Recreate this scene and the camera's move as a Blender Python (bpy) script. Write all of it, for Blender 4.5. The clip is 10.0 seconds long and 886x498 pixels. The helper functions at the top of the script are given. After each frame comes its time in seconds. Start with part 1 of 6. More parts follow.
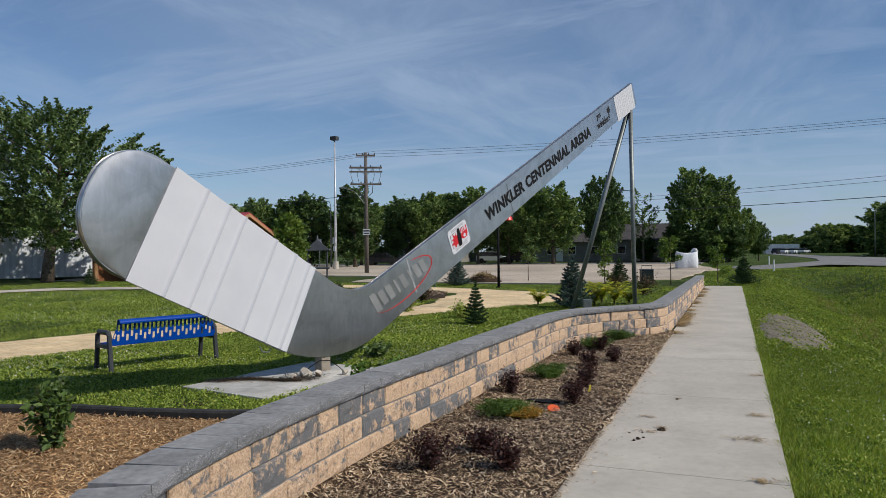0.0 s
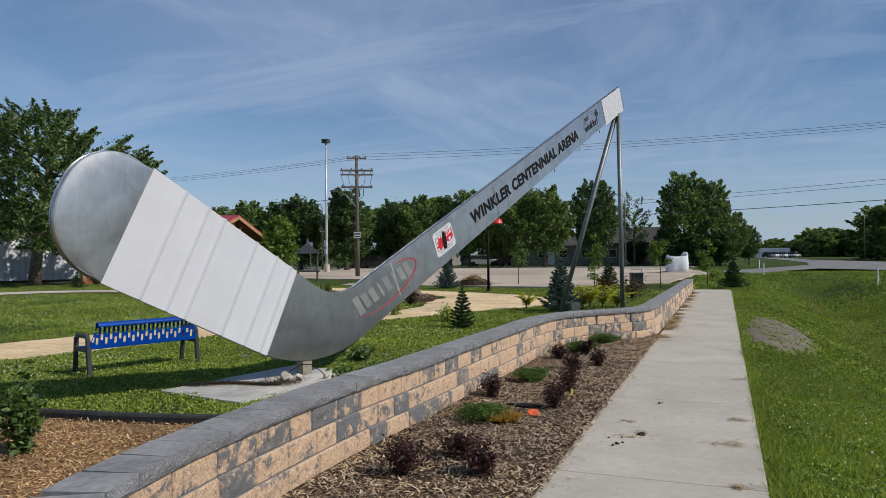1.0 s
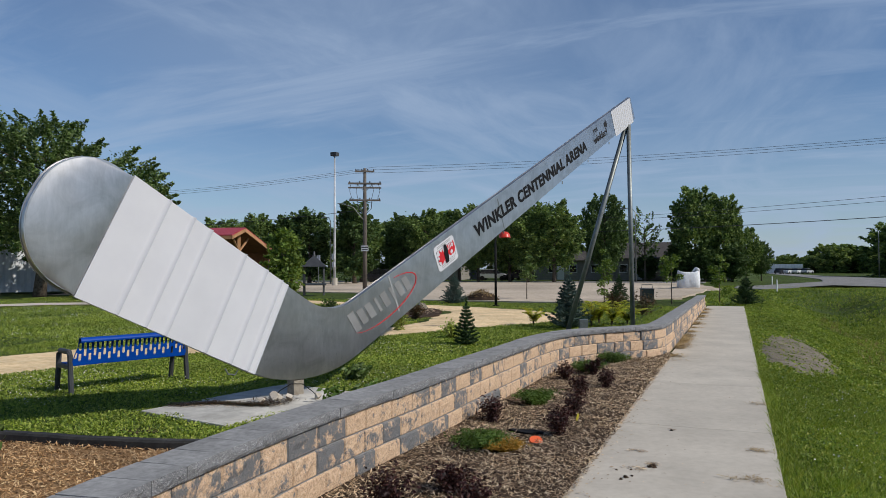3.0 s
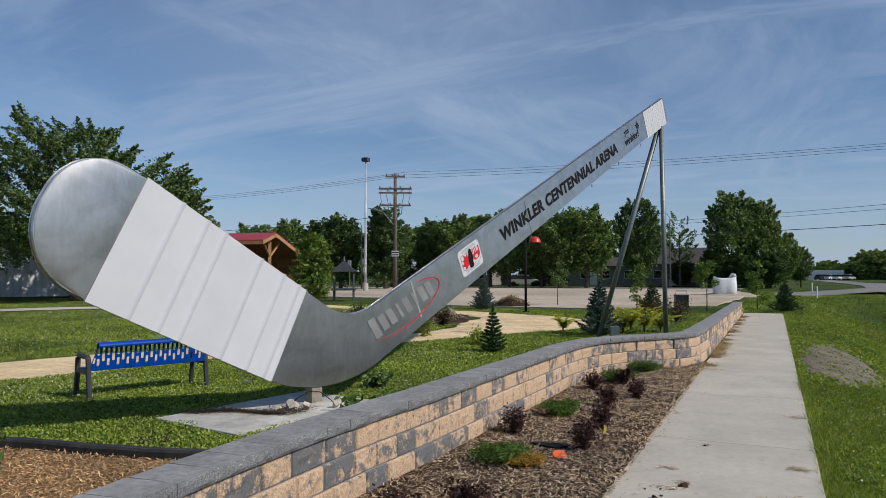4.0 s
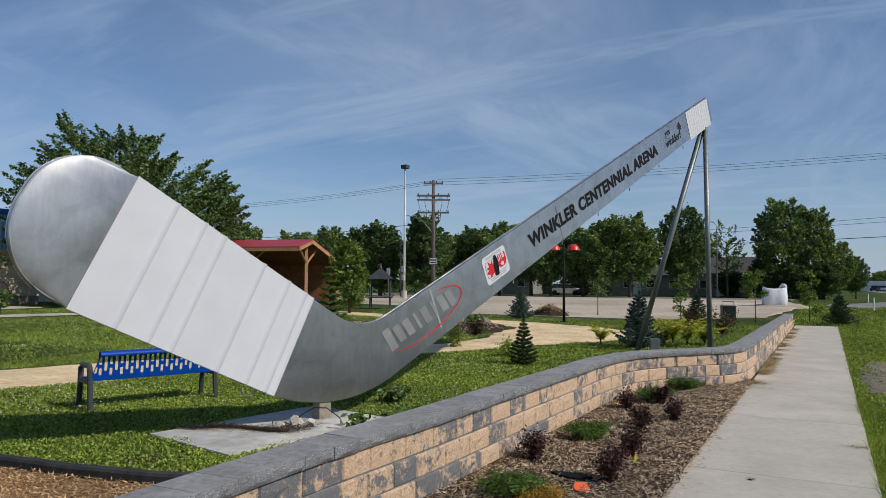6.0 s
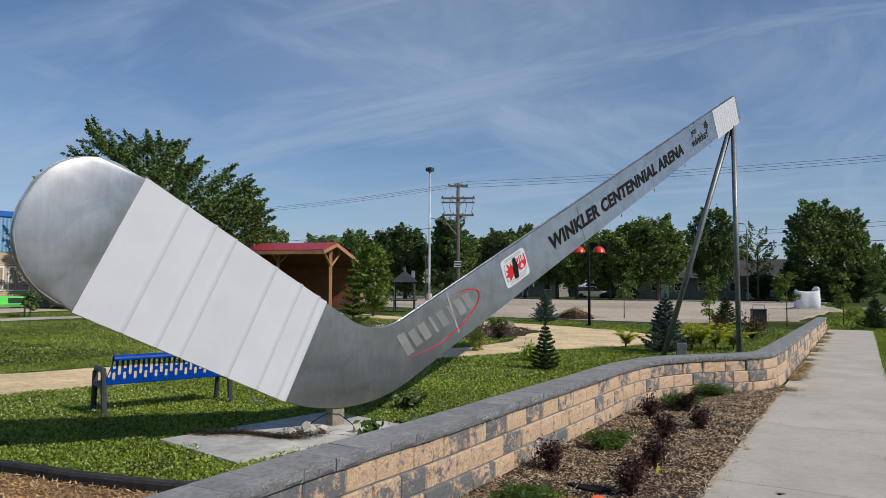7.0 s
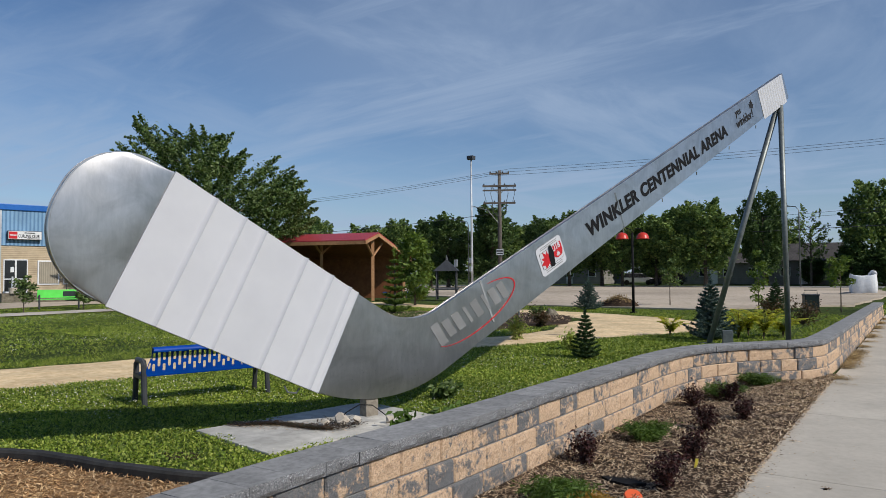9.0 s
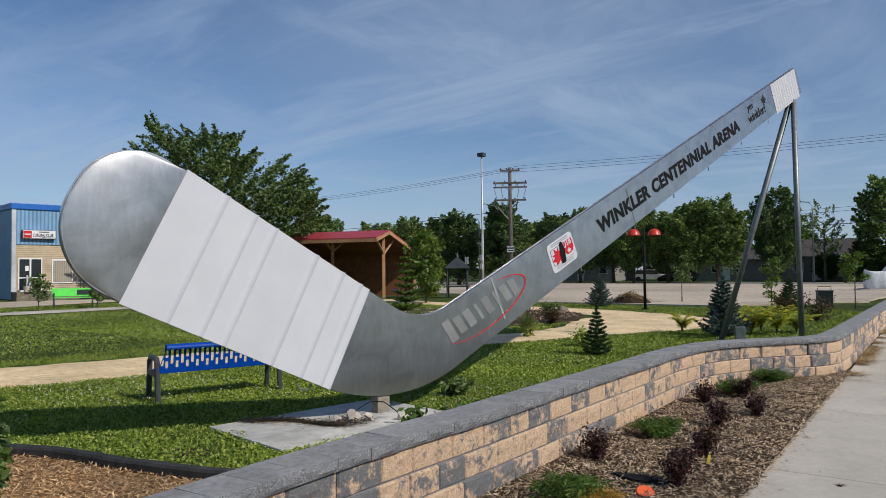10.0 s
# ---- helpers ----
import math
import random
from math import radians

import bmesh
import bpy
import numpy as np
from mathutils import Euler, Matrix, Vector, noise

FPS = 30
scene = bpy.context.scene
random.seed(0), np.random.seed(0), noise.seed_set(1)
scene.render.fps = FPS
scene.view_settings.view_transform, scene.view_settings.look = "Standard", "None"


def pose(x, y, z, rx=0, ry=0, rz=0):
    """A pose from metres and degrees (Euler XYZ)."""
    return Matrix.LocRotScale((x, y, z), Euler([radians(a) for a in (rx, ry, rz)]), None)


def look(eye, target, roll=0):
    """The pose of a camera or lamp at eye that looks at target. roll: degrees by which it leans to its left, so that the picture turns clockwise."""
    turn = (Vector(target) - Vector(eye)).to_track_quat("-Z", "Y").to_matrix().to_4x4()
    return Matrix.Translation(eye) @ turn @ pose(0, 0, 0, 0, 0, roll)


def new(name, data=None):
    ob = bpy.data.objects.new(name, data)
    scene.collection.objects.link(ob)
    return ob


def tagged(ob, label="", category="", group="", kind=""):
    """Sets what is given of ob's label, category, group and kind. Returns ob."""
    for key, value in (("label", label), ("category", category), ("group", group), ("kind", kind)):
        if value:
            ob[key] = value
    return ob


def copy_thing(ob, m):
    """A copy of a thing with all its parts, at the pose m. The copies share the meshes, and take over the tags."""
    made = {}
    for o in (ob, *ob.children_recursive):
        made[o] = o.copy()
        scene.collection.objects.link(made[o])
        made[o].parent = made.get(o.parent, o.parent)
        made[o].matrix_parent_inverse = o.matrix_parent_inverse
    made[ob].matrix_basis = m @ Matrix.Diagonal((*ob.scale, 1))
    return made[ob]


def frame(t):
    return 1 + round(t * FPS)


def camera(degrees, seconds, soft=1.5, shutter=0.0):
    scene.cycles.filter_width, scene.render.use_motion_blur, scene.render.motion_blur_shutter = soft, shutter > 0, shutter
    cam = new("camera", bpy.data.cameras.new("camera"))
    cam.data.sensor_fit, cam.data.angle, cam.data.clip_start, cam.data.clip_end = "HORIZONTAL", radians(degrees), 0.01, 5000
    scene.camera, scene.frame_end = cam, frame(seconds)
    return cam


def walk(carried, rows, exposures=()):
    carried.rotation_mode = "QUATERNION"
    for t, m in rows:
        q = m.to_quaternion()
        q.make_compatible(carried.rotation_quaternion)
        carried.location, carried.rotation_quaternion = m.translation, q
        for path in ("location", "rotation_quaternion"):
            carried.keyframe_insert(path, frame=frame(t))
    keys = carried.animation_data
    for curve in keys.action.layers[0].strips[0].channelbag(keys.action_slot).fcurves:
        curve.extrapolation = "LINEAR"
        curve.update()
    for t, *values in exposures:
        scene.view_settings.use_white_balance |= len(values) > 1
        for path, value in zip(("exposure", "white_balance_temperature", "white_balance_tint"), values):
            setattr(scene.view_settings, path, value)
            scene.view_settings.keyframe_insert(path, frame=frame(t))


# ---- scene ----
cam = camera(63.8, 10.0, soft=0.6)
PATH = [
    (0, (1.157, -0.62, 1.678), (0.403, 1.232, 1.686), -0.7),
    (0.5, (1.211, -0.573, 1.679), (0.467, 1.284, 1.693), -0.7),
    (1, (1.254, -0.503, 1.671), (0.519, 1.357, 1.688), -0.6),
    (1.5, (1.273, -0.445, 1.675), (0.549, 1.419, 1.702), -0.5),
    (2, (1.247, -0.307, 1.671), (0.532, 1.561, 1.712), -0.4),
    (2.5, (1.201, -0.152, 1.674), (0.478, 1.712, 1.724), -0.4),
    (4, (1.196, 0.329, 1.666), (0.354, 2.141, 1.738), -0.1),
    (4.5, (1.172, 0.516, 1.664), (0.318, 2.323, 1.745), -0.4),
    (5, (1.146, 0.711, 1.668), (0.272, 2.507, 1.752), -0.5),
    (5.5, (1.163, 0.898, 1.665), (0.252, 2.677, 1.753), 0.0),
    (7, (1.166, 1.321, 1.67), (0.154, 3.043, 1.772), 0.3),
    (7.5, (1.171, 1.402, 1.674), (0.13, 3.107, 1.771), 0.3),
    (8, (1.2, 1.455, 1.676), (0.125, 3.139, 1.765), 0.3),
    (8.5, (1.219, 1.484, 1.678), (0.119, 3.152, 1.757), -0.1),
    (9, (1.225, 1.488, 1.681), (0.108, 3.146, 1.751), -0.4),
    (9.5, (1.231, 1.487, 1.676), (0.097, 3.134, 1.741), -0.6),
    (10, (1.228, 1.485, 1.674), (0.086, 3.126, 1.737), -0.6),
]
walk(cam, [(t, look(eye, target, roll)) for t, eye, target, roll in PATH])

# ---- world, sun, exposure ----
SUN_EL, SUN_AZ = radians(38.5), radians(91)   # azimuth from +y towards +x
sun = new("sun", bpy.data.lights.new("sun", "SUN"))
sun.data.energy, sun.data.angle, sun.data.color = 3.75, radians(0.53), (1.0, 0.95, 0.87)
sun.matrix_world = look((30, 0, 25), (30 - math.sin(SUN_AZ) * math.cos(SUN_EL), -math.cos(SUN_AZ) * math.cos(SUN_EL), 25 - math.sin(SUN_EL)))
scene.view_settings.exposure = 0.0

world = bpy.data.worlds.new("sky")
scene.world = world
world.use_nodes = True


def link_world(nt):
    n, l = nt.nodes, nt.links
    n.clear()
    out, bg = n.new("ShaderNodeOutputWorld"), n.new("ShaderNodeBackground")
    sky = n.new("ShaderNodeTexSky")
    sky.sky_type, sky.sun_disc = "NISHITA", False
    sky.sun_elevation, sky.sun_rotation = SUN_EL, SUN_AZ
    sky.air_density, sky.dust_density, sky.ozone_density = 1.0, 0.15, 4.5
    co, sep, add = n.new("ShaderNodeTexCoord"), n.new("ShaderNodeSeparateXYZ"), n.new("ShaderNodeMath")
    l.new(co.outputs["Generated"], sep.inputs[0])
    add.operation, add.inputs[1].default_value = "ADD", 0.12
    l.new(sep.outputs["Z"], add.inputs[0])
    flat = n.new("ShaderNodeVectorMath")
    flat.operation = "DIVIDE"
    comb = n.new("ShaderNodeCombineXYZ")
    for i in range(3):
        l.new(add.outputs[0], comb.inputs[i])
    l.new(co.outputs["Generated"], flat.inputs[0])
    l.new(comb.outputs[0], flat.inputs[1])

    def cloud(rot, sc, noise_scale, lo, hi, dist):
        mp = n.new("ShaderNodeMapping")
        mp.inputs["Rotation"].default_value = (0, 0, radians(rot))
        mp.inputs["Scale"].default_value = sc
        l.new(flat.outputs[0], mp.inputs["Vector"])
        nz = n.new("ShaderNodeTexNoise")
        nz.inputs["Scale"].default_value, nz.inputs["Detail"].default_value = noise_scale, 9
        nz.inputs["Roughness"].default_value, nz.inputs["Distortion"].default_value = 0.6, dist
        l.new(mp.outputs[0], nz.inputs["Vector"])
        mr = n.new("ShaderNodeMapRange")
        mr.inputs["From Min"].default_value, mr.inputs["From Max"].default_value = lo, hi
        mr.interpolation_type = "SMOOTHSTEP"
        l.new(nz.outputs["Fac"], mr.inputs["Value"])
        return mr.outputs[0]

    a = cloud(35, (0.55, 2.2, 1), 1.1, 0.43, 0.74, 0.5)
    b = cloud(-20, (1.0, 0.35, 1), 1.3, 0.42, 0.78, 0.9)
    mx = n.new("ShaderNodeMath")
    mx.operation = "MAXIMUM"
    l.new(a, mx.inputs[0])
    l.new(b, mx.inputs[1])
    # a broad thin veil of high cloud to the north
    gap = n.new("ShaderNodeVectorMath")
    gap.operation = "DISTANCE"
    gap.inputs[1].default_value = (-1.15, 2.0, 0.75)
    l.new(flat.outputs[0], gap.inputs[0])
    veil = n.new("ShaderNodeMapRange")
    veil.interpolation_type = "SMOOTHSTEP"
    veil.inputs["From Min"].default_value, veil.inputs["From Max"].default_value = 1.3, 0.1
    veil.inputs["To Max"].default_value = 0.36
    l.new(gap.outputs["Value"], veil.inputs["Value"])
    low = n.new("ShaderNodeMapRange")
    low.interpolation_type = "SMOOTHSTEP"
    low.inputs["From Min"].default_value, low.inputs["From Max"].default_value = 0.26, -0.02
    low.inputs["To Max"].default_value = 0.42
    l.new(sep.outputs["Z"], low.inputs["Value"])
    thick = n.new("ShaderNodeMath")
    thick.operation = "MAXIMUM"
    l.new(veil.outputs[0], thick.inputs[0])
    l.new(low.outputs[0], thick.inputs[1])
    soft_b = n.new("ShaderNodeMath")
    soft_b.operation = "MULTIPLY_ADD"
    soft_b.inputs[1].default_value = 0.55
    l.new(mx.outputs[0], soft_b.inputs[0])
    l.new(thick.outputs[0], soft_b.inputs[2])
    dim = n.new("ShaderNodeMath")
    dim.operation, dim.inputs[1].default_value = "MINIMUM", 0.75
    l.new(soft_b.outputs[0], dim.inputs[0])
    mix = n.new("ShaderNodeMix")
    mix.data_type = "RGBA"
    l.new(dim.outputs[0], mix.inputs["Factor"])
    l.new(sky.outputs[0], mix.inputs["A"])
    mix.inputs["B"].default_value = (4.7, 5.7, 7.2, 1)
    tint = n.new("ShaderNodeMix")
    tint.data_type, tint.blend_type = "RGBA", "MULTIPLY"
    tint.inputs["Factor"].default_value = 1.0
    tint.inputs["B"].default_value = (0.93, 0.99, 1.07, 1)
    l.new(mix.outputs["Result"], tint.inputs["A"])
    l.new(tint.outputs["Result"], bg.inputs["Color"])
    bg.inputs["Strength"].default_value = 0.080
    l.new(bg.outputs[0], out.inputs[0])


link_world(world.node_tree)

# ---- materials ----


def ramp(nt, fac, cols, lo=0.3, hi=0.7, hard=False):
    r = nt.nodes.new("ShaderNodeValToRGB")
    e = r.color_ramp.elements
    for i, c in enumerate(cols):
        p = lo + (hi - lo) * i / max(1, len(cols) - 1)
        if i < 2:
            e[i].position = p
        else:
            e.new(p)
        e[i].color = (*c, 1)
    if hard:
        r.color_ramp.interpolation = "EASE"
    nt.links.new(fac, r.inputs[0])
    return r.outputs[0]


def noise_out(nt, vec, scale, detail=5, rough=0.6, dist=0.0):
    z = nt.nodes.new("ShaderNodeTexNoise")
    z.inputs["Scale"].default_value, z.inputs["Detail"].default_value = scale, detail
    z.inputs["Roughness"].default_value, z.inputs["Distortion"].default_value = rough, dist
    nt.links.new(vec, z.inputs["Vector"])
    return z.outputs["Fac"]


def blend(nt, a, b, fac, kind="MIX"):
    m = nt.nodes.new("ShaderNodeMix")
    m.data_type, m.blend_type = "RGBA", kind
    for key, v in (("Factor", fac), ("A", a), ("B", b)):
        if isinstance(v, (int, float)):
            m.inputs[key].default_value = v
        elif isinstance(v, tuple):
            m.inputs[key].default_value = (*v, 1)
        else:
            nt.links.new(v, m.inputs[key])
    return m.outputs["Result"]


def calc(nt, op, a, b, clamp=False):
    m = nt.nodes.new("ShaderNodeMath")
    m.operation, m.use_clamp = op, clamp
    for i, v in enumerate((a, b)):
        if isinstance(v, (int, float)):
            m.inputs[i].default_value = v
        else:
            nt.links.new(v, m.inputs[i])
    return m.outputs[0]


def basis(name):
    """A material with its shader and a vector in metres that differs from object to object."""
    m = bpy.data.materials.new(name)
    m.use_nodes = True
    nt = m.node_tree
    sh = nt.nodes["Principled BSDF"]
    co, inf = nt.nodes.new("ShaderNodeTexCoord"), nt.nodes.new("ShaderNodeObjectInfo")
    off = nt.nodes.new("ShaderNodeVectorMath")
    off.operation = "ADD"
    mul = calc(nt, "MULTIPLY", inf.outputs["Random"], 37.0)
    nt.links.new(co.outputs["Object"], off.inputs[0])
    nt.links.new(mul, off.inputs[1])
    return m, nt, sh, off.outputs[0], inf.outputs["Random"]


def bumped(nt, sh, height, strength, dist=0.01):
    b = nt.nodes.new("ShaderNodeBump")
    b.inputs["Strength"].default_value, b.inputs["Distance"].default_value = strength, dist
    nt.links.new(height, b.inputs["Height"])
    nt.links.new(b.outputs[0], sh.inputs["Normal"])


def mat(name, cols, scale=8.0, rough=0.8, metal=0.0, bump=0.3, bscale=60.0, big=0.25, bigscale=0.7, spread=(0.3, 0.7), dist=0.01, spec=0.4):
    m, nt, sh, v, rnd = basis(name)
    c = ramp(nt, noise_out(nt, v, scale), cols, *spread)
    if big:
        g = ramp(nt, noise_out(nt, v, bigscale, 4), [(1 - big,) * 3, (1 + big * 0.5,) * 3], 0.35, 0.65)
        c = blend(nt, c, g, 1.0, "MULTIPLY")
    nt.links.new(c, sh.inputs["Base Color"])
    sh.inputs["Metallic"].default_value = metal
    sh.inputs["Specular IOR Level"].default_value = spec
    rr = nt.nodes.new("ShaderNodeMapRange")
    rr.inputs["To Min"].default_value, rr.inputs["To Max"].default_value = max(0.05, rough - 0.1), min(1, rough + 0.1)
    nt.links.new(noise_out(nt, v, scale * 1.7, 3), rr.inputs["Value"])
    nt.links.new(rr.outputs[0], sh.inputs["Roughness"])
    if bump:
        bumped(nt, sh, noise_out(nt, v, bscale, 6), bump, dist)
    return m


def leafy(name, cols, rough=0.55, through_light=0.25, bigscale=0.5):
    """Leaves and blades: each one its own shade, patches over the whole plant, and some light passing through."""
    m, nt, sh, v, rnd = basis(name)
    geo = nt.nodes.new("ShaderNodeNewGeometry")
    c = ramp(nt, geo.outputs["Random Per Island"], cols, 0.0, 1.0)
    g = ramp(nt, noise_out(nt, v, bigscale, 3), [(0.72,) * 3, (1.18, 1.15, 1.05)], 0.35, 0.65)
    c = blend(nt, c, g, 1.0, "MULTIPLY")
    nt.links.new(c, sh.inputs["Base Color"])
    sh.inputs["Roughness"].default_value = rough
    sh.inputs["Specular IOR Level"].default_value = 0.3
    tr = nt.nodes.new("ShaderNodeBsdfTranslucent")
    nt.links.new(blend(nt, c, (1.25, 1.2, 0.7), 1.0, "MULTIPLY"), tr.inputs["Color"])
    mx = nt.nodes.new("ShaderNodeMixShader")
    mx.inputs[0].default_value = through_light
    nt.links.new(sh.outputs[0], mx.inputs[1])
    nt.links.new(tr.outputs[0], mx.inputs[2])
    nt.links.new(mx.outputs[0], nt.nodes["Material Output"].inputs["Surface"])
    return m


def block_material():
    """Split-face concrete: tan and charcoal in blotches, some blocks nearly all of one."""
    m, nt, sh, v, rnd = basis("split_face_block")
    tan = ramp(nt, noise_out(nt, v, 55, 7), [(0.39, 0.255, 0.16), (0.59, 0.41, 0.27), (0.72, 0.545, 0.385)], 0.3, 0.7)
    dark = ramp(nt, noise_out(nt, v, 120, 6), [(0.05, 0.052, 0.056), (0.14, 0.14, 0.145), (0.20, 0.20, 0.20), (0.42, 0.41, 0.40)], 0.3, 0.78)
    blot = noise_out(nt, v, 7.0, 10, 0.80, 0.1)
    r2 = calc(nt, "FRACT", calc(nt, "MULTIPLY", rnd, 7.31), 0.0)
    lim = calc(nt, "MULTIPLY_ADD", r2, 0.19)
    lim.node.inputs[2].default_value = -0.10
    f = calc(nt, "ADD", blot, lim)
    mr = nt.nodes.new("ShaderNodeMapRange")
    mr.inputs["From Min"].default_value, mr.inputs["From Max"].default_value = 0.49, 0.55
    nt.links.new(f, mr.inputs["Value"])
    grit = nt.nodes.new("ShaderNodeMapRange")
    grit.inputs["From Min"].default_value, grit.inputs["From Max"].default_value = 0.56, 0.64
    grit.inputs["To Max"].default_value = 0.7
    nt.links.new(noise_out(nt, v, 95, 4, 0.6), grit.inputs["Value"])
    tan = blend(nt, tan, (0.17, 0.14, 0.115), grit.outputs[0])
    nt.links.new(blend(nt, tan, dark, mr.outputs[0]), sh.inputs["Base Color"])
    sh.inputs["Roughness"].default_value = 0.92
    sh.inputs["Specular IOR Level"].default_value = 0.2
    bumped(nt, sh, noise_out(nt, v, 85, 7, 0.7), 1.0, 0.012)
    return m


def metal_material():
    """Rolled aluminium sheet: satin, with faint streaks, smudges and slight waviness."""
    m, nt, sh, v, rnd = basis("aluminium_sheet")
    mp = nt.nodes.new("ShaderNodeMapping")
    mp.inputs["Scale"].default_value = (3.5, 3.5, 0.8)
    mp.inputs["Rotation"].default_value = (radians(26), 0, 0)
    nt.links.new(v, mp.inputs[0])
    streak = noise_out(nt, mp.outputs[0], 6, 6, 0.7)
    c = ramp(nt, streak, [(0.465, 0.452, 0.445), (0.53, 0.515, 0.505)], 0.35, 0.65)
    smudge = ramp(nt, noise_out(nt, v, 2.2, 6, 0.6, 1.0), [(0.8, 0.8, 0.79), (1.05, 1.05, 1.05)], 0.35, 0.6)
    nt.links.new(blend(nt, c, smudge, 1.0, "MULTIPLY"), sh.inputs["Base Color"])
    sh.inputs["Metallic"].default_value = 0.92
    rr = nt.nodes.new("ShaderNodeMapRange")
    rr.inputs["To Min"].default_value, rr.inputs["To Max"].default_value = 0.25, 0.37
    nt.links.new(noise_out(nt, v, 3.0, 5), rr.inputs["Value"])
    nt.links.new(rr.outputs[0], sh.inputs["Roughness"])
    wave = noise_out(nt, v, 1.1, 2)
    bumped(nt, sh, calc(nt, "ADD", calc(nt, "MULTIPLY", streak, 0.01), wave), 0.35, 0.05)
    return m


def bands(name, cols, axis, period, rough=0.6, metal=0.0, duty=0.5, noise_amt=0.2):
    """Siding or courses seen from afar: ribs as fine relief and slight shade along one axis."""
    m, nt, sh, v, rnd = basis(name)
    co = nt.nodes.new("ShaderNodeTexCoord")
    sep = nt.nodes.new("ShaderNodeSeparateXYZ")
    nt.links.new(co.outputs["Object"], sep.inputs[0])
    w = calc(nt, "FRACT", calc(nt, "DIVIDE", sep.outputs[axis], period), 0.0)
    st = calc(nt, "GREATER_THAN", w, duty)
    c = blend(nt, cols[0], cols[1], st)
    g = ramp(nt, noise_out(nt, v, 1.3, 5), [(1 - noise_amt,) * 3, (1.05,) * 3], 0.3, 0.7)
    nt.links.new(blend(nt, c, g, 1.0, "MULTIPLY"), sh.inputs["Base Color"])
    sh.inputs["Roughness"].default_value, sh.inputs["Metallic"].default_value = rough, metal
    bumped(nt, sh, st, 0.6, 0.02)
    return m


BLOCK = block_material()
METAL = metal_material()
CAP = mat("charcoal_cap_concrete", [(0.20, 0.199, 0.196), (0.262, 0.26, 0.256), (0.315, 0.312, 0.306)], 22, 0.9, bump=0.4, bscale=120, big=0.2, bigscale=3, dist=0.006, spec=0.25)
CAPFRONT = mat("split_cap_face", [(0.045, 0.047, 0.05), (0.14, 0.142, 0.147), (0.23, 0.23, 0.235), (0.60, 0.60, 0.60)], 150, 0.95, bump=1.0, bscale=90, big=0.2, bigscale=3, dist=0.012, spec=0.2)
CONCRETE = mat("sidewalk_concrete", [(0.455, 0.412, 0.345), (0.49, 0.445, 0.375), (0.515, 0.47, 0.40)], 14, 0.9, bump=0.25, bscale=180, big=0.13, bigscale=1.1, dist=0.004, spec=0.25)
SLAB = mat("old_slab_concrete", [(0.42, 0.40, 0.36), (0.55, 0.53, 0.48)], 9, 0.9, bump=0.3, bscale=120, big=0.25, bigscale=2)
SOIL = mat("mulch_soil", [(0.022, 0.014, 0.010), (0.06, 0.04, 0.027), (0.11, 0.075, 0.05)], 22, 0.95, bump=0.9, bscale=45, big=0.3, bigscale=2, dist=0.02, spec=0.1)
SOIL2 = mat("fresh_mulch_soil", [(0.10, 0.055, 0.025), (0.28, 0.165, 0.08), (0.40, 0.26, 0.14)], 22, 0.95, bump=0.9, bscale=45, big=0.25, bigscale=2, dist=0.02, spec=0.1)
GROUND = mat("grassy_ground", [(0.028, 0.040, 0.012), (0.062, 0.092, 0.020), (0.11, 0.15, 0.036)], 7, 0.95, bump=1.0, bscale=30, big=0.35, bigscale=0.22, dist=0.04, spec=0.1)
SAND = mat("sand_path", [(0.60, 0.43, 0.24), (0.76, 0.57, 0.335), (0.83, 0.66, 0.42)], 9, 0.95, bump=0.6, bscale=35, big=0.22, bigscale=0.8, dist=0.02, spec=0.1)
GRAVEL = mat("pale_gravel", [(0.38, 0.31, 0.235), (0.49, 0.41, 0.32), (0.55, 0.465, 0.37)], 3, 0.95, bump=0.5, bscale=30, big=0.22, bigscale=0.12, dist=0.02, spec=0.1)
ASPHALT = mat("worn_asphalt", [(0.20, 0.195, 0.185), (0.27, 0.26, 0.25)], 6, 0.9, bump=0.3, bscale=60, spec=0.2)
DIRT = mat("bare_dirt", [(0.11, 0.095, 0.070), (0.19, 0.165, 0.125), (0.26, 0.23, 0.175)], 7, 0.95, bump=0.9, bscale=25, dist=0.03, spec=0.1)
CHIP = leafy("bark_chips", [(0.05, 0.031, 0.020), (0.17, 0.11, 0.07), (0.36, 0.25, 0.16), (0.60, 0.45, 0.30), (0.84, 0.70, 0.52)], 0.9, 0.0, 1.5)
CHIP2 = leafy("fresh_wood_chips", [(0.19, 0.10, 0.042), (0.40, 0.23, 0.11), (0.58, 0.37, 0.19), (0.70, 0.52, 0.31)], 0.9, 0.0, 1.5)
GRASS = leafy("lawn_blades", [(0.068, 0.12, 0.015), (0.18, 0.27, 0.033), (0.30, 0.385, 0.058), (0.44, 0.48, 0.115)], 0.5, 0.28, 0.45)
VERGE = leafy("verge_blades", [(0.07, 0.125, 0.014), (0.16, 0.255, 0.027), (0.255, 0.345, 0.045), (0.40, 0.42, 0.10)], 0.5, 0.33, 0.35)
CLOVER = leafy("clover_heads", [(0.62, 0.62, 0.55), (0.75, 0.75, 0.70)], 0.8, 0.1)
WHITE = mat("white_vinyl", [(0.53, 0.53, 0.555), (0.565, 0.565, 0.585)], 3, 0.62, bump=0.05, bscale=20, big=0.04)
BLUE = mat("blue_powder_coat", [(0.0005, 0.045, 0.285), (0.001, 0.057, 0.35)], 5, 0.45, bump=0.05, bscale=200, big=0.1, spec=0.15)
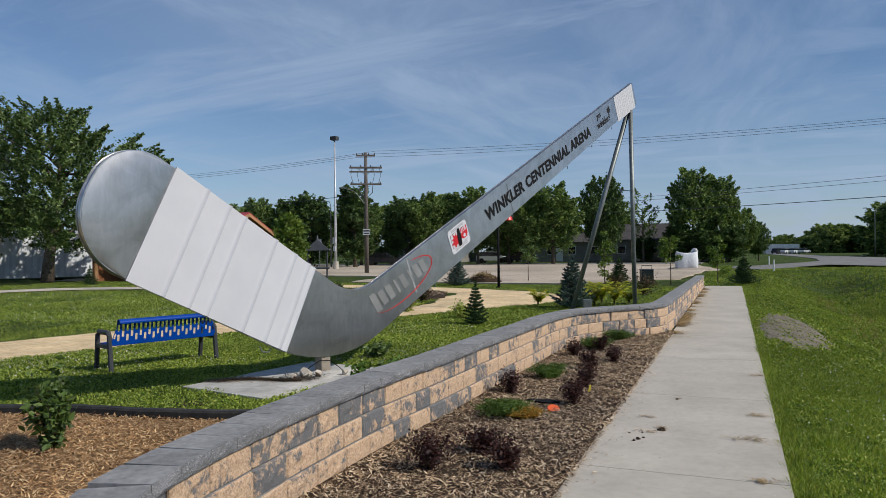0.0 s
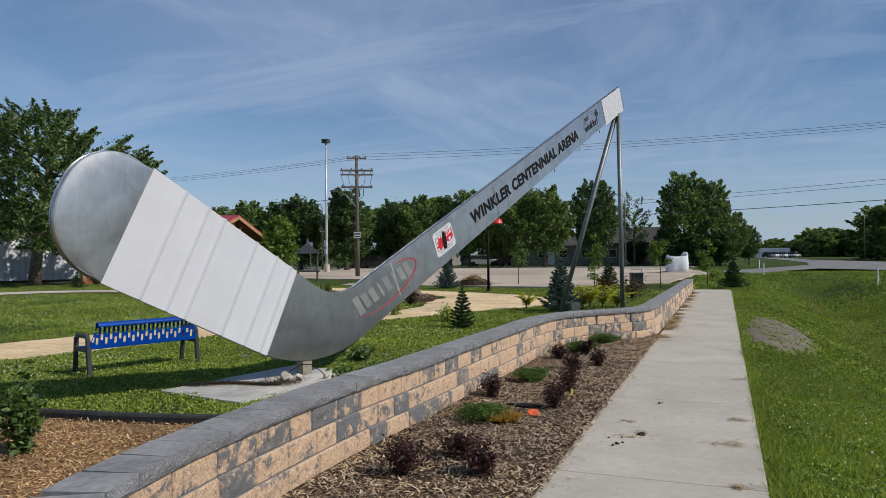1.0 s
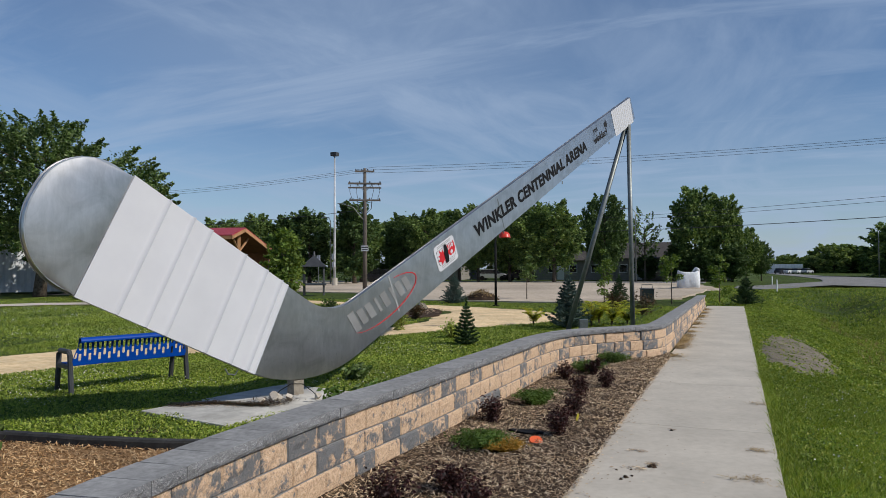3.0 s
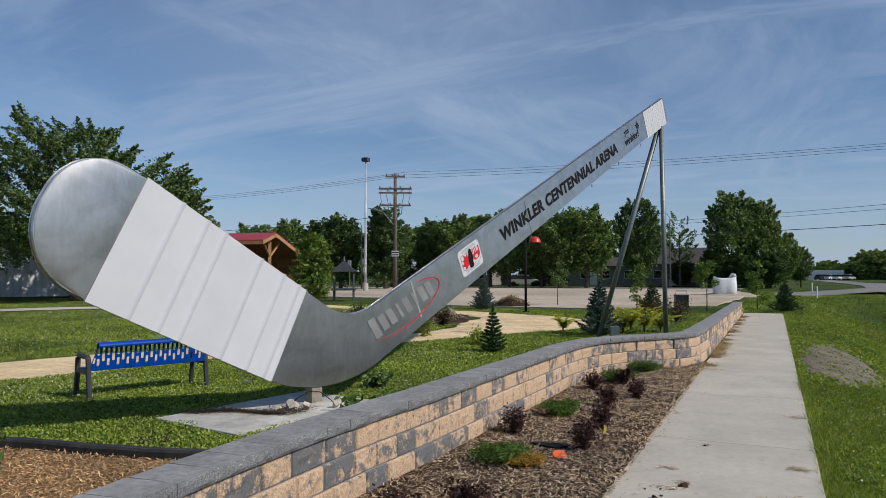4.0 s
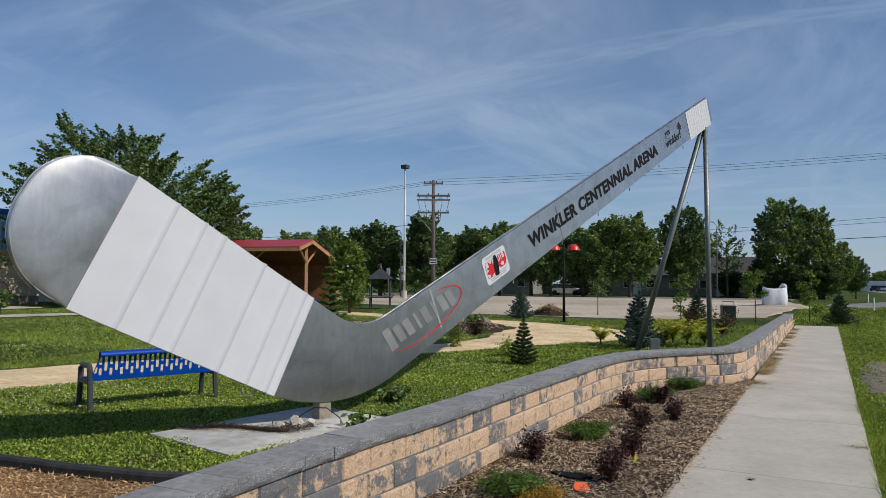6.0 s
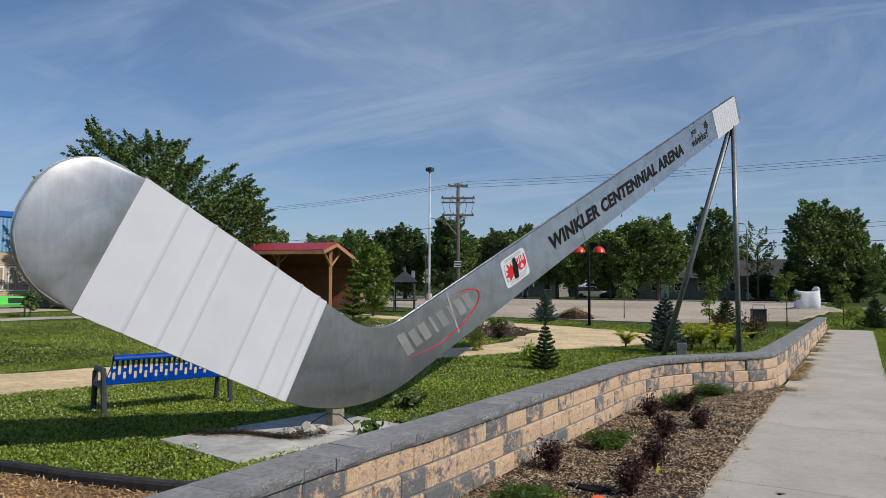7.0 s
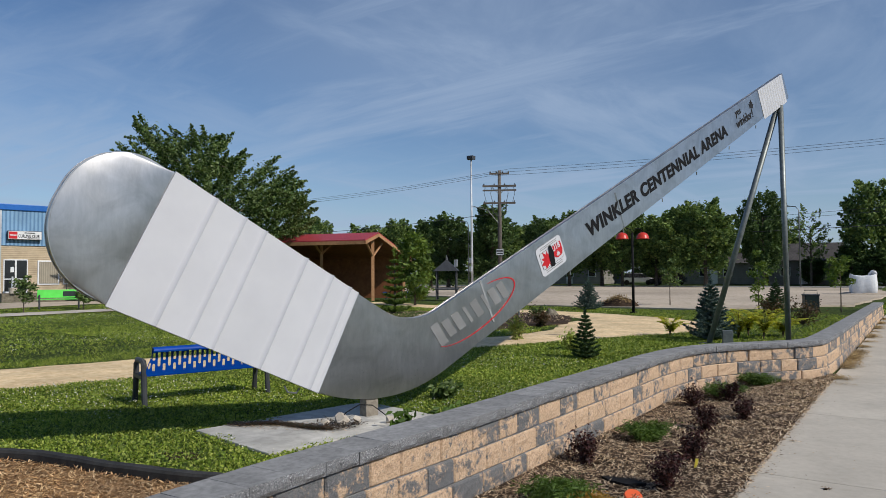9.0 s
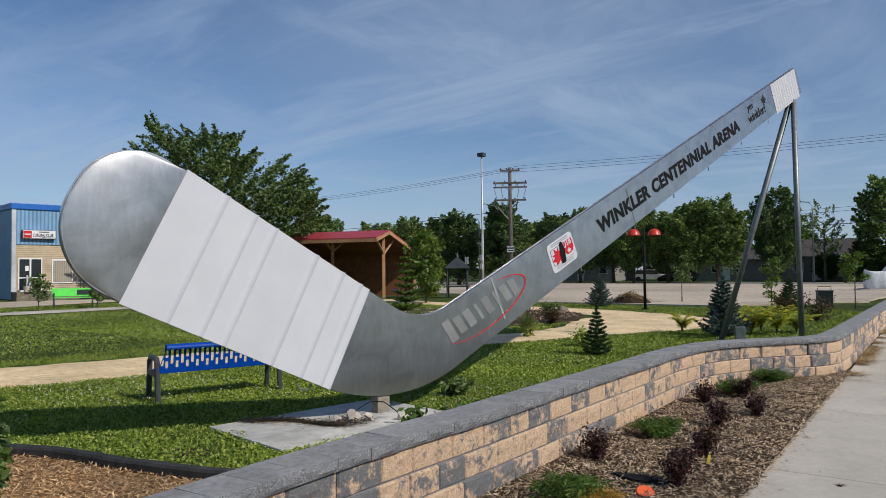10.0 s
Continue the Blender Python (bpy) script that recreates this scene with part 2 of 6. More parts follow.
DARKMETAL = mat("charcoal_powder_coat", [(0.035, 0.038, 0.042), (0.06, 0.063, 0.068)], 8, 0.5, bump=0.1, bscale=150)
GALV = mat("galvanised_steel", [(0.17, 0.185, 0.18), (0.26, 0.28, 0.275)], 14, 0.5, 0.6, bump=0.1, bscale=90)
BLACK = mat("black_vinyl", [(0.008, 0.008, 0.009), (0.014, 0.014, 0.015)], 6, 0.7, bump=0, big=0, spec=0.12)
INK = mat("dark_print", [(0.02, 0.02, 0.022), (0.03, 0.03, 0.034)], 6, 0.7, bump=0, big=0, spec=0.12)
RED = mat("red_vinyl", [(0.50, 0.012, 0.018), (0.58, 0.02, 0.025)], 6, 0.4, bump=0, big=0)
PALEGREY = mat("pale_grey_vinyl", [(0.27, 0.275, 0.275), (0.33, 0.335, 0.335)], 4, 0.5, bump=0, big=0.08)
MARKGREY = mat("faded_grey_vinyl", [(0.19, 0.189, 0.187), (0.24, 0.238, 0.235)], 5, 0.5, bump=0, big=0.15)
EDGING = mat("black_timber_edging", [(0.018, 0.018, 0.018), (0.05, 0.048, 0.045)], 12, 0.85, bump=0.5, bscale=50)
POSTWOOD = mat("weathered_wood", [(0.20, 0.17, 0.13), (0.33, 0.29, 0.235)], 20, 0.85, bump=0.5, bscale=60)
STONE = mat("pale_limestone", [(0.42, 0.36, 0.29), (0.60, 0.54, 0.46)], 10, 0.9, bump=0.6, bscale=40)
BARK = mat("tree_bark", [(0.055, 0.042, 0.032), (0.14, 0.11, 0.085), (0.22, 0.18, 0.14)], 9, 0.95, bump=1.0, bscale=25, dist=0.03, spec=0.1)
CEDAR = mat("cedar_timber", [(0.34, 0.17, 0.075), (0.47, 0.26, 0.13)], 8, 0.7, bump=0.2, bscale=50)
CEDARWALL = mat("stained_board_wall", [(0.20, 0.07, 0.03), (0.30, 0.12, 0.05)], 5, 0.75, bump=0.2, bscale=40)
REDROOF = bands("red_metal_roof", [(0.36, 0.035, 0.045), (0.42, 0.05, 0.06)], 0, 0.23, 0.45, 0.0)
REDLAMP = mat("red_enamel", [(0.55, 0.035, 0.02), (0.62, 0.05, 0.03)], 4, 0.35, bump=0, big=0.05)
POLEWOOD = mat("utility_pole_wood", [(0.09, 0.075, 0.065), (0.16, 0.14, 0.12)], 9, 0.9, bump=0.4, bscale=40)
WIRE = mat("power_cable", [(0.035, 0.037, 0.04), (0.05, 0.052, 0.055)], 4, 0.6, bump=0, big=0)
LIGHTPOLE = mat("pale_steel_pole", [(0.50, 0.52, 0.54), (0.60, 0.62, 0.64)], 4, 0.45, 0.3, bump=0)
BLUESIDE = bands("blue_ribbed_siding", [(0.22, 0.39, 0.58), (0.11, 0.24, 0.42)], 0, 0.21, 0.45, 0.0, 0.55)
BLUETRIM = mat("blue_roof_trim", [(0.012, 0.11, 0.42), (0.02, 0.14, 0.48)], 3, 0.4, bump=0, big=0.05)
TANBRICK = bands("tan_stone_courses", [(0.56, 0.45, 0.31), (0.40, 0.31, 0.205)], 2, 0.11, 0.9, 0.0, 0.78, 0.3)
GLASS = mat("dark_window_glass", [(0.012, 0.014, 0.016), (0.02, 0.022, 0.024)], 2, 0.08, bump=0, big=0, spec=0.6)
BLINDS = bands("closed_blinds", [(0.36, 0.32, 0.25), (0.28, 0.25, 0.19)], 0, 0.12, 0.7)
LIME = mat("lime_green_paint", [(0.10, 0.60, 0.07), (0.13, 0.70, 0.10)], 4, 0.4, bump=0, big=0.05)
WALLGREY = bands("pale_grey_siding", [(0.26, 0.245, 0.215), (0.22, 0.205, 0.18)], 2, 0.25, 0.85, 0, 0.85)
WALLWHITE = bands("white_ribbed_siding", [(0.70, 0.72, 0.74), (0.60, 0.62, 0.65)], 0, 0.4, 0.5, 0, 0.6)
SHINGLE = mat("dark_shingles", [(0.05, 0.045, 0.045), (0.10, 0.09, 0.085)], 6, 0.9, bump=0.4, bscale=20)
BAG = mat("white_woven_plastic", [(0.66, 0.68, 0.70), (0.78, 0.79, 0.80)], 6, 0.6, bump=0.5, bscale=9, dist=0.05)
CARWHITE = mat("white_car_paint", [(0.70, 0.71, 0.72), (0.75, 0.76, 0.77)], 2, 0.25, bump=0, big=0)
CARDARK = mat("dark_car_paint", [(0.015, 0.016, 0.02), (0.03, 0.03, 0.035)], 2, 0.25, bump=0, big=0)
RUBBER = mat("tyre_rubber", [(0.012, 0.012, 0.012), (0.02, 0.02, 0.02)], 5, 0.85, bump=0, big=0)
ORANGE = mat("orange_plastic", [(0.75, 0.11, 0.03), (0.85, 0.15, 0.05)], 4, 0.5, bump=0, big=0)
BINGREEN = mat("dark_green_bin", [(0.008, 0.016, 0.014), (0.012, 0.022, 0.019)], 4, 0.45, bump=0, big=0.1)
YELLOWTAG = mat("yellow_plastic", [(0.75, 0.62, 0.06), (0.82, 0.70, 0.10)], 6, 0.5, bump=0, big=0)
STRAW = leafy("dry_straw", [(0.20, 0.13, 0.06), (0.36, 0.255, 0.125), (0.52, 0.40, 0.22)], 0.9, 0.1)
# the palest maple step paints in the sun's glint on single leaves
L_MAPLE = leafy("maple_leaves", [(0.040, 0.075, 0.020), (0.080, 0.138, 0.036), (0.13, 0.20, 0.058), (0.23, 0.30, 0.125)], 0.45, 0.3, 0.35)
L_SHRUB = leafy("shrub_leaves", [(0.030, 0.058, 0.014), (0.055, 0.10, 0.022), (0.085, 0.14, 0.034), (0.15, 0.21, 0.07)], 0.45, 0.25, 0.8)
L_FAR = leafy("far_tree_leaves", [(0.040, 0.080, 0.024), (0.10, 0.175, 0.050), (0.18, 0.265, 0.078), (0.29, 0.38, 0.12)], 0.6, 0.3, 0.8)
L_FAR2 = leafy("far_dark_leaves", [(0.044, 0.085, 0.030), (0.075, 0.13, 0.040), (0.12, 0.19, 0.056)], 0.6, 0.25, 0.8)
# far leaf greens lightened: distance haze is put into the colour
L_HAZED = leafy("hazed_far_leaves", [(0.09, 0.15, 0.055), (0.17, 0.25, 0.085), (0.26, 0.34, 0.12), (0.36, 0.44, 0.17)], 0.7, 0.4, 0.8)
RANK = leafy("rank_grass_blades", [(0.05, 0.10, 0.016), (0.085, 0.15, 0.022), (0.13, 0.20, 0.032)], 0.55, 0.3, 0.6)
L_YOUNG = leafy("young_tree_leaves", [(0.075, 0.13, 0.024), (0.125, 0.20, 0.036), (0.19, 0.26, 0.055)], 0.5, 0.35, 0.8)
L_PALE = leafy("pale_young_leaves", [(0.26, 0.34, 0.07), (0.40, 0.48, 0.12), (0.55, 0.60, 0.20)], 0.5, 0.4, 0.8)
L_SPRUCE = leafy("green_needles", [(0.022, 0.050, 0.020), (0.044, 0.088, 0.030), (0.075, 0.13, 0.042)], 0.6, 0.1, 2)
L_BLUE = leafy("blue_spruce_needles", [(0.045, 0.078, 0.070), (0.085, 0.135, 0.122), (0.14, 0.205, 0.19)], 0.6, 0.1, 2)
L_BARB = leafy("barberry_leaves", [(0.016, 0.009, 0.009), (0.034, 0.013, 0.014), (0.060, 0.021, 0.022), (0.09, 0.038, 0.032)], 0.5, 0.2, 3)
L_HERB = leafy("green_sprigs", [(0.05, 0.10, 0.02), (0.08, 0.15, 0.025), (0.13, 0.21, 0.04)], 0.5, 0.3, 3)
L_GOLD = leafy("yellowed_sprigs", [(0.30, 0.15, 0.02), (0.42, 0.24, 0.04), (0.28, 0.22, 0.05)], 0.6, 0.3, 3)
L_YELLOW = leafy("yellow_green_fronds", [(0.30, 0.36, 0.04), (0.46, 0.48, 0.055), (0.60, 0.56, 0.08)], 0.5, 0.5, 2)
L_RUST = leafy("russet_leaves", [(0.04, 0.045, 0.016), (0.08, 0.055, 0.025), (0.12, 0.06, 0.03)], 0.5, 0.3, 2)
STEM = mat("woody_stems", [(0.06, 0.04, 0.03), (0.11, 0.08, 0.055)], 20, 0.9, bump=0)

# ---- mesh helpers ----


def thing(name, label, category, group="", kind="", at=(0, 0, 0), turn=0.0):
    ob = new(name)
    ob.empty_display_size = 0.2
    ob.matrix_world = pose(*at, 0, 0, turn)
    return tagged(ob, label, category, group, kind)


def finish(me, material, smooth=False):
    me.materials.append(material)
    if smooth:
        me.polygons.foreach_set("use_smooth", [True] * len(me.polygons))
    return me


def part(name, bm, material, parent=None, label="", smooth=False):
    """One mesh object under its thing, in the thing's own space."""
    me = bpy.data.meshes.new(name)
    bmesh.ops.recalc_face_normals(bm, faces=bm.faces)
    bm.to_mesh(me)
    bm.free()
    ob = new(name, finish(me, material, smooth))
    ob.parent = parent
    return tagged(ob, label)


def shared(name, me, parent, m, label=""):
    ob = new(name, me)
    ob.parent = parent
    ob.matrix_local = m
    return tagged(ob, label)


def soup(name, verts, faces, material, parent=None, label="", smooth=False):
    me = bpy.data.meshes.new(name)
    me.from_pydata(verts if isinstance(verts, list) else verts.tolist(), [], faces if isinstance(faces, list) else faces.tolist())
    me.update()
    ob = new(name, finish(me, material, smooth))
    ob.parent = parent
    return tagged(ob, label)


def box(bm, x0, x1, y0, y1, z0, z1, bev=0.0, m=None):
    r = bmesh.ops.create_cube(bm, size=1.0)
    for v in r["verts"]:
        v.co = Vector((x0 + (x1 - x0) * (v.co.x + 0.5), y0 + (y1 - y0) * (v.co.y + 0.5), z0 + (z1 - z0) * (v.co.z + 0.5)))
    vs = r["verts"]
    if bev:
        es = {e for v in vs for e in v.link_edges}
        out = bmesh.ops.bevel(bm, geom=list(es), offset=bev, segments=2, affect="EDGES", profile=0.6)
        vs = list({v for f in out["faces"] for v in f.verts} | {v for v in vs if v.is_valid})
    if m is not None:
        bmesh.ops.transform(bm, matrix=m, verts=vs)
    return bm


def boxed(*a, **k):
    return box(bmesh.new(), *a, **k)


def tube(bm, pts, radii, sides=8, cap=True):
    """A tapered tube through points."""
    rings = []
    pts = [Vector(p) for p in pts]
    if isinstance(radii, (int, float)):
        radii = [radii] * len(pts)
    for i, p in enumerate(pts):
        d = (pts[min(i + 1, len(pts) - 1)] - pts[max(i - 1, 0)]).normalized()
        a = d.cross(Vector((0.31, 0.22, 0.93) if abs(d.z) < 0.9 else (1, 0, 0))).normalized()
        b = d.cross(a)
        rings.append([bm.verts.new(p + (a * math.cos(t) + b * math.sin(t)) * radii[i]) for t in [2 * math.pi * k / sides for k in range(sides)]])
    for r0, r1 in zip(rings, rings[1:]):
        for k in range(sides):
            bm.faces.new((r0[k], r0[(k + 1) % sides], r1[(k + 1) % sides], r1[k]))
    if cap:
        bm.faces.new(rings[0])
        bm.faces.new(rings[-1][::-1])
    return bm


def tubed(pts, radii, sides=8):
    return tube(bmesh.new(), pts, radii, sides)


def extruded(outline, y0, y1, bm=None):
    """A plate with that outline in x and z, from y0 to y1."""
    bm = bm or bmesh.new()
    a = [bm.verts.new((x, y0, z)) for x, z in outline]
    b = [bm.verts.new((x, y1, z)) for x, z in outline]
    n = len(a)
    bm.faces.new(a)
    bm.faces.new(b[::-1])
    for i in range(n):
        bm.faces.new((a[i], a[(i + 1) % n], b[(i + 1) % n], b[i]))
    return bm


def rounded(corners, seg=14):
    """A polygon given as corners (x, z, radius), with its corners rounded."""
    out, n = [], len(corners)
    for i, (x, z, r) in enumerate(corners):
        p, a, b = Vector((x, z)), Vector(corners[i - 1][:2]), Vector(corners[(i + 1) % n][:2])
        if r <= 0:
            out.append((x, z))
            continue
        u, w = (a - p).normalized(), (b - p).normalized()
        half = u.angle(w) / 2
        c = p + (u + w).normalized() * (r / math.sin(half))
        s, e = p + u * (r / math.tan(half)) - c, p + w * (r / math.tan(half)) - c
        for k in range(seg + 1):
            f = k / seg
            ang = s.angle(e)
            v = s * (math.sin((1 - f) * ang) / math.sin(ang)) + e * (math.sin(f * ang) / math.sin(ang))
            out.append(tuple(c + v))
    return out


def smooth_line(ctrl, step=0.05):
    """A smooth line through the control points, resampled at even steps."""
    c = [Vector(p) for p in ctrl]
    pts = []
    for i in range(len(c) - 1):
        p0, p1, p2, p3 = c[max(i - 1, 0)], c[i], c[i + 1], c[min(i + 2, len(c) - 1)]
        for k in range(30):
            t = k / 30
            pts.append(0.5 * ((2 * p1) + (p2 - p0) * t + (2 * p0 - 5 * p1 + 4 * p2 - p3) * t * t + (3 * p1 - p0 - 3 * p2 + p3) * t ** 3))
    pts.append(c[-1])
    out, acc = [pts[0]], 0.0
    for a, b in zip(pts, pts[1:]):
        d = (b - a).length
        while acc + d >= step and d > 0:
            a = a + (b - a) * ((step - acc) / d)
            out.append(a)
            d, acc = (b - a).length, 0.0
        acc += d
    return out


def words(name, text, size, material, parent, m, label="", bold=0.0, stretch=1.0, space=1.0, depth=0.002):
    cu = bpy.data.curves.new(name, "FONT")
    cu.body, cu.size, cu.offset, cu.extrude, cu.space_character = text, size, bold, depth, space
    cu.materials.append(material)
    ob = new(name, cu)
    ob.parent = parent
    ob.matrix_local = m @ Matrix.Diagonal((stretch, 1, 1, 1))
    return tagged(ob, label)


RNG = np.random.default_rng(7)


def quads(centres, sizes, up=0.3, aspect=1.7, rng=RNG):
    """Leaves: a folded four-sided blade at each centre, turned at random."""
    n = len(centres)
    a = rng.normal(size=(n, 3))
    a[:, 2] *= 0.7
    a /= np.linalg.norm(a, axis=1)[:, None]
    b = rng.normal(size=(n, 3))
    b[:, 2] += up
    b -= (b * a).sum(1)[:, None] * a
    b /= np.linalg.norm(b, axis=1)[:, None]
    c = np.cross(a, b)
    s = np.asarray(sizes)[:, None]
    v = np.stack([centres - a * s * 0.5 * aspect, centres - b * s * 0.42 + c * s * 0.1, centres + a * s * 0.5 * aspect, centres + b * s * 0.42 + c * s * 0.1], 1).reshape(-1, 3)
    f = np.arange(n * 4).reshape(n, 4)
    return v, f


def blades(xy, z, h, w, lean=0.5, rng=RNG):
    """Grass: one bent three-cornered blade at each point."""
    n = len(xy)
    t = rng.uniform(0, 2 * np.pi, n)
    d = np.stack([np.cos(t), np.sin(t), np.zeros(n)], 1)
    base = np.column_stack([xy, z])
    side = np.stack([-d[:, 1], d[:, 0], d[:, 2]], 1) * (w / 2)[:, None]
    tip = base + np.column_stack([rng.normal(0, lean, (n, 2)) * h[:, None], h])
    v = np.stack([base - side, base + side, tip], 1).reshape(-1, 3)
    return v, np.arange(n * 3).reshape(n, 3)

# ---- ground and paving ----
NEAR, FAR = -14.0, 33.6


def ground_height(x, y):
    """Flat lawn on one side; a shallow ditch beside the sidewalk on the other, filled at the crossing drive."""
    lawn = 0.03 + 0.0065 * max(0.0, -x - 8) * max(0.0, min(1.0, (36 - y) / 6))
    if x < 1.0:
        return lawn if x < -1.85 else -0.03
    x -= 0.04 * max(0.0, y - 18)  if x > 1.6 + 0.04 * max(0.0, y - 18) else 0.0
    e = max(0.0, min(1.0, (x - 1.6) / 3.6))
    d = -0.03 - 1.05 * (e * e * (3 - 2 * e))
    if x > 5.4:
        u = min(1.0, (x - 5.4) / 3.4)
        d += 1.02 * (u * u * (3 - 2 * u))
    if y > 47:
        k = min(1.0, (y - 47) / 13)
        d = d * (1 - k) + (-0.05) * k
    return d + 0.02 * noise.noise((x * 0.6, y * 0.6, 0))


def sheet(name, xs, ys, fz, material, label, category, kind="structure"):
    vs = [(x, y, fz(x, y)) for y in ys for x in xs]
    n = len(xs)
    fs = [(j * n + i, j * n + i + 1, (j + 1) * n + i + 1, (j + 1) * n + i) for j in range(len(ys) - 1) for i in range(n - 1)]
    return tagged(soup(name, vs, fs, material, None, "", True), label, category, "", kind)


gx = [-2500, -900, -400, -200, -120, -80, -60, -45, -35, -28, -22, -18, -15, -12, -10, -8, -6, -4, -2.5, -1.92, -1.75, -1.2, -0.6, 0.3, 1.0] + [1.25 + 0.25 * i for i in range(44)] + [13, 15, 20, 30, 60, 120, 300, 900, 2500]
gy = [-900, -300, -100, -40, -20] + [-12 + 0.8 * i for i in range(70)] + [46, 50, 54, 58, 62, 66, 70, 75, 85, 100, 130, 200, 350, 700, 1500, 3500]
sheet("ground", gx, gy, ground_height, GROUND, "green prairie lawn and ditch grass, mown short", "ground")


def patch(name, outline, z, material, label, category, thick=0.05, kind="structure", follow=False):
    """A thin bed or pavement with that plan outline, its top at z."""
    bm = bmesh.new()
    zz = (lambda x, y: z + ground_height(x, y)) if follow else (lambda x, y: z)
    top = [bm.verts.new((x, y, zz(x, y))) for x, y in outline]
    low = [bm.verts.new((x, y, zz(x, y) - thick)) for x, y in outline]
    bm.faces.new(top)
    for i in range(len(top)):
        j = (i + 1) % len(top)
        bm.faces.new((top[i], low[i], low[j], top[j]))
    bmesh.ops.triangulate(bm, faces=[f for f in bm.faces if len(f.verts) > 4])
    return tagged(part(name, bm, material), label, category, "", kind)


def uneven(outline, amp, step=0.4, seed=3):
    """The same outline with a ragged edge."""
    out = []
    for a, b in zip(outline, outline[1:] + outline[:1]):
        n = max(1, int(math.dist(a, b) / step))
        for k in range(n):
            x, y = a[0] + (b[0] - a[0]) * k / n, a[1] + (b[1] - a[1]) * k / n
            out.append((x + amp * noise.noise((x * 1.3, y * 1.3, seed)), y + amp * noise.noise((x * 1.3, y * 1.3, seed + 9))))
    return out


# sidewalk: panels with tooled joints between them
WALK_W = 1.52
JOINTS = [-13.05 + 3.0 * k for k in range(16)] + [FAR]
walk_thing = thing("sidewalk", "pale broom-finished concrete sidewalk with tooled joints", "sidewalk", "", "structure")
for a, b in zip(JOINTS, JOINTS[1:]):
    if b > a + 0.1:
        part("panel", boxed(0, WALK_W, a + 0.0035, b - 0.0035, -0.12, 0.0, 0.006), CONCRETE, walk_thing)
part("joint_bed", boxed(0.01, WALK_W - 0.01, NEAR + 1, FAR - 0.02, -0.12, -0.012), DIRT, walk_thing)

# ---- garden wall ----
LINE = [(-0.05, -9.0), (-0.05, -4.0), (-0.06, -0.6), (-0.32, 0.55), (-0.85, 1.25), (-1.29, 1.80), (-1.47, 2.30), (-1.59, 3.13), (-1.64, 4.1), (-1.645, 5.0), (-1.60, 6.2),
        (-1.585, 8.0), (-1.56, 9.7), (-1.55, 10.9), (-1.42, 11.9), (-1.10, 12.7), (-0.62, 13.4), (-0.20, 14.05), (-0.06, 15.2), (-0.04, 20.0), (-0.04, 33.3)]
WALLTOP = 0.60


def wall_top(y):
    return WALLTOP - 0.0052 * max(0.0, min(y, 40) - 12)


line = smooth_line(LINE, 0.05)
wall_thing = thing("garden_wall", "low tan and charcoal split-face block wall with grey cap stones", "wall", "", "structure")


def station(s):
    k = max(1.0, min(len(line) - 2.001, s / 0.05))
    i = int(k)
    d = (line[i + 1] - line[i - 1]).normalized()
    return line[i].lerp(line[i + 1], k - i), d


def wall_core():
    bm = bmesh.new()
    rows = []
    for k in range(0, len(line), 4):
        p, d = station(k * 0.05)
        n = Vector((-d.y, d.x))
        z = wall_top(p.y) - 0.085
        a, b = p + n * 0.06, p + n * 0.29
        rows.append([bm.verts.new((a.x, a.y, -0.1)), bm.verts.new((a.x, a.y, z)), bm.verts.new((b.x, b.y, z)), bm.verts.new((b.x, b.y, -0.1))])
    for r0, r1 in zip(rows, rows[1:]):
        for k in range(3):
            bm.faces.new((r0[k], r0[k + 1], r1[k + 1], r1[k]))
    bm.faces.new(rows[0])
    bm.faces.new(rows[-1])
    return bm


part("core", wall_core(), EDGING, wall_thing, "dark backing behind the blocks")


def rough_block(length, depth, height, nx, nz, amp, seed, material, roll=0.012, front=None):
    """A block whose front is split: uneven in depth, its edges drawn back."""
    rng = random.Random(seed)
    bm = bmesh.new()
    grid = []
    for j in range(nz + 1):
        row = []
        for i in range(nx + 1):
            u, w = i / nx, j / nz
            edge = min(u, 1 - u) * nx < 0.5 or min(w, 1 - w) * nz < 0.5
            y = roll if edge else rng.uniform(-amp, amp * 0.5)
            row.append(bm.verts.new(((u - 0.5) * length + (0 if edge else rng.uniform(-0.01, 0.01)), y, w * height)))
        grid.append(row)
    for j in range(nz):
        for i in range(nx):
            bm.faces.new((grid[j][i], grid[j][i + 1], grid[j + 1][i + 1], grid[j + 1][i])).material_index = 1 if front else 0
    back = [bm.verts.new((x * length, depth, z * height)) for z in (0, 1) for x in (-0.5, 0.5)]
    bm.faces.new([grid[nz][i] for i in range(nx + 1)] + [back[3], back[2]])
    bm.faces.new([grid[0][i] for i in range(nx, -1, -1)] + [back[0], back[1]])
    bm.faces.new([grid[j][0] for j in range(nz, -1, -1)] + [back[0], back[2]][::1])
    bm.faces.new([grid[j][nx] for j in range(nz + 1)] + [back[3], back[1]])
    bmesh.ops.recalc_face_normals(bm, faces=bm.faces)
    me = bpy.data.meshes.new("block")
    bm.to_mesh(me)
    bm.free()
    finish(me, material)
    if front:
        me.materials.append(front)
    return me


